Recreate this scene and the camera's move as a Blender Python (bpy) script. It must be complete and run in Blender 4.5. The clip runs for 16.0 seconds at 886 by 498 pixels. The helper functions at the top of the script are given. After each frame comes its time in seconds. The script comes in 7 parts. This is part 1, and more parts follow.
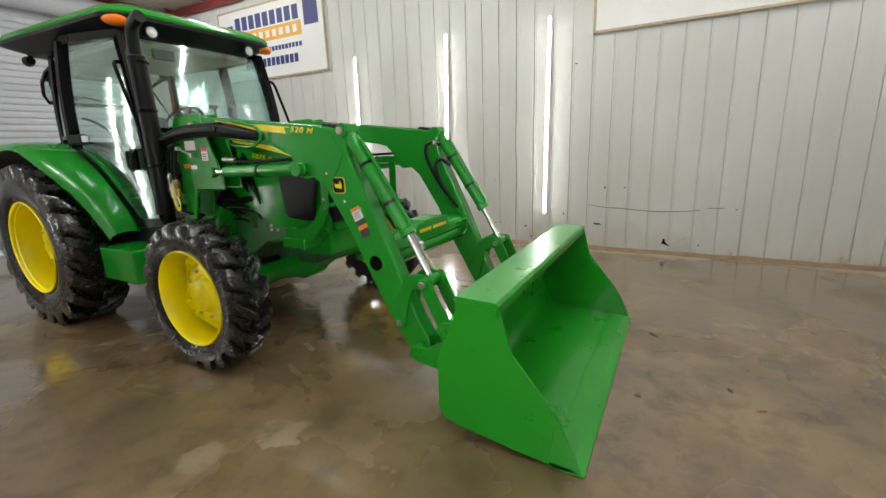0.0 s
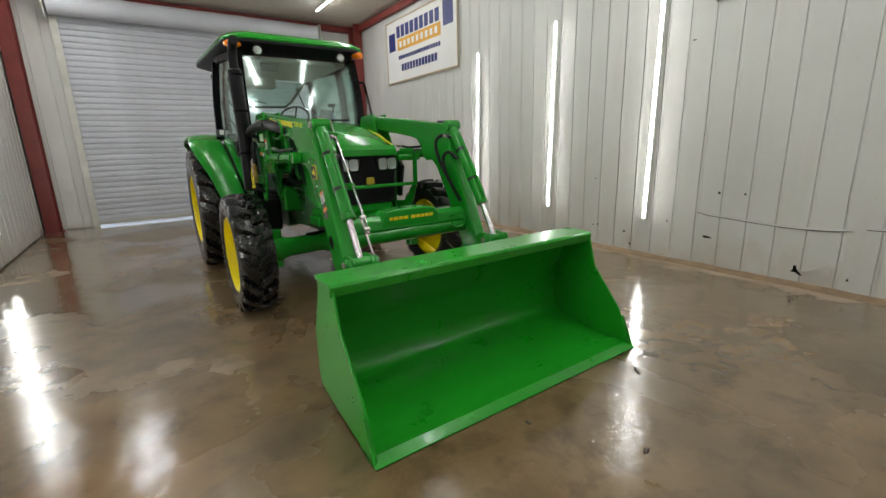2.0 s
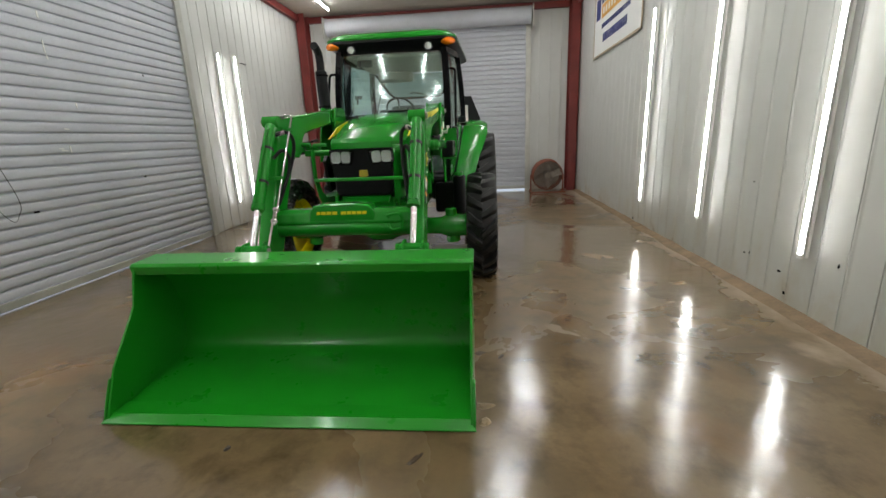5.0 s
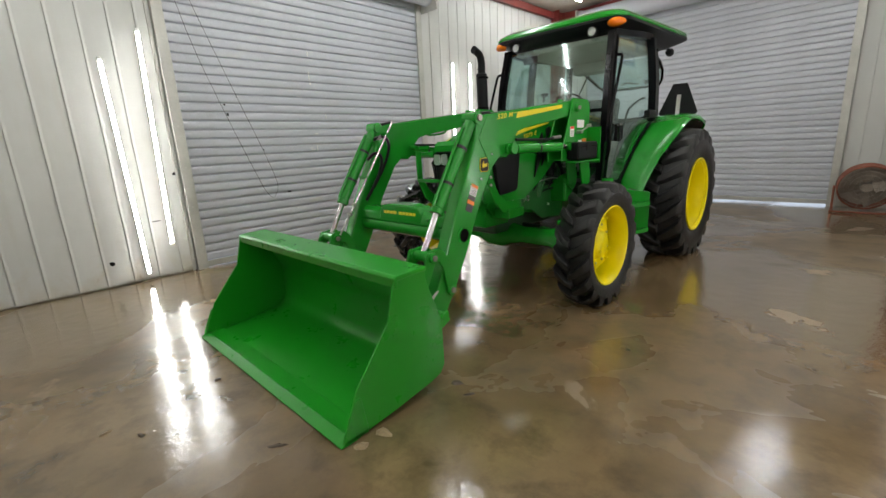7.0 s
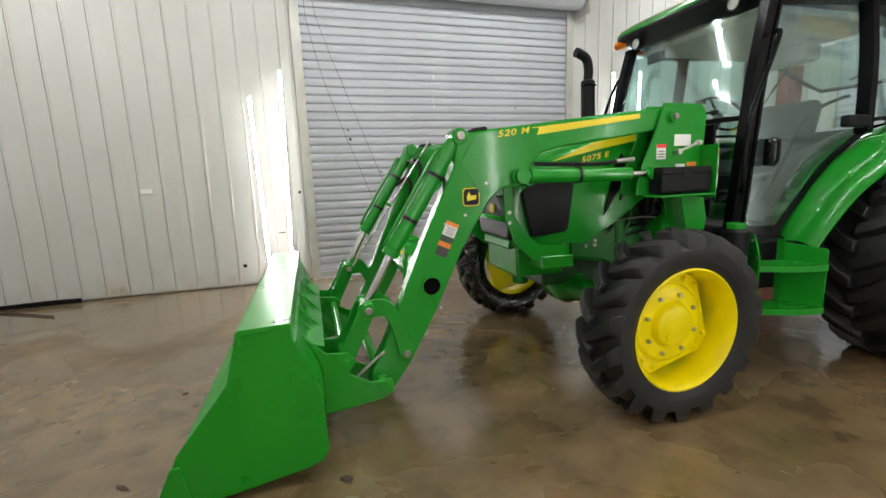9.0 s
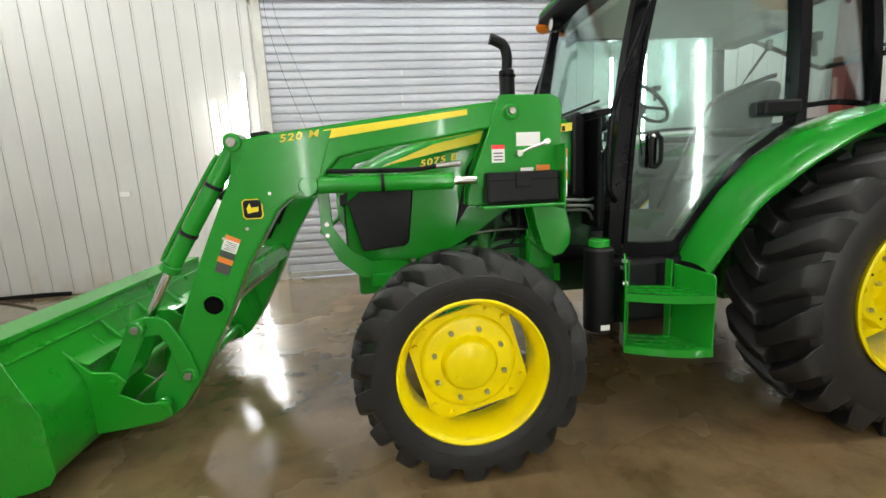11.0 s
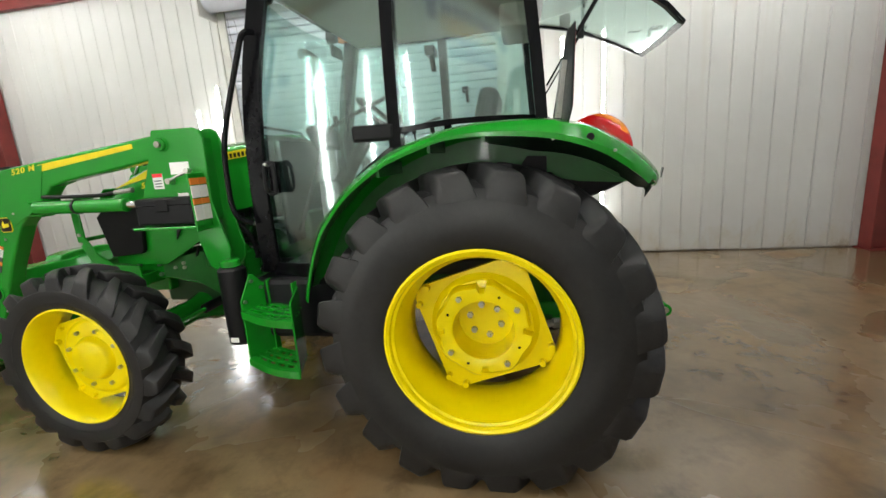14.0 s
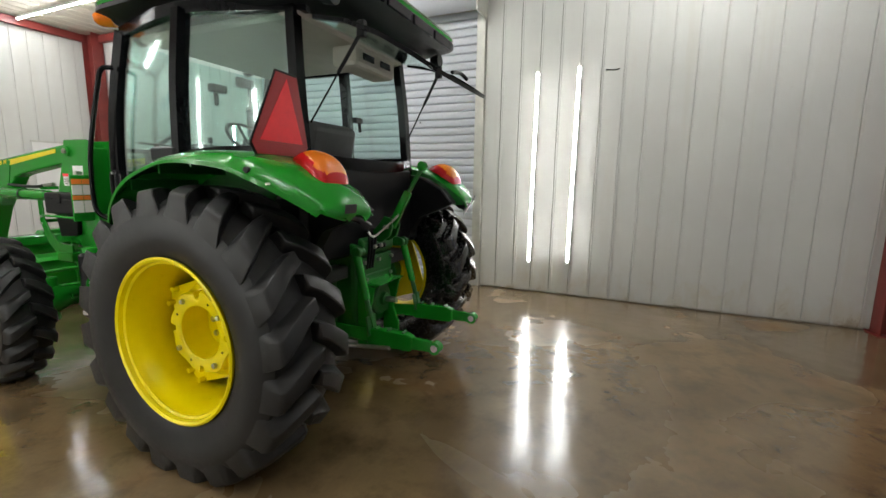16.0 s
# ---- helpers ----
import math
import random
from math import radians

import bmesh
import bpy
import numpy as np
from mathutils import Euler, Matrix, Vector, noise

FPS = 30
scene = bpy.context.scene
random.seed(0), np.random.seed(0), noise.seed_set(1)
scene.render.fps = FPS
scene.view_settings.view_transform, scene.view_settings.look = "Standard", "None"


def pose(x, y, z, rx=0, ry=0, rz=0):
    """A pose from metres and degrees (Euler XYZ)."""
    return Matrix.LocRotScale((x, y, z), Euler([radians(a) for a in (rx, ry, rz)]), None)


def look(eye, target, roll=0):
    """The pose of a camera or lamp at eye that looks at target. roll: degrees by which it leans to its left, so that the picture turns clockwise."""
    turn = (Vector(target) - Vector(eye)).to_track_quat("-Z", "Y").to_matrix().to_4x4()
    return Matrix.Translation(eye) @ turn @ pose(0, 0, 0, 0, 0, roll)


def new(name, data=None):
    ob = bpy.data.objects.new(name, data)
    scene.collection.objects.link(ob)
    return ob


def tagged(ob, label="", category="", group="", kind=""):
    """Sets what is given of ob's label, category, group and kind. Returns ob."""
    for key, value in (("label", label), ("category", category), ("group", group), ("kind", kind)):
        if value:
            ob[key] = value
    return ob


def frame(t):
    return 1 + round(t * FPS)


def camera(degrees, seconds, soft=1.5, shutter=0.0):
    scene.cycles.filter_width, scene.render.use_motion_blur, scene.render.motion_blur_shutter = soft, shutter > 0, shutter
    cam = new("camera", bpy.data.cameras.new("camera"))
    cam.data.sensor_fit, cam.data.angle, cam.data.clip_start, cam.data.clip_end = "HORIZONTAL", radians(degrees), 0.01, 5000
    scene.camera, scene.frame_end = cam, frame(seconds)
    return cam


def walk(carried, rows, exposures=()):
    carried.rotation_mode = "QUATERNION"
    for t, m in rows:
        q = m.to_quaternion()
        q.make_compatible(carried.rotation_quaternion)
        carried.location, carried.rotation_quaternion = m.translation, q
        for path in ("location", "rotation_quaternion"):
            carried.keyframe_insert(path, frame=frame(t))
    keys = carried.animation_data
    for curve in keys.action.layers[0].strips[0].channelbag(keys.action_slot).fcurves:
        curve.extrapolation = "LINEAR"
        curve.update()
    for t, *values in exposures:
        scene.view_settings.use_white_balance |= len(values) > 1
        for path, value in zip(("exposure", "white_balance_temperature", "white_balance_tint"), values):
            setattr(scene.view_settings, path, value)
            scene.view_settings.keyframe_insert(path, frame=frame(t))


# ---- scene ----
cam = camera(91.6, 16.0)
PATH = [
    (0, (2.527, 4.764, 1.375), (0.824, 3.825, 0.909), -2.2),
    (0.5, (2.377, 5.110, 1.370), (0.764, 4.002, 0.955), -0.9),
    (1, (2.171, 5.448, 1.339), (0.706, 4.158, 0.906), -1.1),
    (1.5, (1.922, 5.772, 1.331), (0.637, 4.309, 0.873), -1.8),
    (2, (1.546, 5.962, 1.323), (0.453, 4.353, 0.858), -1.6),
    (2.5, (1.187, 6.196, 1.317), (0.318, 4.459, 0.841), -1.2),
    (3, (0.798, 6.293, 1.301), (0.110, 4.476, 0.825), -1.1),
    (3.2, (0.625, 6.303, 1.323), (0.018, 4.457, 0.847), -1.4),
    (5.5, (-1.416, 6.140, 1.326), (-0.962, 4.260, 0.818), -2.2),
    (6, (-1.842, 5.912, 1.337), (-1.085, 4.131, 0.830), -2.1),
    (6.5, (-2.215, 5.735, 1.345), (-1.162, 4.112, 0.838), -2.5),
    (7, (-2.466, 5.357, 1.316), (-1.100, 3.973, 0.847), -2.7),
    (7.5, (-2.626, 5.023, 1.294), (-1.017, 3.901, 0.903), -2.3),
    (8, (-2.720, 4.670, 1.282), (-0.964, 3.780, 0.932), -2.4),
    (8.2, (-2.697, 4.486, 1.273), (-0.887, 3.695, 0.955), -2.6),
    (10.3, (-2.689, 2.904, 1.318), (-0.751, 2.546, 0.975), -2.4),
    (10.5, (-2.722, 2.768, 1.290), (-0.769, 2.464, 0.987), -2.6),
    (11, (-2.712, 2.378, 1.295), (-0.756, 2.144, 0.950), -2.7),
    (11.5, (-2.731, 1.942, 1.302), (-0.773, 1.824, 0.911), -3.1),
    (12, (-2.723, 1.531, 1.303), (-0.758, 1.464, 0.939), -2.8),
    (12.5, (-2.726, 1.122, 1.322), (-0.756, 1.207, 0.983), -2.6),
    (13, (-2.729, 0.715, 1.350), (-0.770, 0.895, 0.994), -2.8),
    (13.5, (-2.706, 0.277, 1.370), (-0.767, 0.546, 0.961), -3.6),
    (14, (-2.742, -0.183, 1.408), (-0.822, 0.187, 0.987), -4.0),
    (14.5, (-2.673, -0.599, 1.400), (-0.765, -0.147, 1.005), -2.9),
    (15, (-2.632, -1.039, 1.407), (-0.753, -0.468, 1.030), -1.1),
    (15.5, (-2.557, -1.445, 1.407), (-0.703, -0.767, 1.083), 0.2),
    (16, (-2.369, -1.884, 1.408), (-0.560, -1.090, 1.097), 0.9),
]
walk(cam, [(t, look(eye, target, roll)) for t, eye, target, roll in PATH],
     exposures=((0, 0.97), (1.5, 0.80), (2.5, 0.65), (5.5, 0.67), (8, 0.90), (10.5, 1.20), (12, 1.38), (13.5, 1.36), (14.5, 1.22), (15.5, 1.02), (16, 0.96)))

# ---- world, lamps and exposure ----
world = bpy.data.worlds.new("world")
scene.world = world
world.use_nodes = True
world.node_tree.nodes["Background"].inputs[0].default_value = (0.75, 0.85, 1.0, 1)
world.node_tree.nodes["Background"].inputs[1].default_value = 0.6
scene.view_settings.exposure = 0.2

# plan of the wash bay, metres
XL, XR, YB, YF, ZC = -3.20, 3.14, -4.47, 8.20, 4.12


# ---- materials ----
def node(nt, kind, **kw):
    n = nt.nodes.new(kind)
    for k, v in kw.items():
        n.inputs[k.replace("_", " ")].default_value = v
    return n


def material(name, color, rough=0.5, metal=0.0, var=0.12, scale=6.0, fine=60.0, bump=0.0, bscale=80.0,
             coat=0.0, rvar=0.1, spots=0.0, spot_color=(0.2, 0.17, 0.13), stretch=(1, 1, 1), rand=0.0, spec=0.5):
    """A painted, cast or moulded surface: base colour broken up at two scales, uneven gloss and fine relief."""
    m = bpy.data.materials.new(name)
    m.use_nodes = True
    nt = m.node_tree
    b = nt.nodes["Principled BSDF"]
    b.inputs["Metallic"].default_value = metal
    b.inputs["Coat Weight"].default_value = coat
    b.inputs["Coat Roughness"].default_value = 0.08
    b.inputs["Specular IOR Level"].default_value = spec
    tc = nt.nodes.new("ShaderNodeTexCoord")
    mp = nt.nodes.new("ShaderNodeMapping")
    mp.inputs["Scale"].default_value = stretch
    nt.links.new(tc.outputs["Object"], mp.inputs["Vector"])
    big = node(nt, "ShaderNodeTexNoise", Scale=scale, Detail=6.0, Roughness=0.6)
    small = node(nt, "ShaderNodeTexNoise", Scale=fine, Detail=4.0, Roughness=0.7)
    for n in (big, small):
        nt.links.new(mp.outputs[0], n.inputs["Vector"])
    ramp = nt.nodes.new("ShaderNodeMapRange")
    ramp.inputs["From Min"].default_value, ramp.inputs["From Max"].default_value = 0.3, 0.7
    ramp.inputs["To Min"].default_value, ramp.inputs["To Max"].default_value = 1 - var, 1 + var
    nt.links.new(big.outputs["Fac"], ramp.inputs["Value"])
    ramp2 = nt.nodes.new("ShaderNodeMapRange")
    ramp2.inputs["From Min"].default_value, ramp2.inputs["From Max"].default_value = 0.3, 0.7
    ramp2.inputs["To Min"].default_value, ramp2.inputs["To Max"].default_value = 1 - var * 0.5, 1 + var * 0.5
    nt.links.new(small.outputs["Fac"], ramp2.inputs["Value"])
    mul = nt.nodes.new("ShaderNodeMath")
    mul.operation = "MULTIPLY"
    nt.links.new(ramp.outputs[0], mul.inputs[0])
    nt.links.new(ramp2.outputs[0], mul.inputs[1])
    last = mul
    if rand:
        oi = nt.nodes.new("ShaderNodeObjectInfo")
        mr = nt.nodes.new("ShaderNodeMapRange")
        mr.inputs["To Min"].default_value, mr.inputs["To Max"].default_value = 1 - rand, 1 + rand
        nt.links.new(oi.outputs["Random"], mr.inputs["Value"])
        mul2 = nt.nodes.new("ShaderNodeMath")
        mul2.operation = "MULTIPLY"
        nt.links.new(last.outputs[0], mul2.inputs[0])
        nt.links.new(mr.outputs[0], mul2.inputs[1])
        last = mul2
    sc = nt.nodes.new("ShaderNodeVectorMath")
    sc.operation = "SCALE"
    sc.inputs[0].default_value = color
    nt.links.new(last.outputs[0], sc.inputs["Scale"])
    out = sc.outputs[0]
    if spots:
        sp = node(nt, "ShaderNodeTexNoise", Scale=scale * 1.7, Detail=8.0, Roughness=0.75)
        nt.links.new(mp.outputs[0], sp.inputs["Vector"])
        sr = nt.nodes.new("ShaderNodeMapRange")
        sr.inputs["From Min"].default_value, sr.inputs["From Max"].default_value = 0.55, 0.75
        sr.inputs["To Max"].default_value = spots
        nt.links.new(sp.outputs["Fac"], sr.inputs["Value"])
        mx = nt.nodes.new("ShaderNodeMix")
        mx.data_type = "RGBA"
        nt.links.new(sr.outputs[0], mx.inputs[0])
        nt.links.new(out, mx.inputs[6])
        mx.inputs[7].default_value = (*spot_color, 1)
        out = mx.outputs[2]
    nt.links.new(out, b.inputs["Base Color"])
    rr = nt.nodes.new("ShaderNodeMapRange")
    rr.inputs["From Min"].default_value, rr.inputs["From Max"].default_value = 0.3, 0.7
    rr.inputs["To Min"].default_value, rr.inputs["To Max"].default_value = max(0.02, rough - rvar), min(1, rough + rvar)
    nt.links.new(small.outputs["Fac"], rr.inputs["Value"])
    nt.links.new(rr.outputs[0], b.inputs["Roughness"])
    if bump:
        bn = node(nt, "ShaderNodeTexNoise", Scale=bscale, Detail=5.0, Roughness=0.6)
        nt.links.new(mp.outputs[0], bn.inputs["Vector"])
        bp = nt.nodes.new("ShaderNodeBump")
        bp.inputs["Strength"].default_value = 0.6
        bp.inputs["Distance"].default_value = bump
        nt.links.new(bn.outputs["Fac"], bp.inputs["Height"])
        nt.links.new(bp.outputs[0], b.inputs["Normal"])
    return m


def lamp_material(name, color, strength):
    m = bpy.data.materials.new(name)
    m.use_nodes = True
    b = m.node_tree.nodes["Principled BSDF"]
    b.inputs["Base Color"].default_value = (0.9, 0.9, 0.9, 1)
    b.inputs["Emission Color"].default_value = (*color, 1)
    b.inputs["Emission Strength"].default_value = strength
    return m


def glass_material(name, color, rough=0.0, mixin=0.0):
    """Thin clear sheet: a little mirror, the rest passes straight through with its tint."""
    m = bpy.data.materials.new(name)
    m.use_nodes = True
    nt = m.node_tree
    nt.nodes.remove(nt.nodes["Principled BSDF"])
    tr = nt.nodes.new("ShaderNodeBsdfTransparent")
    tr.inputs[0].default_value = (*color, 1)
    gl = nt.nodes.new("ShaderNodeBsdfGlossy")
    gl.inputs["Roughness"].default_value = rough
    gl.inputs["Color"].default_value = (0.9, 1.0, 0.97, 1)
    lw = nt.nodes.new("ShaderNodeLayerWeight")
    fr = nt.nodes.new("ShaderNodeMath")
    fr.operation = "POWER"
    fr.inputs[1].default_value = 4.0
    nt.links.new(lw.outputs["Facing"], fr.inputs[0])
    mr = nt.nodes.new("ShaderNodeMapRange")
    mr.inputs["From Max"].default_value = 1.0
    mr.inputs["To Min"].default_value, mr.inputs["To Max"].default_value = 0.14 + mixin, 0.8
    nt.links.new(fr.outputs[0], mr.inputs["Value"])
    mx = nt.nodes.new("ShaderNodeMixShader")
    nt.links.new(mr.outputs[0], mx.inputs[0])
    nt.links.new(tr.outputs[0], mx.inputs[1])
    nt.links.new(gl.outputs[0], mx.inputs[2])
    nt.links.new(mx.outputs[0], nt.nodes["Material Output"].inputs[0])
    return m


def wet_concrete():
    """Worn concrete under a broken film of water: dry pale patches, dark damp ones, puddles that mirror."""
    m = bpy.data.materials.new("wet_concrete")
    m.use_nodes = True
    nt = m.node_tree
    b = nt.nodes["Principled BSDF"]
    tc = nt.nodes.new("ShaderNodeTexCoord")

    def noise_tex(scale, detail, rough, warp=0.0):
        n = node(nt, "ShaderNodeTexNoise", Scale=scale, Detail=detail, Roughness=rough, Distortion=warp)
        nt.links.new(tc.outputs["Object"], n.inputs["Vector"])
        return n.outputs["Fac"]

    def rng(src, a, c, lo=0.0, hi=1.0):
        r = nt.nodes.new("ShaderNodeMapRange")
        for k, v in (("From Min", a), ("From Max", c), ("To Min", lo), ("To Max", hi)):
            r.inputs[k].default_value = v
        nt.links.new(src, r.inputs["Value"])
        return r.outputs[0]

    def mix(fac, c1, c2):
        x = nt.nodes.new("ShaderNodeMix")
        x.data_type = "RGBA"
        nt.links.new(fac, x.inputs[0])
        for s, c in ((6, c1), (7, c2)):
            if isinstance(c, tuple):
                x.inputs[s].default_value = (*c, 1)
            else:
                nt.links.new(c, x.inputs[s])
        return x.outputs[2]

    big = noise_tex(0.38, 4, 0.55, 0.4)
    mid = noise_tex(1.5, 6, 0.58, 0.15)
    fine = noise_tex(34, 5, 0.7)
    mottle = noise_tex(4.5, 6, 0.62, 0.2)
    patch = noise_tex(0.62, 5, 0.55, 0.5)
    col = mix(rng(mid, 0.33, 0.67), (0.108, 0.068, 0.029), (0.245, 0.163, 0.081))
    col = mix(rng(big, 0.40, 0.64, 0, 0.6), col, (0.205, 0.142, 0.077))
    col = mix(rng(mottle, 0.47, 0.68, 0, 0.68), col, (0.066, 0.042, 0.019))
    pale = rng(noise_tex(1.05, 5, 0.55, 0.3), 0.642, 0.668, 0, 0.70)
    col = mix(pale, col, (0.31, 0.235, 0.160))
    col = mix(rng(fine, 0.35, 0.75, 0.0, 0.22), col, (0.10, 0.075, 0.05))
    rust = rng(noise_tex(0.8, 4, 0.5, 0.2), 0.60, 0.72, 0, 0.5)
    col = mix(rust, col, (0.25, 0.115, 0.035))
    # dry, sandy strip along the wall on the left
    sep = nt.nodes.new("ShaderNodeSeparateXYZ")
    nt.links.new(tc.outputs["Object"], sep.inputs[0])
    add = nt.nodes.new("ShaderNodeMath")
    add.operation = "MULTIPLY_ADD"
    nt.links.new(mid, add.inputs[0])
    add.inputs[1].default_value = 1.3
    nt.links.new(sep.outputs["X"], add.inputs[2])
    edge = rng(add.outputs[0], -2.46, -2.28, 1.0, 0.0)
    col = mix(edge, col, (0.36, 0.275, 0.195))
    nt.links.new(col, b.inputs["Base Color"])
    # film of water: standing in the hollows, broken elsewhere
    wet = rng(patch, 0.40, 0.53)
    dry = nt.nodes.new("ShaderNodeMath")
    dry.operation = "MAXIMUM"
    nt.links.new(pale, dry.inputs[0])
    nt.links.new(edge, dry.inputs[1])
    inv = rng(dry.outputs[0], 0.0, 1.0, 1.0, 0.12)
    film = nt.nodes.new("ShaderNodeMath")
    film.operation = "MULTIPLY"
    nt.links.new(rng(wet, 0, 1, 0.35, 1.0), film.inputs[0])
    nt.links.new(inv, film.inputs[1])
    nt.links.new(film.outputs[0], b.inputs["Coat Weight"])
    b.inputs["Coat IOR"].default_value = 1.42
    nt.links.new(rng(wet, 0, 1, 0.14, 0.035), b.inputs["Coat Roughness"])
    nt.links.new(rng(film.outputs[0], 0.1, 0.9, 0.50, 0.16), b.inputs["Roughness"])
    b.inputs["Specular IOR Level"].default_value = 0.5

    def relief(height, strength, dist):
        bp = nt.nodes.new("ShaderNodeBump")
        bp.inputs["Strength"].default_value = strength
        bp.inputs["Distance"].default_value = dist
        nt.links.new(height, bp.inputs["Height"])
        return bp.outputs[0]

    hsum = nt.nodes.new("ShaderNodeMath")
    hsum.operation = "MULTIPLY_ADD"
    nt.links.new(mottle, hsum.inputs[0])
    hsum.inputs[1].default_value = 0.6
    nt.links.new(rng(fine, 0, 1, 0, 0.15), hsum.inputs[2])
    nt.links.new(relief(hsum.outputs[0], 0.5, 0.006), b.inputs["Normal"])
    rip = nt.nodes.new("ShaderNodeMath")
    rip.operation = "MULTIPLY_ADD"
    nt.links.new(noise_tex(8.0, 4, 0.6, 0.5), rip.inputs[0])
    rip.inputs[1].default_value = 1.0
    nt.links.new(rng(noise_tex(2.0, 3, 0.5), 0, 1, 0, 1.2), rip.inputs[2])
    tiny = nt.nodes.new("ShaderNodeMath")
    tiny.operation = "MULTIPLY_ADD"
    nt.links.new(noise_tex(46.0, 3, 0.6, 0.6), tiny.inputs[0])
    tiny.inputs[1].default_value = 0.10
    nt.links.new(rip.outputs[0], tiny.inputs[2])
    nt.links.new(relief(tiny.outputs[0], 0.34, 0.012), b.inputs["Coat Normal"])
    return m


def wall_sheet_material():
    """White coated steel: faint runs and scuffs, brown splash stains low down, shallow dents."""
    m = bpy.data.materials.new("white_wall_sheet")
    m.use_nodes = True
    nt = m.node_tree
    b = nt.nodes["Principled BSDF"]
    geo = nt.nodes.new("ShaderNodeNewGeometry")

    def tex(scale, detail, rough, stretch=(1, 1, 1), warp=0.0):
        mp = nt.nodes.new("ShaderNodeMapping")
        mp.inputs["Scale"].default_value = stretch
        nt.links.new(geo.outputs["Position"], mp.inputs["Vector"])
        n = node(nt, "ShaderNodeTexNoise", Scale=scale, Detail=detail, Roughness=rough, Distortion=warp)
        nt.links.new(mp.outputs[0], n.inputs["Vector"])
        return n.outputs["Fac"]

    def rng(src, a, c, lo=0.0, hi=1.0):
        r = nt.nodes.new("ShaderNodeMapRange")
        for k, v in (("From Min", a), ("From Max", c), ("To Min", lo), ("To Max", hi)):
            r.inputs[k].default_value = v
        nt.links.new(src, r.inputs["Value"])
        return r.outputs[0]

    def mix(fac, c1, c2):
        x = nt.nodes.new("ShaderNodeMix")
        x.data_type = "RGBA"
        nt.links.new(fac, x.inputs[0])
        for s, c in ((6, c1), (7, c2)):
            if isinstance(c, tuple):
                x.inputs[s].default_value = (*c, 1)
            else:
                nt.links.new(c, x.inputs[s])
        return x.outputs[2]

    col = mix(rng(tex(0.9, 5, 0.6), 0.35, 0.65), (0.555, 0.55, 0.53), (0.605, 0.60, 0.58))
    col = mix(rng(tex(5, 6, 0.65, (1, 1, 0.08)), 0.55, 0.75, 0, 0.35), col, (0.50, 0.46, 0.38))
    col = mix(rng(tex(14, 6, 0.7), 0.66, 0.74, 0, 0.35), col, (0.42, 0.38, 0.32))
    # splashes of brown water that dried on the sheets, denser where the floor was hosed
    sep = nt.nodes.new("ShaderNodeSeparateXYZ")
    nt.links.new(geo.outputs["Position"], sep.inputs[0])
    low = nt.nodes.new("ShaderNodeMath")
    low.operation = "MULTIPLY_ADD"
    nt.links.new(sep.outputs["Z"], low.inputs[0])
    low.inputs[1].default_value = -0.55
    nt.links.new(tex(3.2, 7, 0.68, (1, 1, 0.7), 0.4), low.inputs[2])
    col = mix(rng(low.outputs[0], 0.34, 0.62, 0, 0.50), col, (0.47, 0.39, 0.265))
    col = mix(rng(low.outputs[0], 0.53, 0.62, 0, 0.42), col, (0.25, 0.155, 0.075))
    nt.links.new(col, b.inputs["Base Color"])
    nt.links.new(rng(tex(7, 5, 0.6), 0.3, 0.7, 0.32, 0.50), b.inputs["Roughness"])
    bp = nt.nodes.new("ShaderNodeBump")
    bp.inputs["Strength"].default_value = 0.7
    bp.inputs["Distance"].default_value = 0.010
    nt.links.new(tex(1.9, 3, 0.5, (1, 1, 0.6)), bp.inputs["Height"])
    nt.links.new(bp.outputs[0], b.inputs["Normal"])
    return m


M_FLOOR = wet_concrete()
M_WALL = wall_sheet_material()
M_CEIL = material("white_roof_sheet", (0.52, 0.48, 0.41), 0.45, 0, 0.06, 1.2, 30)
M_SLAT = material("white_door_slat", (0.545, 0.555, 0.610), 0.34, 0, 0.07, 1.5, 50, rvar=0.1, spots=0.25, spot_color=(0.35, 0.33, 0.30), rand=0.04)
M_TRIM = material("grey_galvanised", (0.50, 0.49, 0.45), 0.42, 0.3, 0.12, 5, 70)
M_RED = material("red_oxide_steel", (0.17, 0.022, 0.018), 0.45, 0, 0.18, 4, 60, rvar=0.12)
M_TUBE = lamp_material("lit_tube", (0.97, 0.98, 0.93), 26)
M_TUBE_TOP = lamp_material("unseen_ceiling_tube", (0.96, 0.985, 0.96), 64)
M_WHITE = material("white_plastic", (0.78, 0.78, 0.76), 0.35, 0, 0.04, 10, 80)
M_GREEN = material("green_paint", (0.010, 0.245, 0.017), 0.22, 0, 0.04, 1.5, 12, coat=0.3, rvar=0.03, spec=0.35)
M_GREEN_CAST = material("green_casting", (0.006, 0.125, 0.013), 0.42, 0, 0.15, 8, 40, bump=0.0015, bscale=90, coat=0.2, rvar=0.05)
M_BUCKET = material("green_bucket_paint", (0.010, 0.265, 0.012), 0.28, 0, 0.008, 0.8, 5, coat=0.35, rvar=0.01, spec=0.35)
M_YELLOW = material("yellow_paint", (0.86, 0.70, 0.0), 0.3, 0, 0.04, 3, 20, coat=0.12, rvar=0.03, spec=0.3)
M_DECAL = material("yellow_decal", (0.80, 0.66, 0.01), 0.35, 0, 0.03, 9, 60)
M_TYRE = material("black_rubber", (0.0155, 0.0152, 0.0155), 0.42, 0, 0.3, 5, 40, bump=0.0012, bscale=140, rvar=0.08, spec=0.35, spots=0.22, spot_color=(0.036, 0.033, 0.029))
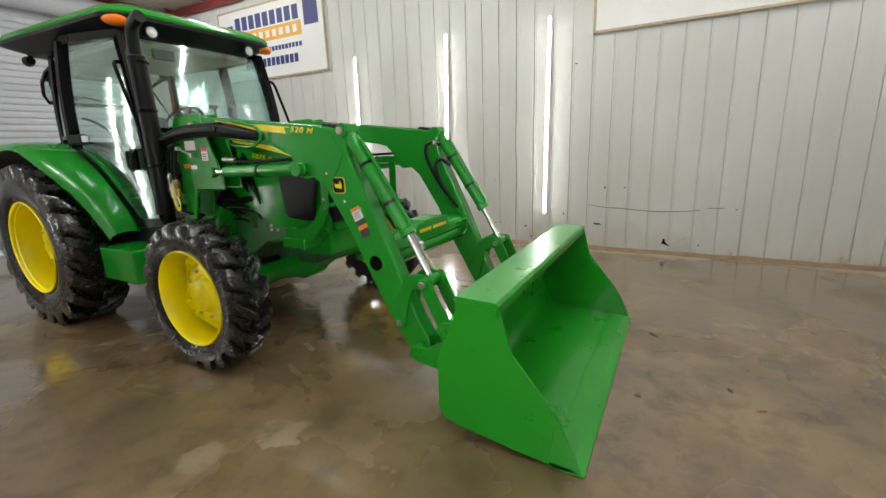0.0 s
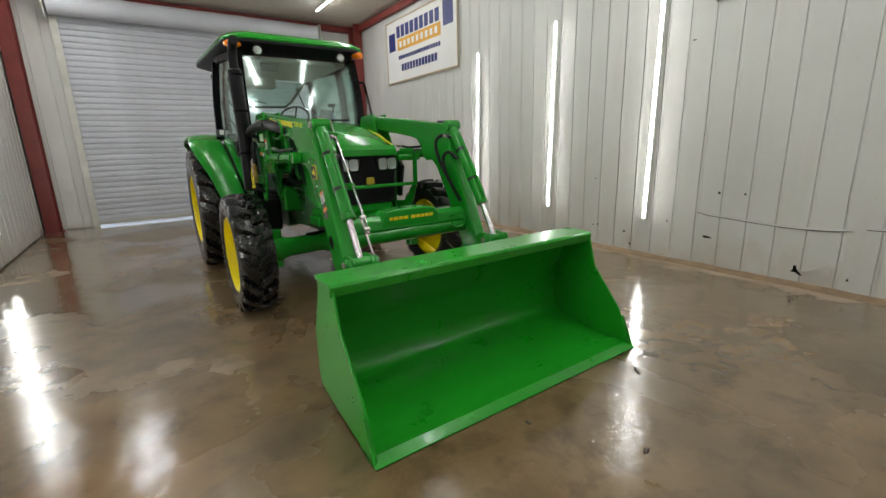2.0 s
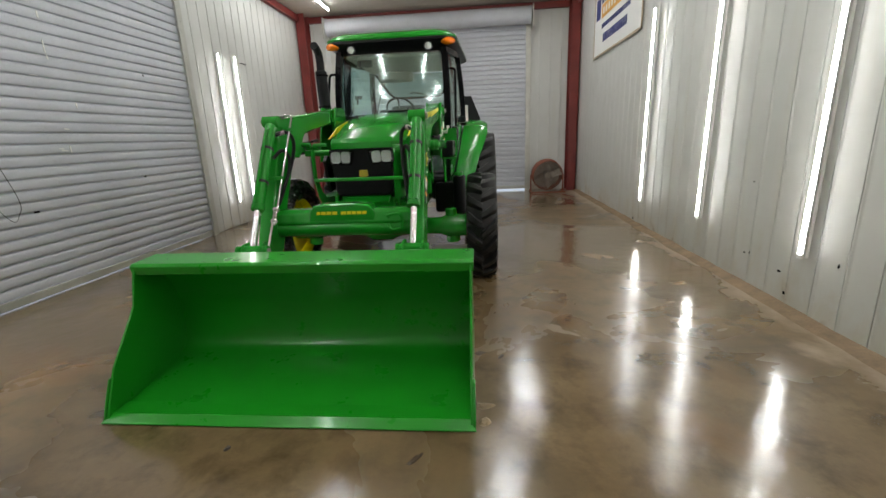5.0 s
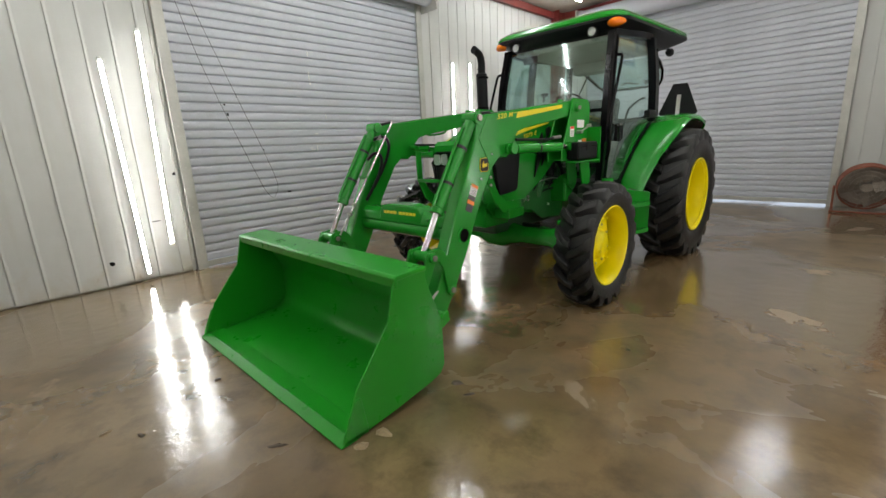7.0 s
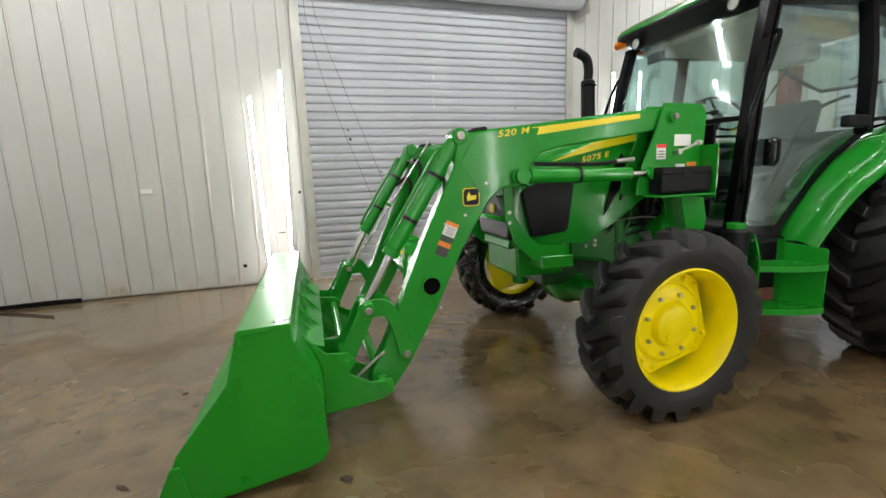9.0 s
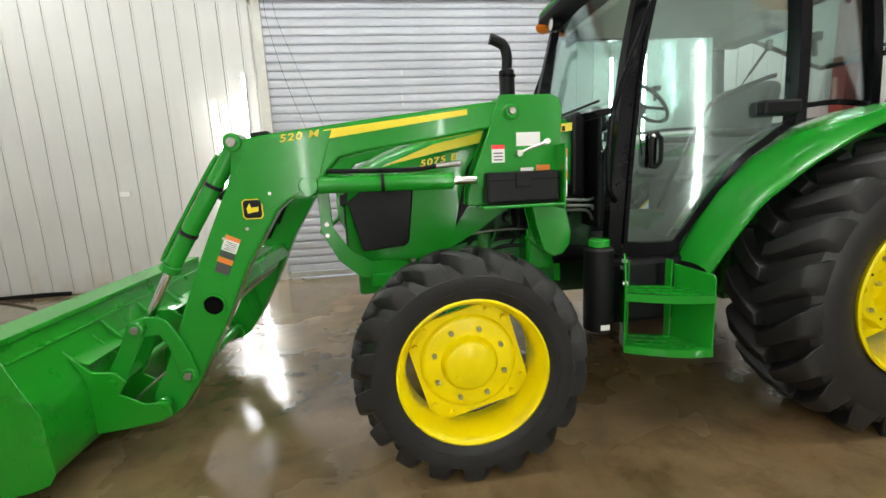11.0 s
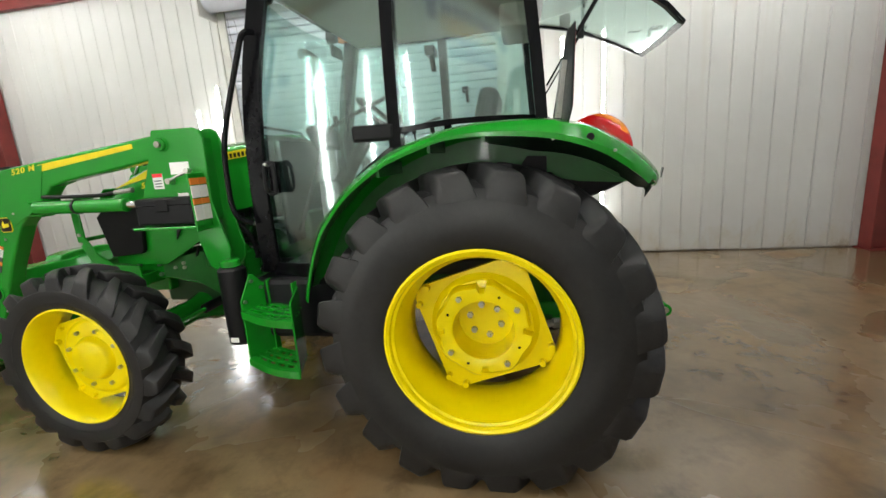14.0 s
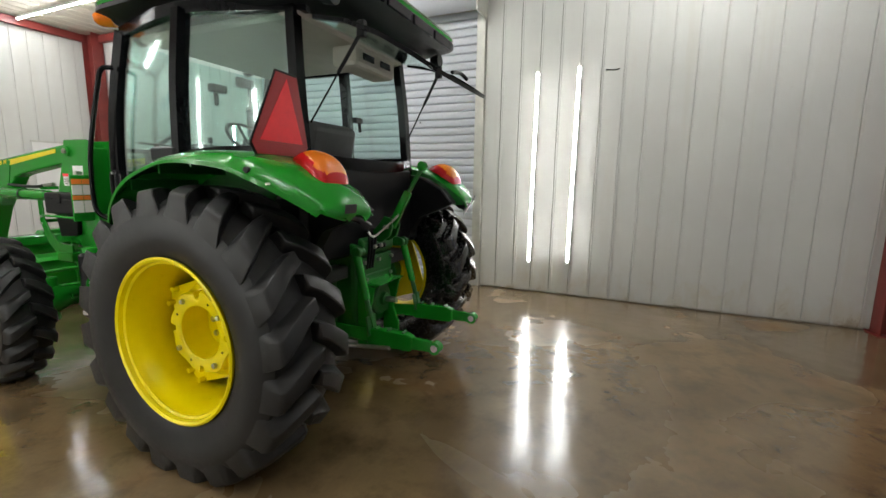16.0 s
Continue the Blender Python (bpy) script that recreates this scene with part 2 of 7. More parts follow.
# right-hand tyres: darker and glossier rubber than the left pair
M_TYRE_RIGHT = material("glossy_black_rubber", (0.0065, 0.0065, 0.007), 0.24, 0, 0.3, 5, 40, bump=0.0012, bscale=140, coat=0.45, rvar=0.10, spec=0.45)
M_BLACK = material("black_plastic", (0.005, 0.005, 0.006), 0.42, 0, 0.15, 8, 60, bump=0.0006, bscale=300, rvar=0.05, spec=0.2)
M_FRAME = material("black_cab_frame", (0.004, 0.004, 0.005), 0.18, 0, 0.1, 3, 20, rvar=0.03, spec=0.14)
M_MESH = material("black_mesh", (0.005, 0.005, 0.006), 0.32, 0, 0.3, 40, 300, bump=0.001, bscale=500, rvar=0.05, spec=0.18)
M_BADGE = material("dull_yellow", (0.45, 0.36, 0.03), 0.4)
M_CHROME = material("polished_rod", (0.72, 0.72, 0.72), 0.12, 1.0, 0.04, 8, 30, rvar=0.03)
M_ZINC = material("zinc_plated", (0.55, 0.54, 0.50), 0.34, 1.0, 0.12, 20, 120)
M_PIN = material("dull_pin_steel", (0.36, 0.35, 0.30), 0.42, 1.0, 0.2, 30, 160, bump=0.001, bscale=200)
M_GREY = material("grey_trim", (0.055, 0.057, 0.056), 0.6, 0, 0.1, 8, 90)
M_LINER = material("beige_headliner", (0.40, 0.38, 0.33), 0.75, 0, 0.08, 6, 90)
M_AMBER = material("amber_lens", (0.85, 0.20, 0.008), 0.18, 0, 0.03, 9, 40, coat=0.3, rvar=0.02)
M_REDLENS = material("red_lens", (0.60, 0.008, 0.008), 0.18, 0, 0.03, 9, 40, coat=0.3, rvar=0.02)
M_SMV = material("red_reflective", (0.92, 0.022, 0.035), 0.5, 0, 0.05, 20, 200)
M_SMVDARK = material("dark_red_reflective", (0.35, 0.02, 0.025), 0.35, 0, 0.05, 20, 200)
M_LENS = material("clear_lens", (0.70, 0.72, 0.72), 0.12, 0.5, 0.1, 40, 120, coat=0.8)
M_BOWL = material("silvered_bowl", (0.66, 0.67, 0.68), 0.32, 0.8, 0.06, 9, 40, rvar=0.04)
# casting green darkened: the shade under the hood is in this colour
M_ENGINE_SHADED = material("shaded_green_casting", (0.004, 0.050, 0.008), 0.46, 0, 0.25, 10, 45, bump=0.0015, bscale=90, coat=0.15, rvar=0.08)
M_BRASS = material("brass", (0.42, 0.27, 0.075), 0.30, 0.9, 0.15, 20, 90, rvar=0.06)
M_CLEAR = glass_material("clear_lamp_glass", (0.97, 0.98, 0.98), 0.02, -0.08)
M_GLASS = glass_material("cab_glass", (0.83, 0.935, 0.915), 0.09, -0.02)
M_ORANGE = material("orange_label", (0.80, 0.22, 0.03), 0.4, 0, 0.03, 20, 90)
M_LABEL = material("white_label", (0.80, 0.79, 0.76), 0.4, 0, 0.03, 20, 90)
M_NAVY = material("navy_print", (0.020, 0.028, 0.16), 0.45, 0, 0.05, 9, 60)
M_OCHRE = material("ochre_print", (0.70, 0.36, 0.04), 0.45, 0, 0.05, 9, 60)
M_BANNER = material("white_banner_vinyl", (0.76, 0.75, 0.74), 0.4, 0, 0.03, 2, 40, bump=0.004, bscale=2.5)
M_HEM = material("tan_hem", (0.46, 0.36, 0.25), 0.5, 0, 0.15, 20, 60)
M_IRON = material("dark_iron", (0.045, 0.028, 0.02), 0.55, 0, 0.3, 8, 60)
# near-black: painted shade of holes and creases, also the door scuffs
M_SHADE_SCUFF = material("hole_shade_and_scuff", (0.004, 0.0037, 0.0035), 1.0, spec=0.05, metal=0)
M_RUST = material("rusty_red_metal", (0.24, 0.07, 0.035), 0.6, 0, 0.3, 8, 60)
M_MESHGREY = material("worn_grey_metal", (0.36, 0.31, 0.26), 0.5, 0.4, 0.25, 8, 70)


# ---- mesh helpers ----
def finish(ob, bm, mat, bevel=0.0, smooth=False, segs=1, angle=35):
    bmesh.ops.recalc_face_normals(bm, faces=bm.faces[:])
    if bevel:
        edges = [e for e in bm.edges if len(e.link_faces) == 2 and e.calc_face_angle(0) > radians(angle)]
        bmesh.ops.bevel(bm, geom=edges, offset=bevel, segments=segs, affect="EDGES", profile=0.5, clamp_overlap=True)
    if smooth:
        for f in bm.faces:
            f.smooth = True
        for e in bm.edges:
            if len(e.link_faces) == 2 and e.calc_face_angle(0) > radians(38):
                e.smooth = False
    bm.to_mesh(ob.data)
    bm.free()
    ob.data.materials.append(mat)
    return ob


def part(name, bm, material, parent=None, label="", bevel=0.0, smooth=False, segs=1):
    ob = new(name, bpy.data.meshes.new(name))
    finish(ob, bm, material, bevel, smooth, segs)
    if parent:
        ob.parent = parent
    if label:
        ob["label"] = label
    return ob


def shared(name, mesh, parent, m):
    """One more piece on a mesh that is already there."""
    ob = new(name, mesh)
    ob.parent = parent
    ob.matrix_basis = m
    return ob


def empty(name):
    return new(name)


def box(bm, x0, x1, y0, y1, z0, z1, m=None):
    vs = [bm.verts.new((x, y, z)) for x in (x0, x1) for y in (y0, y1) for z in (z0, z1)]
    for f in ((0, 1, 3, 2), (4, 6, 7, 5), (0, 4, 5, 1), (2, 3, 7, 6), (0, 2, 6, 4), (1, 5, 7, 3)):
        bm.faces.new([vs[i] for i in f])
    if m:
        for v in vs:
            v.co = m @ v.co
    return vs


def prism(bm, pts, a0, a1, axis="x"):
    """A plate: the outline pts, given in the other two axes in order, from a0 to a1 along the axis."""
    def co(p, a):
        return {"x": (a, p[0], p[1]), "y": (p[0], a, p[1]), "z": (p[0], p[1], a)}[axis]
    lo = [bm.verts.new(co(p, a0)) for p in pts]
    hi = [bm.verts.new(co(p, a1)) for p in pts]
    bm.faces.new(lo)
    bm.faces.new(hi[::-1])
    n = len(pts)
    for i in range(n):
        bm.faces.new((lo[i], hi[i], hi[(i + 1) % n], lo[(i + 1) % n]))


def rod(bm, p0, p1, r, r1=None, seg=16, cap=True):
    p0, p1 = Vector(p0), Vector(p1)
    d = p1 - p0
    q = d.to_track_quat("Z", "Y").to_matrix()
    r1 = r if r1 is None else r1
    rings = []
    for p, rad in ((p0, r), (p1, r1)):
        rings.append([bm.verts.new(p + q @ Vector((rad * math.cos(2 * math.pi * i / seg), rad * math.sin(2 * math.pi * i / seg), 0))) for i in range(seg)])
    for i in range(seg):
        j = (i + 1) % seg
        bm.faces.new((rings[0][i], rings[0][j], rings[1][j], rings[1][i]))
    if cap:
        bm.faces.new(rings[0][::-1])
        bm.faces.new(rings[1])


def smooth_path(pts, n=6):
    """Points along a soft line through pts."""
    P = [Vector(p) for p in pts]
    P = [2 * P[0] - P[1]] + P + [2 * P[-1] - P[-2]]
    out = []
    for i in range(1, len(P) - 2):
        for k in range(n):
            t = k / n
            a, b, c, d = P[i - 1:i + 3]
            out.append(0.5 * ((2 * b) + (c - a) * t + (2 * a - 5 * b + 4 * c - d) * t * t + (3 * b - a - 3 * c + d) * t ** 3))
    return out + [P[-2]]


def pipe(bm, pts, r, seg=10, soft=0, flat=None):
    """A tube along a line; flat: (width, height) for a bar of that section."""
    P = smooth_path(pts, soft) if soft else [Vector(p) for p in pts]
    rings, up = [], None
    for i, p in enumerate(P):
        d = (P[min(i + 1, len(P) - 1)] - P[max(i - 1, 0)]).normalized()
        if up is None:
            up = Vector((0, 0, 1)) if abs(d.z) < 0.9 else Vector((1, 0, 0))
        side = d.cross(up).normalized()
        up = side.cross(d).normalized()
        if flat:
            w, h = flat
            ring = [p + side * sx * w / 2 + up * sy * h / 2 for sx, sy in ((-1, -1), (1, -1), (1, 1), (-1, 1))]
        else:
            ring = [p + side * r * math.cos(2 * math.pi * k / seg) + up * r * math.sin(2 * math.pi * k / seg) for k in range(seg)]
        rings.append([bm.verts.new(v) for v in ring])
    m = len(rings[0])
    for a, b in zip(rings, rings[1:]):
        for k in range(m):
            bm.faces.new((a[k], a[(k + 1) % m], b[(k + 1) % m], b[k]))
    bm.faces.new(rings[0][::-1])
    bm.faces.new(rings[-1])


def lathe(bm, prof, center, axis="x", seg=48, closed=False):
    """Turns the outline of (along, radius) round the axis through center."""
    rings = []
    for a, r in prof:
        ring = []
        for i in range(seg):
            c, s = r * math.cos(2 * math.pi * i / seg), r * math.sin(2 * math.pi * i / seg)
            v = {"x": (a, c, s), "y": (c, a, s), "z": (c, s, a)}[axis]
            ring.append(bm.verts.new(Vector(center) + Vector(v)))
        rings.append(ring)
    pairs = list(zip(rings, rings[1:])) + ([(rings[-1], rings[0])] if closed else [])
    for a, b in pairs:
        for i in range(seg):
            j = (i + 1) % seg
            bm.faces.new((a[i], a[j], b[j], b[i]))
    if not closed:
        if prof[0][1] > 0.001:
            bm.faces.new(rings[0][::-1])
        if prof[-1][1] > 0.001:
            bm.faces.new(rings[-1])


def sheet(bm, rows, thick):
    """A curved skin from rows of points, with thickness along its normals."""
    grid = [[bm.verts.new(p) for p in row] for row in rows]
    faces = []
    for a, b in zip(grid, grid[1:]):
        for i in range(len(a) - 1):
            faces.append(bm.faces.new((a[i], a[i + 1], b[i + 1], b[i])))
    bmesh.ops.recalc_face_normals(bm, faces=faces)
    if thick:
        bmesh.ops.solidify(bm, geom=faces, thickness=thick)


def loft(bm, rings, cap0=True, cap1=True):
    R = [[bm.verts.new(p) for p in ring] for ring in rings]
    n = len(R[0])
    for a, b in zip(R, R[1:]):
        for i in range(n):
            bm.faces.new((a[i], a[(i + 1) % n], b[(i + 1) % n], b[i]))
    if cap0:
        bm.faces.new(R[0][::-1])
    if cap1:
        bm.faces.new(R[-1])

# ---- structure ----
bm = bmesh.new()
box(bm, XL - 0.3, XR + 0.3, YB - 3.0, YF + 0.3, -0.2, 0.0)
floor = tagged(part("floor", bm, M_FLOOR), "wet brown concrete floor with puddles and pale dry patches", "floor", kind="structure")

RIB = 0.238


def rib_profile(length, pitch=RIB, h=0.004, w=0.008):
    """Outline of a ribbed sheet along one direction: (along, out): a narrow groove beside a low lip, then the flat."""
    pts, a = [(0, 0)], pitch / 2
    while a + 0.05 < length:
        pts += [(a, 0), (a + 0.001, -0.014), (a + 0.009, -0.014), (a + 0.011, h * 0.5), (a + 0.014, h), (a + 0.014 + w, h), (a + 0.022 + w, h * 0.35), (a + 0.032 + w, 0)]
        a += pitch
    return pts + [(length, 0)]


def sheet_mesh(name, width, height, mat, seed):
    """A ribbed sheet, x along, y out of the wall, z up, from the origin; thin steel that waves a few millimetres."""
    bm = bmesh.new()
    prof = rib_profile(width)
    n = max(2, int(height / 0.16))
    g = []
    for k in range(n + 1):
        z, row = height * k / n, []
        for a, o in prof:
            hold = min(1.0, a / 0.1, (width - a) / 0.1) * min(1.0, z / 0.2, (height - z) / 0.2)
            wave = 0.004 * noise.noise((a * 3.1 + seed * 9.7, z * 1.1, seed)) + 0.0015 * noise.noise((a * 7, z * 4.3 + seed * 3.3, seed))
            side = 0.006 * noise.noise((int((a - 0.05) / 0.238) * 5.1, z * 1.7, seed + 40))
            row.append(bm.verts.new((a + side * hold, o + wave * hold, z)))
        g.append(row)
    for lo, hi in zip(g, g[1:]):
        for i in range(len(prof) - 1):
            bm.faces.new((lo[i], lo[i + 1], hi[i + 1], hi[i]))
    bk = [bm.verts.new((a, -0.023, z)) for a, z in ((0, 0), (0, height), (width, height), (width, 0))]
    bm.faces.new(bk)
    for f in bm.faces:
        f.smooth = True
    for e in bm.edges:
        if abs(e.verts[0].co.z - e.verts[1].co.z) > 0.01:
            e.smooth = False
    me = bpy.data.meshes.new(name)
    bm.to_mesh(me)
    bm.free()
    me.materials.append(mat)
    return me


SHEETS = {}


def clad(wall, origin, direction, out, length, z0, z1):
    """Fills a stretch of wall with sheets four ribs wide; each one a piece of its own."""
    d, o = Vector(direction), Vector(out)
    a = 0.0
    while a < length - 0.02:
        w = min(4 * RIB, length - a)
        key = (round(w, 3), round(z1 - z0, 3), len(wall.children) % 5)
        if key not in SHEETS:
            SHEETS[key] = sheet_mesh("wall_sheet", w - 0.004, z1 - z0, M_WALL, key[2])
        p = Vector(origin) + d * a + Vector((0, 0, z0))
        m = Matrix(((*d, 0), (*o, 0), (0, 0, 1, 0), (*p, 1))).transposed()
        shared("wall_sheet", SHEETS[key], wall, m)
        a += w


def wall_core(name, boxes, label):
    bm = bmesh.new()
    for b in boxes:
        box(bm, *b)
    return tagged(part(name, bm, M_WALL), label, "wall", kind="structure")


DA0, DA1, DAT = 0.07, 3.78, 3.52     # roller door in the right wall: from, to, head
DB0, DB1, DBT = -2.06, 2.38, 3.68    # roller door in the rear wall
T = 0.2
wl = wall_core("wall_left", [(XL - T, XL - 0.024, YB - T, YF + T, 0, ZC)], "white ribbed metal wall with dents and holes")
wr = wall_core("wall_right", [(XR + 0.024, XR + T, YB - T, DA0, 0, ZC), (XR + 0.024, XR + T, DA1, YF + T, 0, ZC), (XR + 0.024, XR + T, DA0, DA1, DAT, ZC)], "white ribbed metal wall beside a roller door")
wb = wall_core("wall_rear", [(XL, DB0, YB - T, YB - 0.024, 0, ZC), (DB1, XR, YB - T, YB - 0.024, 0, ZC), (DB0, DB1, YB - T, YB - 0.024, DBT, ZC)], "white ribbed metal wall round a roller door")
wf = wall_core("wall_front", [(XL, XR, YF + 0.024, YF + T, 0, ZC)], "white ribbed metal wall")
clad(wl, (XL, YB, 0), (0, 1, 0), (1, 0, 0), YF - YB, 0.02, ZC)
clad(wr, (XR, DA0 - 0.1, 0), (0, -1, 0), (-1, 0, 0), 0.088, 0.02, ZC)
clad(wr, (XR, DA0 - 0.188, 0), (0, -1, 0), (-1, 0, 0), DA0 - 0.188 - YB, 0.02, ZC)
clad(wr, (XR, YF, 0), (0, -1, 0), (-1, 0, 0), YF - DA1 - 0.1, 0.02, ZC)
clad(wr, (XR, DA1 + 0.1, 0), (0, -1, 0), (-1, 0, 0), DA1 - DA0 + 0.2, DAT, ZC)
clad(wb, (XL, YB, 0), (1, 0, 0), (0, 1, 0), DB0 - 0.1 - XL, 0.02, ZC)
clad(wb, (DB1 + 0.1, YB, 0), (1, 0, 0), (0, 1, 0), XR - DB1 - 0.1, 0.02, ZC)
clad(wb, (DB0 - 0.1, YB, 0), (1, 0, 0), (0, 1, 0), DB1 - DB0 + 0.2, DBT, ZC)
clad(wf, (XR, YF, 0), (-1, 0, 0), (0, -1, 0), XR - XL, 0.02, ZC)

# ceiling: one ribbed sheet with its purlins
bm = bmesh.new()
prof = rib_profile(YF - YB + 0.4)
g = [[bm.verts.new((x, YB - 0.2 + a, ZC - o)) for a, o in prof] for x in (XL - T, XR + T)]
for i in range(len(prof) - 1):
    bm.faces.new((g[0][i], g[0][i + 1], g[1][i + 1], g[1][i]))
box(bm, XL - T, XR + T, YB - 0.2, YF + 0.2, ZC + 0.02, ZC + 0.12)
ceiling = tagged(part("ceiling", bm, M_CEIL), "white ribbed metal ceiling", "ceiling", kind="structure")


def column(x, y, sx, sy, name="steel_column"):
    """A red steel I-section post standing in a corner."""
    th, e = 0.012, empty(name)
    w, d = 0.2, 0.32
    x0, x1 = sorted((x, x + sx * w))
    y0, y1 = sorted((y, y + sy * d))
    for nm, b in (("flange", (x0, x1, y0, y0 + th)), ("flange", (x0, x1, y1 - th, y1)), ("web", ((x0 + x1) / 2 - 0.006, (x0 + x1) / 2 + 0.006, y0 + th, y1 - th))):
        bm = bmesh.new()
        box(bm, *b, 0.012, ZC)
        part(nm, bm, M_RED, e, bevel=0.002)
    bm = bmesh.new()
    box(bm, x0 - 0.03, x1 + 0.03, y0 - 0.03, y1 + 0.03, 0, 0.012)
    part("base_plate", bm, M_RED, e)
    return tagged(e, "dark red painted steel column in a corner of the bay", "column", "steel columns", kind="structure")


for cx, sx in ((XL + 0.03, 1), (XR - 0.03, -1)):
    column(cx, YB + 0.03, sx, 1)
    column(cx, YF - 0.03, sx, -1)


def eave_beam(x0, x1, y0, y1):
    bm = bmesh.new()
    box(bm, x0, x1, y0, y1, ZC - 0.16, ZC - 0.028)
    tagged(part("eave_beam", bm, M_RED, bevel=0.003), "dark red painted steel beam along the top of the wall", "beam", "eave beams", kind="structure")


eave_beam(XL + 0.026, XL + 0.11, YB + 0.26, YF - 0.26)
eave_beam(XR - 0.11, XR - 0.026, YB + 0.26, YF - 0.26)
eave_beam(XL + 0.24, XR - 0.24, YF - 0.11, YF - 0.026)
eave_beam(XL + 0.24, XR - 0.24, YB + 0.026, YB + 0.11)


def roller_door(name, label, width, height, gap, place, coil=0.19):
    """A closed roller door: curved slats between two guides, the coil above. x along, y towards the room."""
    e = empty(name)
    e.matrix_basis = place
    bm = bmesh.new()
    h = 0.102
    prof = [(-0.020, 0.0), (-0.020, 0.004), (0.003, 0.008), (0.008, 0.020), (0.010, 0.040), (0.010, 0.062), (0.008, 0.078), (0.003, 0.089), (-0.018, 0.092), (-0.020, h)]
    prism(bm, prof + [(-0.028, h), (-0.028, 0)], 0, width, "x")
    me = bpy.data.meshes.new("slat")
    bmesh.ops.recalc_face_normals(bm, faces=bm.faces[:])
    bm.to_mesh(me)
    bm.free()
    me.materials.append(M_SLAT)
    for p in me.polygons:
        p.use_smooth = False
    z = gap
    while z < height + 0.1:
        shared("slat", me, e, pose(0, random.uniform(-0.0015, 0.0015), z))
        z += h
    bm = bmesh.new()
    box(bm, 0.0, width, -0.02, 0.014, gap - 0.075, gap - 0.002)
    ob = part("bottom_bar", bm, M_TRIM, e, bevel=0.003)
    for x0, x1 in ((-0.09, 0.02), (width - 0.02, width + 0.09)):
        bm = bmesh.new()
        box(bm, x0, x1, 0.022, 0.05, 0.0, height + 0.1)
        box(bm, x0 if x0 < 0 else x1 - 0.012, (x0 + 0.012) if x0 < 0 else x1, -0.05, 0.022, 0.0, height + 0.1)
        gd = part("guide", bm, M_TRIM, e, bevel=0.002)
        for k in range(int(height / 0.45)):
            bm = bmesh.new()
            xm = (x0 + x1) / 2
            rod(bm, (xm, 0.05, 0.3 + k * 0.45), (xm, 0.058, 0.3 + k * 0.45), 0.011, seg=8)
            part("bolt", bm, M_ZINC, gd)
    bm = bmesh.new()
    lathe(bm, [(-0.06, coil * 0.4), (-0.06, coil), (-0.05, coil), (-0.05, coil - 0.015), (width + 0.05, coil - 0.015), (width + 0.05, coil), (width + 0.06, coil), (width + 0.06, coil * 0.4)], (0, coil + 0.02, height + coil * 0.75), "x", 28)
    part("coil", bm, M_SLAT, e, "rolled-up white curtain in its drum", smooth=True)
    for x in (-0.10, width + 0.10):
        bm = bmesh.new()
        box(bm, x - 0.012, x + 0.012, 0.03, 0.03 + 2 * coil, height - 0.12, height + coil * 1.7)
        part("bracket", bm, M_TRIM, e, bevel=0.003)
    return tagged(e, label, "roller door", "roller doors", kind="structure")


door_a = roller_door("door_1", "closed white roller door of curved metal slats", DA1 - DA0, DAT, 0.085, Matrix(((0, -1, 0, XR), (1, 0, 0, DA0), (0, 0, 1, 0), (0, 0, 0, 1))))
door_b = roller_door("door_2", "closed white roller door with daylight under its edge", DB1 - DB0, DBT, 0.11, Matrix(((1, 0, 0, DB0), (0, 1, 0, YB), (0, 0, 1, 0), (0, 0, 0, 1))))


def tube_light(p, direction, out, length=2.38):
    """A lamp tube with end caps, clips and a slim batten behind it."""
    e = empty("tube_light")
    p, d, o = Vector(p), Vector(direction).normalized(), Vector(out)
    q = p + d * length
    s = d.cross(o).normalized()
    # the lit half faces the room, the housing the wall
    for nm, mat, a0, a1, lab in (("lit_tube", M_TUBE if abs(d.z) > 0.5 else M_TUBE_TOP, 2, 178, "glowing white tube"), ("tube_back", M_WHITE, 178, 362, "")):
        bm = bmesh.new()
        ends = []
        for c in (p + o * 0.046 + d * 0.03, q + o * 0.046 - d * 0.03):
            ends.append([bm.verts.new(c + (s * math.cos(radians(a0 + (a1 - a0) * k / 8)) + o * math.sin(radians(a0 + (a1 - a0) * k / 8))) * 0.017) for k in range(9)])
        for k in range(8):
            bm.faces.new((ends[0][k], ends[0][k + 1], ends[1][k + 1], ends[1][k]))
        bm.faces.new((ends[0][0], ends[0][-1], ends[1][-1], ends[1][0]))
        bm.faces.new(ends[0])
        bm.faces.new(ends[1][::-1])
        part(nm, bm, mat, e, lab)
    bm = bmesh.new()
    vs = box(bm, -0.013, 0.013, 0.0, length, 0.0, 0.022)
    mm = Matrix(((*s, 0), (*d, 0), (*o, 0), (*p, 1))).transposed()
    for v in vs:
        v.co = mm @ v.co
    part("batten", bm, M_WHITE, e, bevel=0.003)
    for a in (p, q - d * 0.03):
        bm = bmesh.new()
        rod(bm, a + o * 0.045, a + d * 0.03 + o * 0.045, 0.02, seg=12)
        part("end_cap", bm, M_WHITE, e)
    return tagged(e, "lit white tube lamp fixed upright to the ribbed wall" if abs(d.z) > 0.5 else "lit white tube lamp placed out of view under the ceiling", "tube lamp", "tube lamps")


def wall_tube(side, y0, z0, y1, z1):
    x = XL + 0.022 if side < 0 else XR - 0.022
    v = Vector((0, y1 - y0, z1 - z0))
    tube_light((x, y0, z0), v, (-side, 0, 0), v.length)


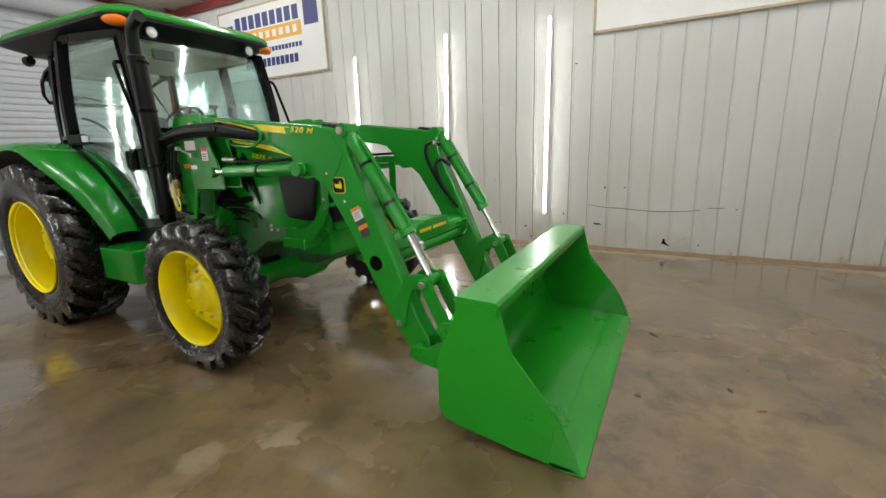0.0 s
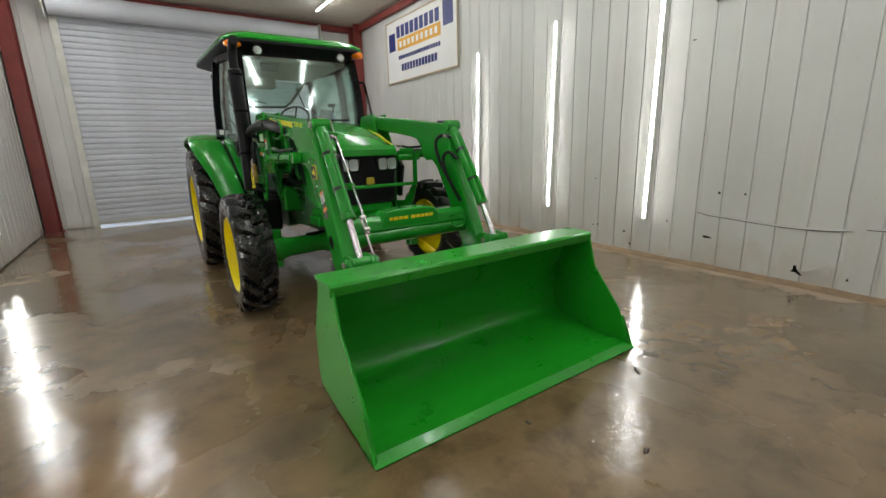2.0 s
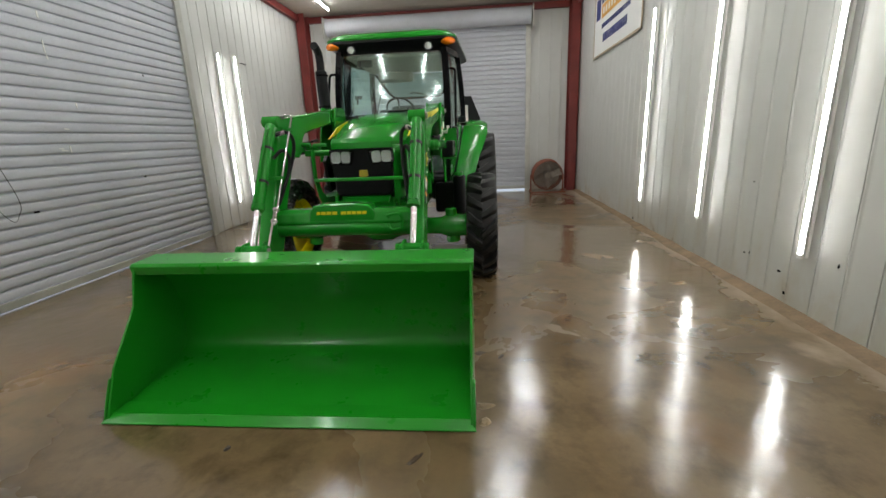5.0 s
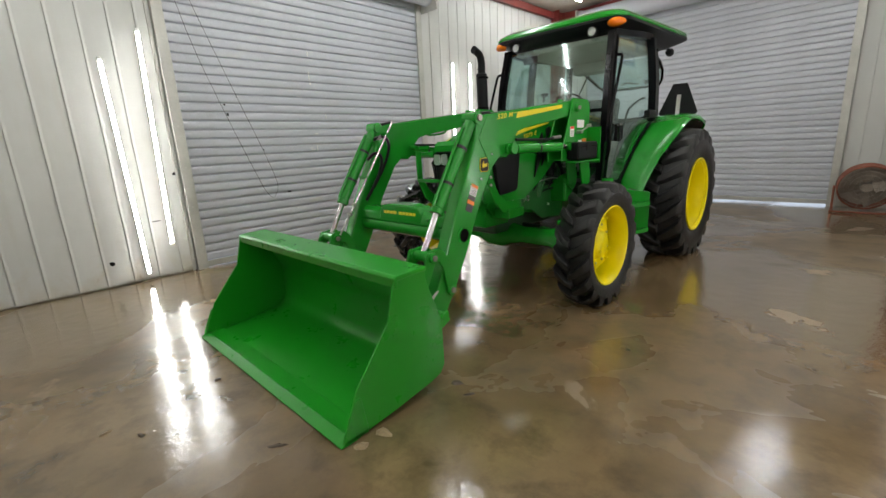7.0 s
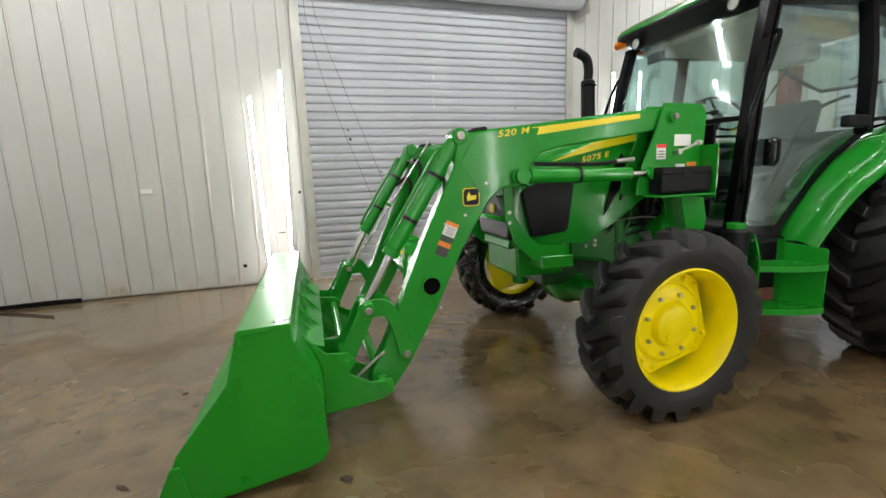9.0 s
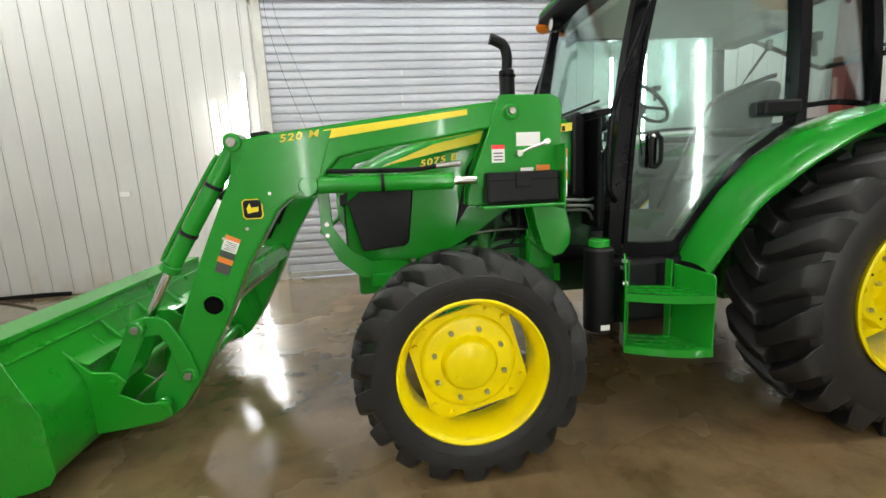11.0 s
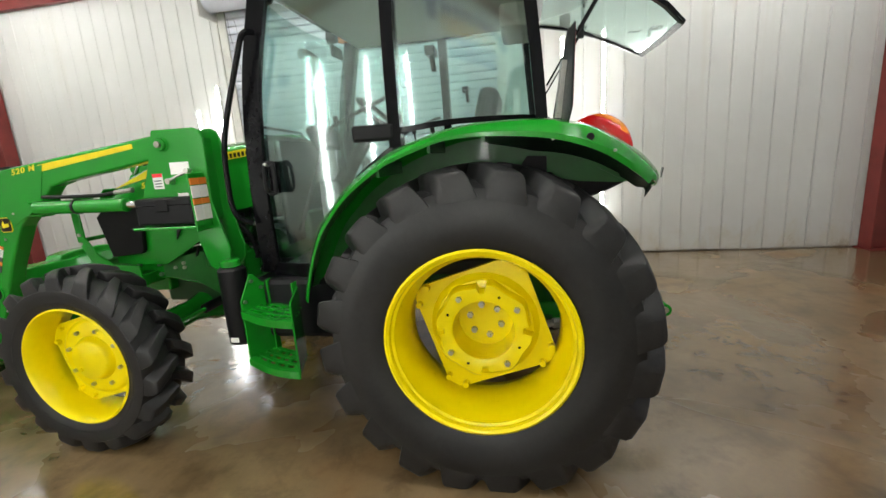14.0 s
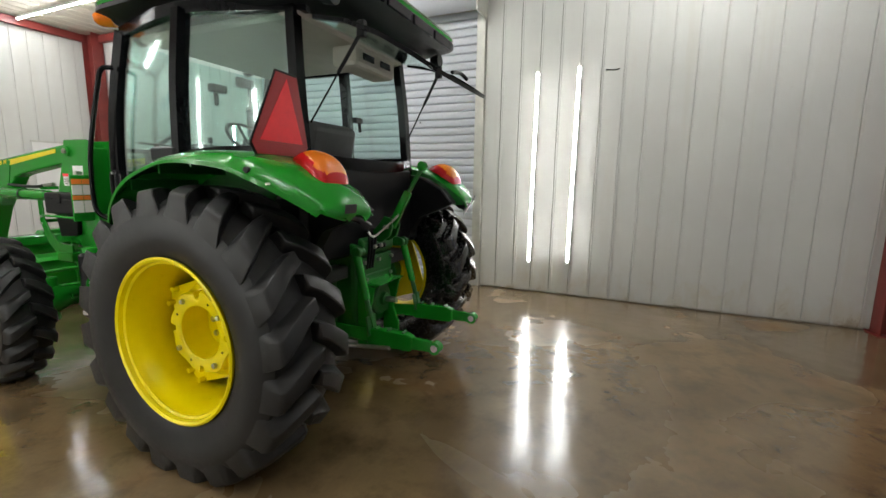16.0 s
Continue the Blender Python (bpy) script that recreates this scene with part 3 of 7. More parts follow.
wall_tube(-1, 0.17, 0.36, 0.22, 2.76)
wall_tube(-1, 1.76, 0.43, 1.81, 2.86)
wall_tube(-1, 3.21, 0.43, 3.24, 2.86)
wall_tube(1, -0.70, 0.38, -0.71, 2.74)
wall_tube(1, -1.18, 0.41, -1.19, 2.77)
wall_tube(1, 4.365, 0.065, 4.405, 2.305)
wall_tube(1, 4.097, 0.355, 4.038, 2.61)
# unseen ceiling tubes; the y > 6 pair and (2.2, -2.6) are added fill
for x, y in ((-1.85, -2.2), (2.2, -2.6), (-1.3, 0.9), (1.3, 0.9), (-1.2, 4.0), (1.2, 4.0), (-2.2, 6.7), (1.9, 6.9)):
    tube_light((x, y - 1.15, ZC - 0.025), (0, 1, 0), (0, 0, -1), 2.3)

# ---- the tractor ----
tractor = tagged(empty("tractor"), "green farm tractor with yellow wheels, glazed cab and lowered front loader", "tractor")
WB, RZ, FZ = 2.08, 0.66, 0.485       # wheelbase, rear and front axle heights


def P(name, bm, mat=None, parent=None, label="", bevel=0.0, smooth=False, segs=1):
    return part(name, bm, mat or M_GREEN, parent or tractor, label, bevel, smooth, segs)


def tyre_mesh(bm, cx, cy, cz, side, half, rim_r, crown, lug_r, count, lug_w):
    """A lugged tractor tyre: carcass turned round the axle, then two rows of slanted bars."""
    prof = [(-0.78 * half, rim_r - 0.01), (-0.90 * half, rim_r + 0.03), (-half, rim_r + 0.40 * (crown - rim_r)), (-0.985 * half, rim_r + 0.70 * (crown - rim_r)),
            (-0.87 * half, crown - 0.034), (-0.5 * half, crown - 0.008), (0, crown)]
    prof = prof + [(-a, r) for a, r in prof[-2::-1]]
    lathe(bm, prof, (cx, cy, cz), "x", 72, closed=True)

    def carc(a):
        a = min(abs(a), half)
        for (a0, r0), (a1, r1) in zip(prof[6:], prof[7:]):
            if a0 <= a <= a1:
                return r0 + (r1 - r0) * (a - a0) / max(a1 - a0, 1e-6)
        return crown - 0.1
    return carc


def lug_mesh(half, crown, lug_r, lug_w, carc, sd, rubber):
    """One slanted bar of the tread, from the middle of the tyre over its shoulder, round the axle at the origin."""
    steps = [(-0.04, 0.0), (0.26, 0.1), (0.54, 0.24), (0.78, 0.37), (0.90, 0.44), (0.955, 0.48), (0.972, 0.505)]
    bm = bmesh.new()
    rings = []
    for i, (u, sw) in enumerate(steps):
        x = u * half
        top = lug_r - 0.03 * max(0, u) ** 3
        low = max(carc(x) - 0.012, crown - 0.06)
        if i == len(steps) - 2:
            top, low = lug_r - 0.042, crown - 0.075
        if i == len(steps) - 1:
            top, low = crown - 0.060, crown - 0.105
        ang = sw * 0.46
        wt, wb = lug_w * (0.33 + 0.22 * u), lug_w * (0.54 + 0.30 * u)
        ring = []
        for r, w in ((low, wb), (top, wt), (top, -wt), (low, -wb)):
            a = ang + w / r
            ring.append(bm.verts.new((sd * x, r * math.cos(a), r * math.sin(a))))
        rings.append(ring)
    for a, b in zip(rings, rings[1:]):
        for j in range(4):
            bm.faces.new((a[j], a[(j + 1) % 4], b[(j + 1) % 4], b[j]))
    bm.faces.new(rings[0])
    bm.faces.new(rings[-1][::-1])
    bmesh.ops.recalc_face_normals(bm, faces=bm.faces[:])
    edges = [e for e in bm.edges if len(e.link_faces) == 2 and e.calc_face_angle(0) > radians(40)]
    bmesh.ops.bevel(bm, geom=edges, offset=0.055 * lug_w, segments=1, affect="EDGES", profile=0.5, clamp_overlap=True)
    me = bpy.data.meshes.new("lug")
    bm.to_mesh(me)
    bm.free()
    for f in me.polygons:
        f.use_smooth = True
    me.set_sharp_from_angle(angle=radians(36))
    me.materials.append(rubber)
    return me


LUGS = {}


def add_lugs(rim, cx, cy, cz, half, crown, lug_r, count, lug_w, carc):
    rubber = M_TYRE if cx < 0 else M_TYRE_RIGHT
    for sd in (-1, 1):
        key = (half, sd, cx < 0)
        if key not in LUGS:
            LUGS[key] = lug_mesh(half, crown, lug_r, lug_w, carc, sd, rubber)
        for k in range(count):
            shared("lug", LUGS[key], rim, pose(cx, cy, cz, 360 * (k + (0.5 if sd > 0 else 0)) / count, 0, 0))


def star(bm, cx, cy, cz, r_in, r_out, x0, x1, lobes=4, turn=0.0, hole=0.0):
    """A wheel disc cut straight on its sides, so that its corners reach the rim and leave crescent gaps."""
    n = 96
    rings = []
    for x in (x0, x1):
        ring = []
        for i in range(n):
            a = 2 * math.pi * i / n
            w = (a - turn) % (2 * math.pi / lobes) - math.pi / lobes
            r = min(r_out, r_in / math.cos(w))
            ring.append(bm.verts.new((x, cy + r * math.cos(a), cz + r * math.sin(a))))
        rings.append(ring)
    inner = []
    for x in (x0, x1):
        inner.append([bm.verts.new((x, cy + hole * math.cos(2 * math.pi * i / n), cz + hole * math.sin(2 * math.pi * i / n))) for i in range(n)])
    for i in range(n):
        j = (i + 1) % n
        bm.faces.new((rings[0][i], rings[0][j], rings[1][j], rings[1][i]))
        bm.faces.new((rings[0][i], inner[0][i], inner[0][j], rings[0][j]))
        bm.faces.new((rings[1][i], rings[1][j], inner[1][j], inner[1][i]))
        bm.faces.new((inner[0][i], inner[1][i], inner[1][j], inner[0][j]))


def bolts(parent, cx, cy, cz, r, count, x, side, turn=0.0, rad=0.012, mat=None):
    for k in range(count):
        a = turn + 2 * math.pi * k / count
        bm = bmesh.new()
        p = (x, cy + r * math.cos(a), cz + r * math.sin(a))
        rod(bm, p, (x + side * 0.016, p[1], p[2]), rad, rad * 0.9, seg=6)
        part("bolt", bm, mat or M_ZINC, parent)


def rear_wheel(s):
    cx = -0.955 if s < 0 else 0.872
    bm = bmesh.new()
    # barrel with its two flanges, seen into from outside
    prof = [(-0.195, 0.385), (-0.20, 0.398), (-0.185, 0.404), (-0.175, 0.385), (-0.13, 0.372), (-0.08, 0.345), (0.07, 0.345), (0.12, 0.372), (0.175, 0.382),
            (0.188, 0.394), (0.204, 0.398), (0.210, 0.388), (0.202, 0.377), (0.182, 0.373), (0.176, 0.362), (0.13, 0.354), (0.08, 0.333), (-0.08, 0.333), (-0.13, 0.36), (-0.18, 0.373)]
    lathe(bm, [(a * s, r) for a, r in prof], (cx, 0, RZ), "x", 64, closed=True)
    rim = P("rear_wheel", bm, M_YELLOW, label="yellow steel rim of a rear wheel", smooth=True)
    bm = bmesh.new()
    star(bm, 0, 0, RZ, 0.258, 0.333, cx - s * 0.05, cx - s * 0.028, 4, 0.47, 0.13)
    lathe(bm, [(a * s, r) for a, r in ((-0.03, 0.243), (-0.024, 0.238), (-0.012, 0.222), (0.0, 0.214), (0.004, 0.20), (0.004, 0.14), (-0.03, 0.14))], (cx, 0, RZ), "x", 64, closed=True)
    P("wheel_disc", bm, M_YELLOW, rim, smooth=True)
    # scalloped cast ring with four square notches round a deep well
    bm = bmesh.new()
    n, rr = 180, []

    def scallop(i, r):
        a = 360 * i / n
        notch = min(a % 90, 90 - a % 90) < 4.5
        return r - 0.030 if notch else r + 0.007 * math.cos(radians(8 * (a - 11)))
    for x, dr in ((-0.01, 0.006), (0.046, 0.0), (0.054, -0.007)):
        rr.append([bm.verts.new((cx + s * x, scallop(i, 0.206 + dr) * math.cos(2 * math.pi * i / n), RZ + scallop(i, 0.206 + dr) * math.sin(2 * math.pi * i / n))) for i in range(n)])
    for x, r in ((0.054, 0.142), (0.048, 0.134), (-0.09, 0.124)):
        rr.append([bm.verts.new((cx + s * x, r * math.cos(2 * math.pi * i / n), RZ + r * math.sin(2 * math.pi * i / n))) for i in range(n)])
    for a, b in zip(rr, rr[1:]):
        for i in range(n):
            bm.faces.new((a[i], a[(i + 1) % n], b[(i + 1) % n], b[i]))
    bm.faces.new(rr[-1])
    hub = P("hub", bm, M_YELLOW, rim, "yellow cast wheel hub", smooth=True)
    bolts(rim, cx, 0, RZ, 0.176, 4, cx + s * 0.053, s, 0.98, 0.014)
    bolts(rim, cx, 0, RZ, 0.074, 6, cx - s * 0.09, s, 0.3, 0.016)
    for k in range(4):
        a = radians(26 + 90 * k)
        bm = bmesh.new()
        p = (cx + s * 0.0535, 0.168 * math.cos(a), RZ + 0.168 * math.sin(a))
        rod(bm, p, (p[0] + s * 0.0015, p[1], p[2]), 0.0065, seg=10)
        P("bolt_hole", bm, M_SHADE_SCUFF, hub)
    for k in range(4):
        a = 0.47 + k * math.pi / 2
        for d in (-0.14, 0.14):
            bm = bmesh.new()
            y, z = 0.305 * math.cos(a + d), RZ + 0.305 * math.sin(a + d)
            rod(bm, (cx - s * 0.03, y, z), (cx + s * 0.005, y, z), 0.014, seg=8)
            P("lug_nut", bm, M_YELLOW, rim)
    bm = bmesh.new()
    carc = tyre_mesh(bm, cx, 0, RZ, s, 0.225, 0.386, 0.660, 0.715, 20, 0.098)
    P("tyre", bm, M_TYRE if s < 0 else M_TYRE_RIGHT, rim, "black rubber tyre with deep slanted lugs", smooth=True)
    add_lugs(rim, cx, 0, RZ, 0.225, 0.660, 0.715, 20, 0.098, carc)


def front_wheel(s):
    cx = -0.98 if s < 0 else 0.915
    bm = bmesh.new()
    prof = [(-0.115, 0.315), (-0.12, 0.328), (-0.108, 0.332), (-0.10, 0.315), (-0.06, 0.29), (0.05, 0.285), (0.09, 0.300), (0.105, 0.314), (0.12, 0.318), (0.125, 0.309), (0.112, 0.298), (0.06, 0.278), (-0.07, 0.278), (-0.11, 0.305)]
    lathe(bm, [(a * s, r) for a, r in prof], (cx, WB, FZ), "x", 56, closed=True)
    rim = P("front_wheel", bm, M_YELLOW, label="yellow steel rim of a front wheel", smooth=True)
    bm = bmesh.new()
    star(bm, 0, WB, FZ, 0.230, 0.28, cx - s * 0.035, cx - s * 0.015, 4, 0.52, 0.05)
    P("wheel_disc", bm, M_YELLOW, rim, smooth=True)
    bm = bmesh.new()
    lathe(bm, [(a * s, r) for a, r in ((-0.016, 0.212), (-0.004, 0.205), (0.003, 0.188), (0.006, 0.125), (0.022, 0.116), (0.036, 0.110), (0.046, 0.096), (0.048, 0.0))], (cx, WB, FZ), "x", 40)
    P("hub", bm, M_YELLOW, rim, "yellow domed wheel hub", smooth=True)
    bolts(rim, cx, WB, FZ, 0.158, 8, cx + s * 0.004, s, 0.3, 0.012)
    bm = bmesh.new()
    rod(bm, (cx + s * 0.044, WB + 0.055, FZ - 0.05), (cx + s * 0.056, WB + 0.055, FZ - 0.05), 0.012, seg=10)
    P("drain_plug", bm, M_YELLOW, rim)
    for k in range(4):
        a = 0.52 + k * math.pi / 2
        for d in (-0.17, 0.17):
            bm = bmesh.new()
            y, z = WB + 0.245 * math.cos(a + d), FZ + 0.245 * math.sin(a + d)
            rod(bm, (cx - s * 0.016, y, z), (cx + s * 0.008, y, z), 0.012, seg=8)
            P("lug_nut", bm, M_YELLOW, rim)
    bm = bmesh.new()
    carc = tyre_mesh(bm, cx, WB, FZ, s, 0.14, 0.308, 0.460, 0.503, 18, 0.068)
    P("tyre", bm, M_TYRE if s < 0 else M_TYRE_RIGHT, rim, "black rubber tyre with slanted lugs", smooth=True)
    add_lugs(rim, cx, WB, FZ, 0.14, 0.460, 0.503, 18, 0.068, carc)


for s in (-1, 1):
    rear_wheel(s)
    front_wheel(s)

# ---- drive train and engine ----
bm = bmesh.new()
box(bm, -0.20, 0.20, -0.34, 0.75, 0.45, 0.98)
box(bm, -0.24, 0.24, -0.2, 0.25, 0.42, 0.9)
P("transmission", bm, M_GREEN_CAST, label="green cast transmission housing", bevel=0.03, segs=2)
for s in (-1, 1):
    bm = bmesh.new()
    lathe(bm, [(a * s, r) for a, r in ((0.2, 0.20), (0.32, 0.17), (0.40, 0.13), (0.58, 0.12), (0.60, 0.17), (0.66, 0.17), (0.68, 0.12), (0.86, 0.11))], (0, 0, RZ), "x", 28)
    P("rear_axle", bm, M_GREEN_CAST, smooth=True)
bm = bmesh.new()
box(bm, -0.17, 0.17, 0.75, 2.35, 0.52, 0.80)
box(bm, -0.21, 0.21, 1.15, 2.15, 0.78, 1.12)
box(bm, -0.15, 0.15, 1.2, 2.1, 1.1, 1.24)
P("engine_block", bm, M_ENGINE_SHADED, label="green cast engine under the hood", bevel=0.02, segs=2)
for s in (-1, 1):
    for nm, mat, b in (("fuel_filter", M_BLACK, (0.27, 1.62, 0.98, 0.045, 0.16)), ("oil_filter", M_GREEN_CAST, (0.27, 1.85, 0.80, 0.05, 0.15)), ("starter_motor", M_BLACK, (0.25, 1.40, 0.78, 0.055, 0.18))):
        x, y, z, r, h = b
        bm = bmesh.new()
        if nm == "starter_motor":
            rod(bm, (s * x, y - h, z), (s * x, y + h, z), r, seg=16)
        else:
            rod(bm, (s * x, y, z), (s * x, y, z + h), r, seg=16)
        P(nm, bm, mat, bevel=0.006)
    for k in range(5):
        bm = bmesh.new()
        y = 1.35 + 0.13 * k
        pipe(bm, [(s * 0.22, y, 1.10), (s * 0.30, y + 0.03, 1.06), (s * 0.31, y + 0.05, 0.92), (s * 0.27, y + 0.12, 0.83)], 0.009, 8, 4)
        P("fuel_line", bm, M_GREEN_CAST if k % 2 else M_BLACK)
    for k in range(3):
        bm = bmesh.new()
        pipe(bm, [(s * 0.36, 1.30 + 0.03 * k, 1.12 - 0.02 * k), (s * 0.34, 1.45, 0.98 - 0.05 * k), (s * 0.30, 1.75, 0.96 - 0.05 * k), (s * 0.27, 2.0, 0.85 - 0.04 * k)], 0.011, 8, 5)
        P("hydraulic_hose", bm, M_BLACK)
# pipes, brackets and casings on the sides of the engine
for s in (-1, 1):
    for k in range(4):
        y = 1.46 + 0.115 * k
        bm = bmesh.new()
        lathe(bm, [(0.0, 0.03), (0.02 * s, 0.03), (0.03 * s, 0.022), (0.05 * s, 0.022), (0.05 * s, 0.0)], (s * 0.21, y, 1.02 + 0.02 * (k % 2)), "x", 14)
        P("injector_port", bm, M_ENGINE_SHADED, smooth=True)
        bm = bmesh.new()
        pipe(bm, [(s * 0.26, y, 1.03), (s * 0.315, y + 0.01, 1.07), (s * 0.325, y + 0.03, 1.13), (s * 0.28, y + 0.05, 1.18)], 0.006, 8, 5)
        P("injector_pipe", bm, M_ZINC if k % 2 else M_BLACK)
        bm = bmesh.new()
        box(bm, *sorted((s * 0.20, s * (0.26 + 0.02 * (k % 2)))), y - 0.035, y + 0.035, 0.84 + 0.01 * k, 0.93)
        cs = P("engine_casing", bm, M_ENGINE_SHADED, bevel=0.012, segs=2)
        for dz in (0.86, 0.915):
            bm = bmesh.new()
            rod(bm, (s * 0.26, y + 0.02, dz), (s * 0.295, y + 0.02, dz), 0.009, seg=6)
            P("bolt", bm, M_ZINC, cs)
    bm = bmesh.new()
    pipe(bm, [(s * 0.33, 2.02, 0.93), (s * 0.335, 1.85, 0.96), (s * 0.34, 1.66, 0.965), (s * 0.34, 1.50, 0.93), (s * 0.30, 1.44, 0.86)], 0.006, 8, 5)
    P("brake_line", bm, M_ZINC)
    bm = bmesh.new()
    pipe(bm, [(s * 0.34, 1.72, 1.15), (s * 0.35, 1.60, 1.10), (s * 0.34, 1.50, 1.00), (s * 0.33, 1.47, 0.86)], 0.016, 10, 5)
    P("coolant_hose", bm, M_BLACK)
    bm = bmesh.new()
    prism(bm, [(1.43, 0.58), (1.43, 0.90), (1.52, 0.93), (1.95, 0.90), (2.22, 0.86), (2.22, 0.74), (1.98, 0.70), (1.80, 0.60)], *sorted((s * 0.28, s * 0.30)))
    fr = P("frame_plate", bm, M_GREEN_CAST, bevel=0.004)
    for y, z in ((1.50, 0.86), (1.50, 0.78), (1.60, 0.87), (1.86, 0.86), (1.70, 0.72), (2.05, 0.80), (2.12, 0.80), (2.05, 0.83)):
        bm = bmesh.new()
        rod(bm, (s * 0.30, y, z), (s * 0.314, y, z), 0.013, 0.011, seg=6)
        P("bolt", bm, M_ZINC, fr)
# added black panel stands in for the deep shade right of the engine
bm = bmesh.new()
prism(bm, [(1.42, 0.94), (1.42, 1.20), (1.60, 1.24), (1.92, 1.20), (2.02, 1.02), (1.94, 0.92)], 0.22, 0.335)
P("cavity_panel", bm, M_BLACK, label="black panel standing in for the dark engine cavity", bevel=0.03, segs=2)
bm = bmesh.new()
pipe(bm, [(0.30, 1.95, 1.05), (0.38, 1.84, 1.03), (0.40, 1.70, 1.06), (0.39, 1.58, 0.98), (0.34, 1.50, 0.88)], 0.021, 10, 5)
P("intake_hose", bm, M_BLACK, smooth=True)
bm = bmesh.new()
box(bm, -0.24, 0.24, 2.25, 2.58, 0.62, 0.84)
box(bm, -0.27, 0.27, 2.30, 2.48, 0.70, 0.82)
P("front_bolster", bm, M_GREEN, bevel=0.015, segs=2)
bm = bmesh.new()
lathe(bm, [(-0.80, 0.075), (-0.74, 0.11), (-0.66, 0.115), (-0.58, 0.085), (-0.3, 0.075), (-0.16, 0.10), (-0.09, 0.135), (0.09, 0.135), (0.16, 0.10), (0.3, 0.075), (0.58, 0.085), (0.66, 0.115), (0.74, 0.11), (0.80, 0.075)], (0, WB, FZ), "x", 24)
P("front_axle", bm, M_GREEN, label="green cast front drive axle", smooth=True)
for s in (-1, 1):
    bm = bmesh.new()
    rod(bm, (s * 0.70, WB, FZ - 0.16), (s * 0.68, WB, FZ + 0.17), 0.07, 0.055, seg=20)
    rod(bm, (s * 0.70, WB, FZ), (s * 0.90, WB, FZ), 0.115, 0.10, seg=24)
    P("axle_knuckle", bm, M_GREEN, bevel=0.008)
    bm = bmesh.new()
    rod(bm, (s * 0.10, WB - 0.17, FZ + 0.05), (s * 0.62, WB - 0.16, FZ + 0.03), 0.016, seg=10)
    P("tie_rod", bm, M_GREEN)
    bm = bmesh.new()
    rod(bm, (s * 0.12, WB - 0.17, FZ + 0.05), (s * 0.36, WB - 0.165, FZ + 0.04), 0.032, seg=14)
    P("steering_cylinder", bm, M_BLACK, bevel=0.004)
    # side rail of the loader frame, along the engine
    bm = bmesh.new()
    prism(bm, [(1.38, 0.62), (1.38, 0.88), (1.62, 0.90), (2.20, 0.86), (2.55, 0.87), (2.60, 0.80), (2.50, 0.72), (2.20, 0.72), (1.9, 0.66)], s * 0.25, s * 0.275)
    rail = P("side_rail", bm, M_GREEN, bevel=0.004)
    for y, z in ((2.26, 0.82), (2.26, 0.75), (2.42, 0.82), (2.42, 0.75), (1.50, 0.82), (1.50, 0.70)):
        bm = bmesh.new()
        rod(bm, (s * 0.275, y, z), (s * 0.293, y, z), 0.016, 0.014, seg=6)
        P("bolt", bm, M_ZINC, rail)

# ---- hood ----
HOOD = [(1.335, 1.603, 0.34), (1.60, 1.592, 0.345), (1.90, 1.560, 0.345), (2.15, 1.510, 0.335), (2.38, 1.440, 0.315), (2.54, 1.365, 0.285), (2.62, 1.300, 0.255)]


def hood_section(y, ztop, half, zlow):
    """Half outline over the top of the hood, from one low edge to the other."""
    out = []
    for a in (0, 0.14, 0.28, 0.42, 0.56, 0.70, 0.84, 1.0):
        ang = a * math.pi / 2
        x = half * math.sin(ang) ** 0.75 if a else 0.0
        z = ztop - 0.135 * (1 - math.cos(ang)) ** 1.15
        out.append((x, z))
    out += [(half + 0.004, ztop - 0.2), (half - 0.004, zlow)]
    return [Vector((-x, y, z)) for x, z in out[::-1]] + [Vector((x, y, z)) for x, z in out[1:]]


bm = bmesh.new()
rows = []
for y, zt, hw in HOOD:
    k = (y - 1.36) / 1.26
    rows.append(hood_section(y, zt, hw, 1.20 if y < 1.55 else max(0.83, 1.20 - 0.685 * (y - 1.55))))
sheet(bm, rows, 0.006)
hood = P("hood", bm, M_GREEN, label="glossy green sloping hood", smooth=True)
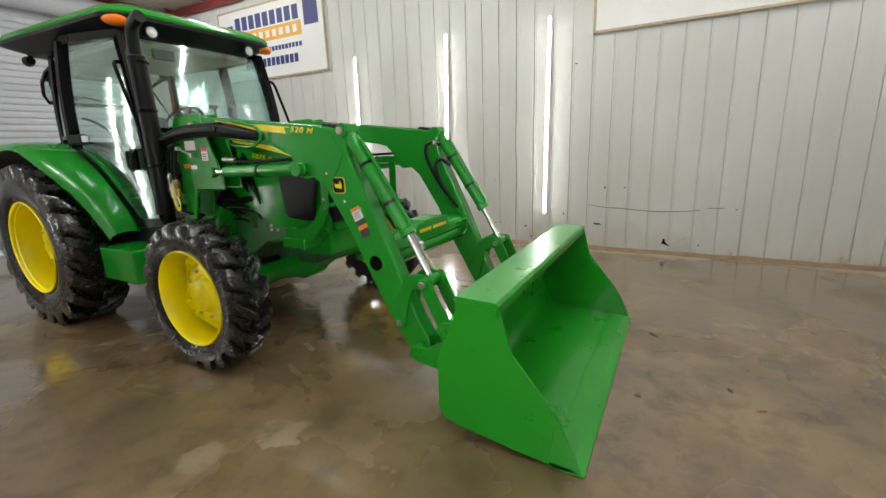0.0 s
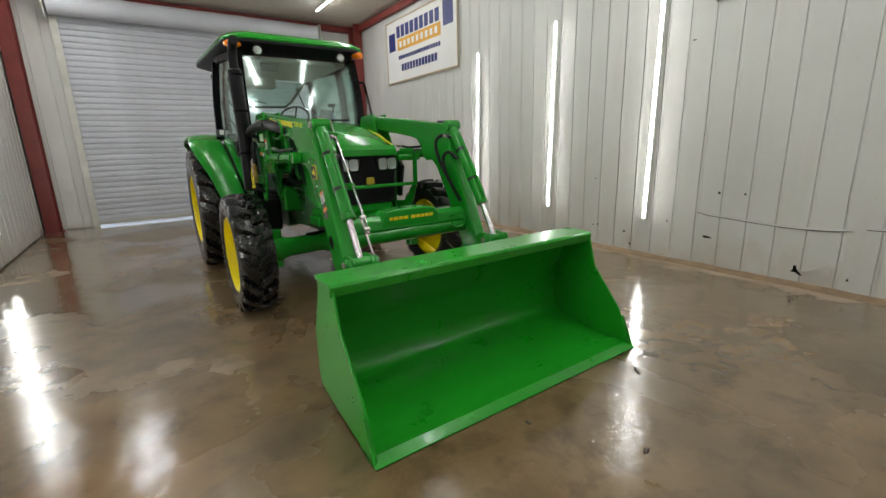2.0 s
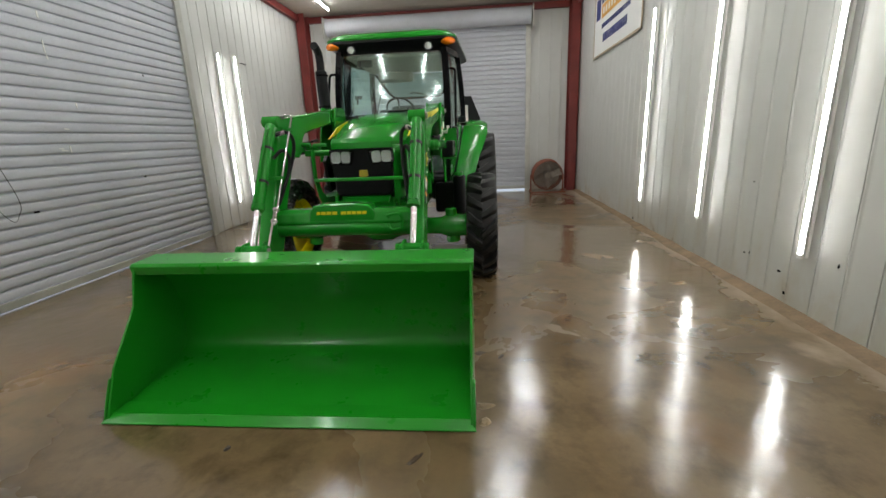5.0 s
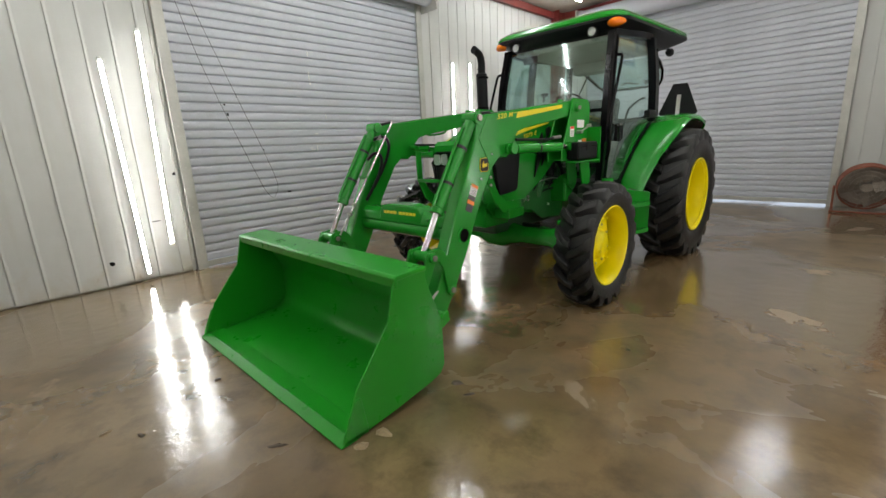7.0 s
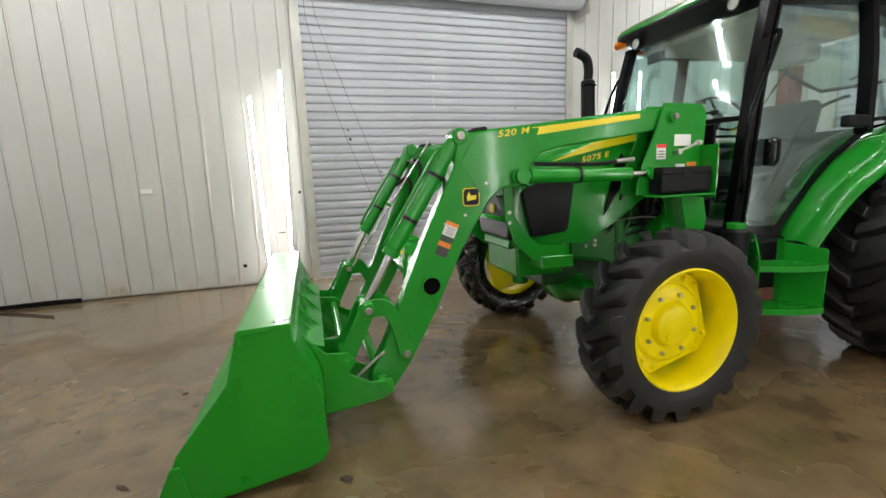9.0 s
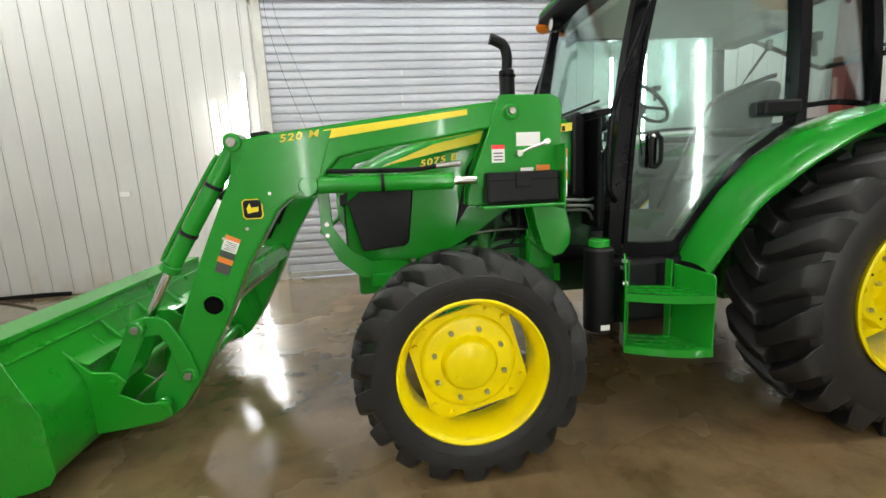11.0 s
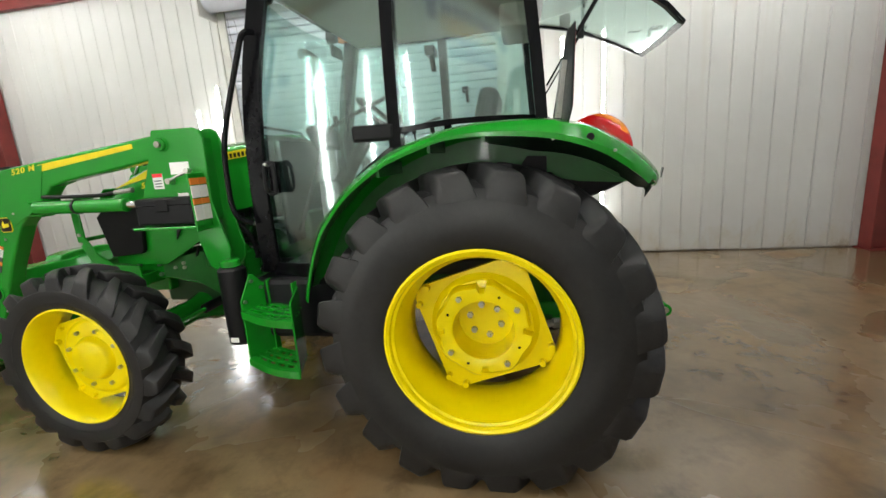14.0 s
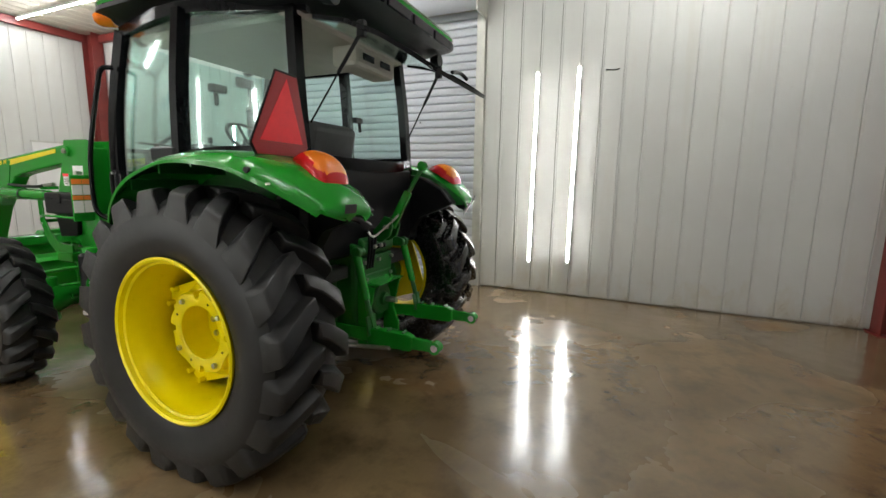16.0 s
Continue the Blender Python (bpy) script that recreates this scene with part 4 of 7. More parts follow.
for s in (-1, 1):
    bm = bmesh.new()
    prism(bm, [(2.60, 1.165), (2.53, 1.222), (2.245, 1.222), (2.282, 0.935), (2.305, 0.913), (2.535, 0.895)], s * 0.325, s * 0.358)
    P("side_grille", bm, M_MESH, hood, "black mesh side panel", bevel=0.006)
    bm = bmesh.new()
    prism(bm, [(2.40, 1.345), (2.12, 1.405), (1.80, 1.462), (1.80, 1.515), (2.12, 1.452)], s * 0.346, s * 0.3585)
    P("stripe", bm, M_DECAL, hood, "yellow tapered stripe")
    for dy, cut_pts in ((0, [(1.90, 1.385), (1.945, 1.32), (2.02, 1.0), (1.90, 1.18), (1.875, 1.33)]), (-0.085, [(1.91, 1.36), (1.94, 1.31), (1.985, 1.09), (1.905, 1.19), (1.885, 1.30)])):
        bm = bmesh.new()
        prism(bm, [(y + dy, z) for y, z in cut_pts], s * 0.346, s * 0.358)
        P("vent", bm, M_BLACK, hood)
    for y in (1.80, 1.70):
        bm = bmesh.new()
        prism(bm, [(y + 0.03, 1.375), (y + 0.02, 1.42), (y - 0.02, 1.435), (y - 0.045, 1.42), (y - 0.03, 1.37), (y + 0.01, 1.345)], s * 0.346, s * 0.358)
        P("vent", bm, M_BLACK, hood)
    bm = bmesh.new()
    prism(bm, [(1.66, 1.465), (1.345, 1.497), (1.345, 1.540), (1.66, 1.510)], s * 0.346, s * 0.3585)
    nm = P("name_plate", bm, M_DECAL, hood, "yellow name strip with dark bars")
    for k in range(9):
        y = 1.62 - 0.027 * k
        bm = bmesh.new()
        box(bm, *sorted((s * 0.3580, s * 0.3600)), y - 0.017, y, 1.476 + (1.62 - y) * 0.09, 1.502 + (1.62 - y) * 0.09)
        P("bar", bm, M_BLACK, hood)
# front of the hood: black grille with two lamps
bm = bmesh.new()
sec = [(-0.245, 1.28), (0.265, 1.28), (0.275, 1.13), (0.255, 0.90), (0.225, 0.865), (-0.205, 0.865), (-0.235, 0.90), (-0.255, 1.13)]
prism(bm, sec, 2.40, 2.635, "y")
P("front_grille", bm, M_MESH, hood, "glossy black front grille", bevel=0.02, segs=2)
bm = bmesh.new()
sheet(bm, [[Vector((x, 2.60 + 0.02 * (1 - (x / 0.26) ** 2) + dy, z)) for x in (-0.26, -0.17, -0.08, 0, 0.08, 0.17, 0.26)] for z, dy in ((1.262, 0.045), (1.31, 0.038), (1.345, 0.0))], 0.008)
P("nose", bm, M_GREEN, hood, smooth=True)
bm = bmesh.new()
prism(bm, [(-0.22, 0.865), (0.22, 0.865), (0.19, 0.80), (-0.19, 0.80)], 2.50, 2.62, "y")
P("lower_lip", bm, M_GREEN, hood, bevel=0.01)
for s in (-1, 1):
    bm = bmesh.new()
    pts = [(0.01 + s * 0.055, 1.245), (0.01 + s * 0.268, 1.252), (0.01 + s * 0.272, 1.140), (0.01 + s * 0.085, 1.130)]
    prism(bm, pts if s > 0 else pts[::-1], 2.60, 2.648, "y")
    hl = P("headlight", bm, M_FRAME, hood, "clear glass headlight with bright bowls", bevel=0.008)
    for xa, xb in ((0.092, 0.168), (0.172, 0.255)):
        bm = bmesh.new()
        xm, hx = (xa + xb) / 2, (xb - xa) / 2
        loft(bm, [[(0.01 + s * (xm + hx * k * math.copysign(abs(math.cos(a)) ** 0.5, math.cos(a))), yy, 1.192 + 0.046 * k * math.copysign(abs(math.sin(a)) ** 0.5, math.sin(a))) for a in [2 * math.pi * q / 24 for q in range(24)]] for k, yy in ((1.0, 2.6495), (0.96, 2.6530), (0.75, 2.6500), (0.40, 2.6485), (0.22, 2.6485))])
        P("bowl", bm, M_BOWL, hl, smooth=True)
    bm = bmesh.new()
    lens = [(0.01 + s * 0.075, 1.238), (0.01 + s * 0.262, 1.245), (0.01 + s * 0.265, 1.147), (0.01 + s * 0.098, 1.140)]
    prism(bm, lens if s > 0 else lens[::-1], 2.654, 2.658, "y")
    P("lens", bm, M_CLEAR, hl)
bm = bmesh.new()
prism(bm, [(-0.032, 1.085), (0.032, 1.085), (0.038, 1.035), (0.0, 1.02), (-0.038, 1.035)], 2.636, 2.648, "y")
P("badge", bm, M_BADGE, hood, "small dull yellow badge", bevel=0.003)
bm = bmesh.new()
rod(bm, (0.20, 1.98, 1.50), (0.20, 1.98, 1.56), 0.016, seg=10)
P("hood_latch", bm, M_BLACK, hood)
# black cowl between hood and windscreen
bm = bmesh.new()
prism(bm, [(1.345, 1.585), (1.345, 1.14), (1.265, 1.10), (1.265, 1.56), (1.30, 1.605)], -0.362, 0.362)
P("cowl", bm, M_BLACK, label="black cowl behind the hood", bevel=0.02, segs=2)
# bulkhead coloured black to carry the shadow between wheel and loader arm
bm = bmesh.new()
box(bm, -0.41, 0.41, 1.195, 1.215, 0.95, 1.56)
P("bulkhead", bm, M_BLACK, label="bulkhead under the windscreen, blackened for the shade there", bevel=0.006)
for k, (z, x) in enumerate(((1.115, 0.40), (1.085, 0.43), (1.055, 0.38))):
    for s in (-1, 1):
        bm = bmesh.new()
        pipe(bm, [(s * 0.30, 1.46, z), (s * x, 1.40, z + 0.004), (s * x, 1.27, z - 0.004), (s * 0.36, 1.22, z - 0.03 * k)], 0.009, 8, 4)
        P("steel_line", bm, M_ZINC, smooth=True)

# ---- exhaust stack on the right ----
bm = bmesh.new()
pipe(bm, [(0.69, 1.37, 0.95), (0.695, 1.40, 1.40), (0.71, 1.41, 2.06)], 0.060, 20, 3)
stack = P("exhaust_shield", bm, M_BLACK, label="matt black exhaust stack beside the cab", bevel=0.012, smooth=True)
bm = bmesh.new()
pipe(bm, [(0.71, 1.41, 2.04), (0.71, 1.405, 2.15), (0.71, 1.43, 2.235), (0.71, 1.50, 2.275), (0.71, 1.535, 2.285)], 0.040, 16, 5)
P("exhaust_pipe", bm, M_BLACK, stack, smooth=True)
for z in (1.30, 1.68, 2.0):
    bm = bmesh.new()
    lathe(bm, [(0, 0.0605), (0.004, 0.066), (0.018, 0.066), (0.022, 0.0605)], (0.702, 1.407, z), "z", 20)
    P("shield_band", bm, M_FRAME, stack)
# sleeved hoses from the stack side into the loader arm
for k, (r, dz, dx) in enumerate(((0.032, -0.012, 0.0), (0.018, 0.018, -0.025), (0.020, -0.038, -0.012))):
    bm = bmesh.new()
    pipe(bm, [(0.64 + dx, 1.40, 1.44 + dz), (0.665 + dx, 1.48, 1.505 + dz), (0.665 + dx, 1.75, 1.545 + dz), (0.645 + dx, 2.05, 1.545 + dz), (0.615 + dx, 2.30, 1.50 + dz * 0.6), (0.57 + dx, 2.42, 1.47)], r, 12, 6)
    P("hose_sleeve", bm, M_BLACK, label="black sleeved hose bundle", smooth=True)
bm = bmesh.new()
lathe(bm, [(-0.012, 0.033), (-0.012, 0.039), (0.012, 0.039), (0.012, 0.033)], (0.643, 2.08, 1.543), "y", 18, closed=True)
P("sleeve_clamp", bm, M_FRAME)
bm = bmesh.new()
pipe(bm, [(0.595, 2.12, 1.46), (0.615, 2.16, 1.43), (0.62, 2.34, 1.415), (0.62, 2.43, 1.45), (0.62, 2.44, 1.50), (0.62, 2.38, 1.54), (0.61, 2.2, 1.575), (0.595, 2.16, 1.58)], 0.010, 10, 4)
P("hose_loop", bm, M_GREEN, label="green steel hose loop on the arm", smooth=True)

# ---- cab ----
A_B, B_Y, C_Y = 1.17, 0.38, -0.29


def cab_x(y):
    return 0.755 - (0.135 * max(0, (y - 0.4) / 0.77) ** 1.6 if y > 0.4 else 0.20 * max(0, (0.4 - y) / 0.69) ** 1.6)


def fender_z(y):
    pts = [(0.90, 0.83), (0.73, 1.15), (0.57, 1.31), (0.35, 1.445), (0.12, 1.517), (-0.10, 1.535), (-0.31, 1.527), (-0.60, 1.45)]
    for (y0, z0), (y1, z1) in zip(pts, pts[1:]):
        if y1 <= y <= y0:
            return z0 + (z1 - z0) * (y0 - y) / (y0 - y1)
    return 0.85 if y > 0.9 else 1.45


def pane(name, ys, zlo, zhi, s, label):
    bm = bmesh.new()
    rows = []
    for k in range(9):
        t = k / 8
        rows.append([Vector((s * (cab_x(y) - 0.10 * max(0, (zlo(y) + (zhi(y) - zlo(y)) * t - 1.5) / 0.8) ** 2 * 0.6 - 0.02 * max(0, (1.3 - (zlo(y) + (zhi(y) - zlo(y)) * t)) / 0.45)), y, zlo(y) + (zhi(y) - zlo(y)) * t)) for y in ys])
    if name == "side_window":
        for row in rows:
            for v in row:
                v.y += 0.07 * (v.z - 1.56) / 0.72 * (B_Y - v.y) / (B_Y - C_Y)
    sheet(bm, rows, 0.005)
    ob = P(name, bm, M_GLASS, label=label, smooth=True)
    ob.visible_shadow = False
    return ob


ROOFZ = 2.27
for s in (-1, 1):
    ys = [B_Y + (A_B - 0.02 - B_Y) * k / 12 for k in range(13)]
    dr = pane("door_glass", ys, lambda y: max(0.86, fender_z(y) + 0.03) if y < 0.92 else 0.86, lambda y: ROOFZ if y < 1.02 else ROOFZ - (y - 1.02) * 1.5, s, "clear tinted cab door glass")
    ys2 = [C_Y + (B_Y - C_Y) * k / 9 for k in range(10)]
    pane("side_window", ys2, lambda y: 1.56, lambda y: ROOFZ, s, "clear tinted rear side glass")

    def post(name, pts, w, d, label=""):
        bm = bmesh.new()
        pipe(bm, pts, 0, 4, 4, flat=(w, d))
        return P(name, bm, M_FRAME, label=label)

    def on(y, z, out=0.0):
        return (s * (cab_x(y) - 0.06 * max(0, (z - 1.5) / 0.8) ** 2 - 0.02 * max(0, (1.3 - z) / 0.45) + out), y, z)
    post("front_pillar", [on(1.225, 0.84), on(1.21, 1.3), on(1.165, 1.8), on(1.06, 2.28)], 0.075, 0.06)
    post("centre_pillar", [on(B_Y, 1.46, 0.004), on(B_Y, 1.9, 0.004), on(B_Y, 2.28, 0.004)], 0.055, 0.075)
    post("rear_pillar", [on(C_Y, 1.45), on(C_Y + 0.033, 1.9), on(C_Y + 0.07, 2.28)], 0.055, 0.06)
    post("roof_rail", [on(1.05, 2.27), on(0.4, 2.285), on(C_Y, 2.28)], 0.05, 0.06)
    post("door_sill", [on(1.18, 0.845), on(0.92, 0.845)], 0.05, 0.045)
    post("door_seal", [on(0.93, 0.86, -0.005), on(0.80, 1.06, -0.005), on(0.64, 1.28, -0.005), on(0.50, 1.39, -0.005), on(B_Y, 1.47, -0.005)], 0.022, 0.034)
    post("window_seal", [on(B_Y, 1.535), on(0.1, 1.56), on(-0.2, 1.56), on(C_Y, 1.55)], 0.025, 0.025)
    # door handle, hinge block
    bm = bmesh.new()
    ring = [(1.075 + 0.026 * math.copysign(abs(math.cos(a)) ** 0.6, math.cos(a)), 1.357 + 0.078 * math.copysign(abs(math.sin(a)) ** 0.6, math.sin(a))) for a in [2 * math.pi * k / 28 for k in range(29)]]
    pipe(bm, [(s * (0.705 + 0.012 * (abs(z - 1.357) < 0.06)), y, z) for y, z in ring], 0.0115, 8)
    dh = P("door_handle", bm, M_BLACK, label="black door handle loop", smooth=True)
    bm = bmesh.new()
    box(bm, *sorted((s * 0.655, s * 0.692)), 1.05, 1.10, 1.275, 1.44)
    P("handle_base", bm, M_FRAME, dh, bevel=0.012, segs=2)
    bm = bmesh.new()
    rod(bm, (s * 0.69, 1.092, 1.425), (s * 0.722, 1.092, 1.425), 0.010, seg=12)
    P("lock", bm, M_ZINC, dh, bevel=0.002)
    post("door_edge", [on(1.168, 0.885, 0.012), on(1.158, 1.3, 0.012), on(1.115, 1.8, 0.012), on(1.015, 2.25, 0.012)], 0.020, 0.026)
    post("door_foot", [on(1.165, 0.882, 0.012), on(1.05, 0.876, 0.012), on(0.925, 0.880, 0.012)], 0.022, 0.030)
    bm = bmesh.new()
    box(bm, *sorted((s * 0.74, s * 0.80)), 0.38, 0.585, 1.495, 1.57)
    P("hinge_block", bm, M_BLACK, bevel=0.015, segs=2)
    if s > 0:
        # pale plate added to paint the right hinge block's front face bright
        bm = bmesh.new()
        box(bm, 0.748, 0.792, 0.584, 0.592, 1.508, 1.558)
        P("bright_face", bm, M_LABEL, label="pale plate for the bright front of the hinge block", bevel=0.004)
    bm = bmesh.new()
    pipe(bm, [(s * 0.655, 1.085, 2.06), (s * 0.705, 1.11, 2.045), (s * 0.715, 1.15, 1.95), (s * 0.715, 1.285, 1.60), (s * 0.715, 1.315, 1.40), (s * 0.71, 1.31, 1.19), (s * 0.66, 1.25, 1.12)], 0.014, 10, 5)
    P("grab_rail", bm, M_FRAME, label="black grab rail beside the door", smooth=True)
    bm = bmesh.new()
    box(bm, *sorted((s * 0.40, s * 0.62)), 0.60, 1.20, 0.62, 0.86)
    P("cab_floor_side", bm, M_BLACK, bevel=0.02)

# windscreen, bowed forward
bm = bmesh.new()
rows = []
for k in range(7):
    t = k / 6
    z = 1.58 + (2.24 - 1.58) * t
    hw = 0.585 - 0.03 * t
    rows.append([Vector((hw * u, 1.175 - 0.10 * t ** 1.3 + 0.075 * (1 - u * u), z)) for u in (-1, -0.75, -0.5, -0.25, 0, 0.25, 0.5, 0.75, 1)])
sheet(bm, rows, 0.005)
ws = P("windscreen", bm, M_GLASS, label="clear tinted bowed windscreen", smooth=True)
ws.visible_shadow = False
bm = bmesh.new()
rows = []
for k in range(4):
    z = 0.95 + 0.63 * k / 3
    rows.append([Vector((s_, 1.18, z)) for s_ in (-0.60, -0.41)])
for s in (-1, 1):
    bm = bmesh.new()
    box(bm, *sorted((s * 0.41, s * 0.585)), 1.172, 1.178, 0.95, 1.58)
    q = P("lower_screen", bm, M_GLASS)
    q.visible_shadow = False
bm = bmesh.new()
pipe(bm, [(-0.58, 1.19, 1.575), (-0.3, 1.25, 1.575), (0, 1.265, 1.575), (0.3, 1.25, 1.575), (0.58, 1.19, 1.575)], 0, 4, 4, flat=(0.03, 0.03))
P("screen_seal", bm, M_FRAME)
bm = bmesh.new()
pipe(bm, [(0.06, 1.27, 1.585), (0.04, 1.262, 1.62), (-0.45, 1.24, 1.635)], 0.008, 6)
P("wiper", bm, M_BLACK)
# rear frame of the cab, under the open window
bm = bmesh.new()
pipe(bm, [(-0.54, C_Y - 0.005, 1.52), (-0.3, C_Y - 0.04, 1.50), (0.3, C_Y - 0.04, 1.50), (0.54, C_Y - 0.005, 1.52)], 0, 4, 3, flat=(0.05, 0.07))
P("rear_sill", bm, M_FRAME)
bm = bmesh.new()
box(bm, -0.52, 0.52, C_Y - 0.06, C_Y, 0.95, 1.49)
P("rear_panel", bm, M_BLACK, label="black panel behind the cab", bevel=0.02)
bm = bmesh.new()
box(bm, -0.60, 0.60, C_Y, 1.15, 0.80, 0.88)
P("cab_floor", bm, M_GREY, bevel=0.01)


def ring_outline(front, rear, half_f, half_r, r, n=6):
    """A rounded plan outline, counter-clockwise."""
    pts = []
    for cx, cy, a0 in ((half_f - r, front - r, 0), (-half_f + r, front - r, 90), (-half_r + r, rear + r, 180), (half_r - r, rear + r, 270)):
        for k in range(n + 1):
            a = radians(a0 + 90 * k / n)
            pts.append((cx + r * math.cos(a), cy + r * math.sin(a)))
    return pts


def roof_ring(inset, z, drop=0.0):
    return [(x, y, z - drop * max(0, (y - 0.2)) ** 2) for x, y in ring_outline(1.20 - inset, -0.62 + inset, 0.74 - inset, 0.80 - inset, 0.20)]


bm = bmesh.new()
loft(bm, [roof_ring(0.18, 2.275), roof_ring(0.13, 2.295), roof_ring(0.05, 2.33), roof_ring(0.0, 2.355), roof_ring(0.0, 2.378), roof_ring(0.02, 2.386)])
P("roof_liner", bm, M_BLACK, label="black underside and rim of the cab roof", smooth=True)
bm = bmesh.new()
loft(bm, [roof_ring(0.005, 2.383), roof_ring(0.0, 2.40), roof_ring(0.015, 2.425), roof_ring(0.08, 2.465), roof_ring(0.2, 2.492), roof_ring(0.4, 2.503)])
P("roof", bm, M_GREEN, label="green moulded cab roof", smooth=True)
bm = bmesh.new()
box(bm, -0.54, 0.54, -0.26, 1.0, 2.225, 2.272)
P("headliner", bm, M_LINER, label="beige cab headliner", bevel=0.015)
bm = bmesh.new()
box(bm, -0.05, 0.42, -0.27, -0.08, 2.10, 2.24)
P("air_vent_box", bm, M_LINER, bevel=0.03, segs=2)
for k in range(2):
    bm = bmesh.new()
    box(bm, 0.02 + 0.2 * k, 0.14 + 0.2 * k, -0.277, -0.269, 2.15, 2.19)
    P("air_vent", bm, M_FRAME)
for s in (-1, 1):
    # amber flashers on the front corners and round lamps under the front of the roof
    fl = pose(s * 0.652, 1.125, 2.338, 0, 0, -s * 45)
    bm = bmesh.new()
    loft(bm, [[fl @ Vector((0.080 * k * math.cos(a), dy, 0.036 * k * math.sin(a))) for a in [2 * math.pi * i / 24 for i in range(24)]] for k, dy in ((0.9, -0.05), (1.0, -0.01), (0.97, 0.025), (0.75, 0.043), (0.4, 0.05))])
    P("flasher", bm, M_AMBER, label="amber flasher lamp", smooth=True)
    bm = bmesh.new()
    lathe(bm, [(-0.05, 0.038), (0.0, 0.048), (0.012, 0.048), (0.012, 0.040)], (s * 0.43, 1.150, 2.293), "y", 24)
    wl_ = P("work_lamp", bm, M_BLACK, smooth=True)
    bm = bmesh.new()
    lathe(bm, [(0.010, 0.041), (0.020, 0.028), (0.023, 0.0)], (s * 0.43, 1.150, 2.293), "y", 24)
    P("lens", bm, M_LENS, wl_, "round clear lens", smooth=True)
    bm = bmesh.new()
    lathe(bm, [(0.05, 0.034), (0.0, 0.045), (-0.015, 0.045), (-0.015, 0.036)], (s * 0.60, -0.52, 2.26), "y", 20)
    P("rear_work_lamp", bm, M_BLACK, smooth=True)
bm = bmesh.new()
box(bm, 0.22, 0.40, 1.05, 1.07, 2.12, 2.20)
P("mirror", bm, M_BLACK, label="dark inside mirror", bevel=0.01)
# louvred panel across the back of the roof
for k in range(4):
    bm = bmesh.new()
    box(bm, -0.56 + 0.29 * k, -0.31 + 0.29 * k, -0.632, -0.616, 2.315, 2.37)
    P("roof_louvre", bm, M_FRAME, bevel=0.004)

# rear window, swung up on two struts
RWH, RWT = Vector((0, -0.33, 2.22)), Vector((0, -0.945, 1.95))
bm = bmesh.new()


def rw(u, v, lift=0.0):
    p = RWH.lerp(RWT, v)
    return Vector((u, p.y, p.z + 0.05 * math.sin(v * math.pi) + lift))


sheet(bm, [[rw(u * (0.50 - 0.12 * v ** 3), v) for u in (-1, -0.5, 0, 0.5, 1)] for v in (0, 0.25, 0.5, 0.75, 0.9, 1.0)], 0.005)
rwin = P("rear_window", bm, M_GLASS, label="open rear window held up on struts", smooth=True)
rwin.visible_shadow = False
bm = bmesh.new()
edge = [rw(-0.50, 0)] + [rw(-(0.50 - 0.12 * v ** 3), v) for v in (0.3, 0.6, 0.85)] + [rw(-0.36, 1.0), rw(0, 1.01), rw(0.36, 1.0)] + [rw(0.50 - 0.12 * v ** 3, v) for v in (0.85, 0.6, 0.3)] + [rw(0.50, 0)]
pipe(bm, edge, 0, 4, 0, flat=(0.028, 0.022))
P("window_frame", bm, M_FRAME, rwin)
bm = bmesh.new()
pipe(bm, [rw(-0.10, 0.97, 0.03), rw(0.05, 0.95, 0.05), rw(0.12, 0.97, 0.04)], 0.011, 8, 3)
P("window_latch", bm, M_BLACK, rwin)
for s in (-1, 1):
    bm = bmesh.new()
    a, b = rw(s * 0.46, 0.42, -0.02), Vector((s * 0.525, C_Y - 0.02, 1.70))
    rod(bm, a, a.lerp(b, 0.45), 0.010, seg=10)
    st = P("gas_strut", bm, M_BLACK)
    bm = bmesh.new()
    rod(bm, a.lerp(b, 0.45), b, 0.005, seg=8)
    P("strut_rod", bm, M_FRAME, st)
    bm = bmesh.new()
    box(bm, a.x - 0.018, a.x + 0.018, a.y - 0.022, a.y + 0.022, a.z - 0.03, a.z + 0.05)
    P("strut_bracket", bm, M_BLACK, st, bevel=0.005)

# ---- inside the cab ----
bm = bmesh.new()
box(bm, -0.25, 0.25, 0.10, 0.60, 1.20, 1.33)
P("seat_cushion", bm, M_GREY, label="dark grey padded seat cushion", bevel=0.045, segs=3)
bm = bmesh.new()
vs = box(bm, -0.24, 0.24, -0.06, 0.06, 0.0, 0.52, pose(0, 0.10, 1.26, 14, 0, 0))
P("seat_back", bm, M_GREY, label="dark grey padded seat back", bevel=0.05, segs=3)
bm = bmesh.new()
box(bm, -0.17, 0.17, 0.14, 0.55, 0.88, 1.20)
P("seat_base", bm, M_BLACK, bevel=0.02)
for s in (-1, 1):
    bm = bmesh.new()
    box(bm, s * 0.29 - 0.03, s * 0.29 + 0.03, 0.12, 0.46, 1.43, 1.48)
    P("armrest", bm, M_BLACK, bevel=0.018, segs=2)
    bm = bmesh.new()
    sheet(bm, [[Vector((s * (0.34 + 0.05 * k), y, min(1.50, max(0.9, fender_z(y) - 0.02 - 0.02 * (3 - k))))) for y in (0.88, 0.78, 0.66, 0.52, 0.36, 0.15, -0.1, -0.2, C_Y)] for k in range(5)], 0.01)
    P("inner_fender", bm, M_GREY, label="grey inner fender trim", smooth=True)
bm = bmesh.new()
lathe(bm, [(-0.014, 0.165), (0, 0.152), (0.014, 0.165), (0.0, 0.18)], (0, 0, 0), "z", 36, closed=True)
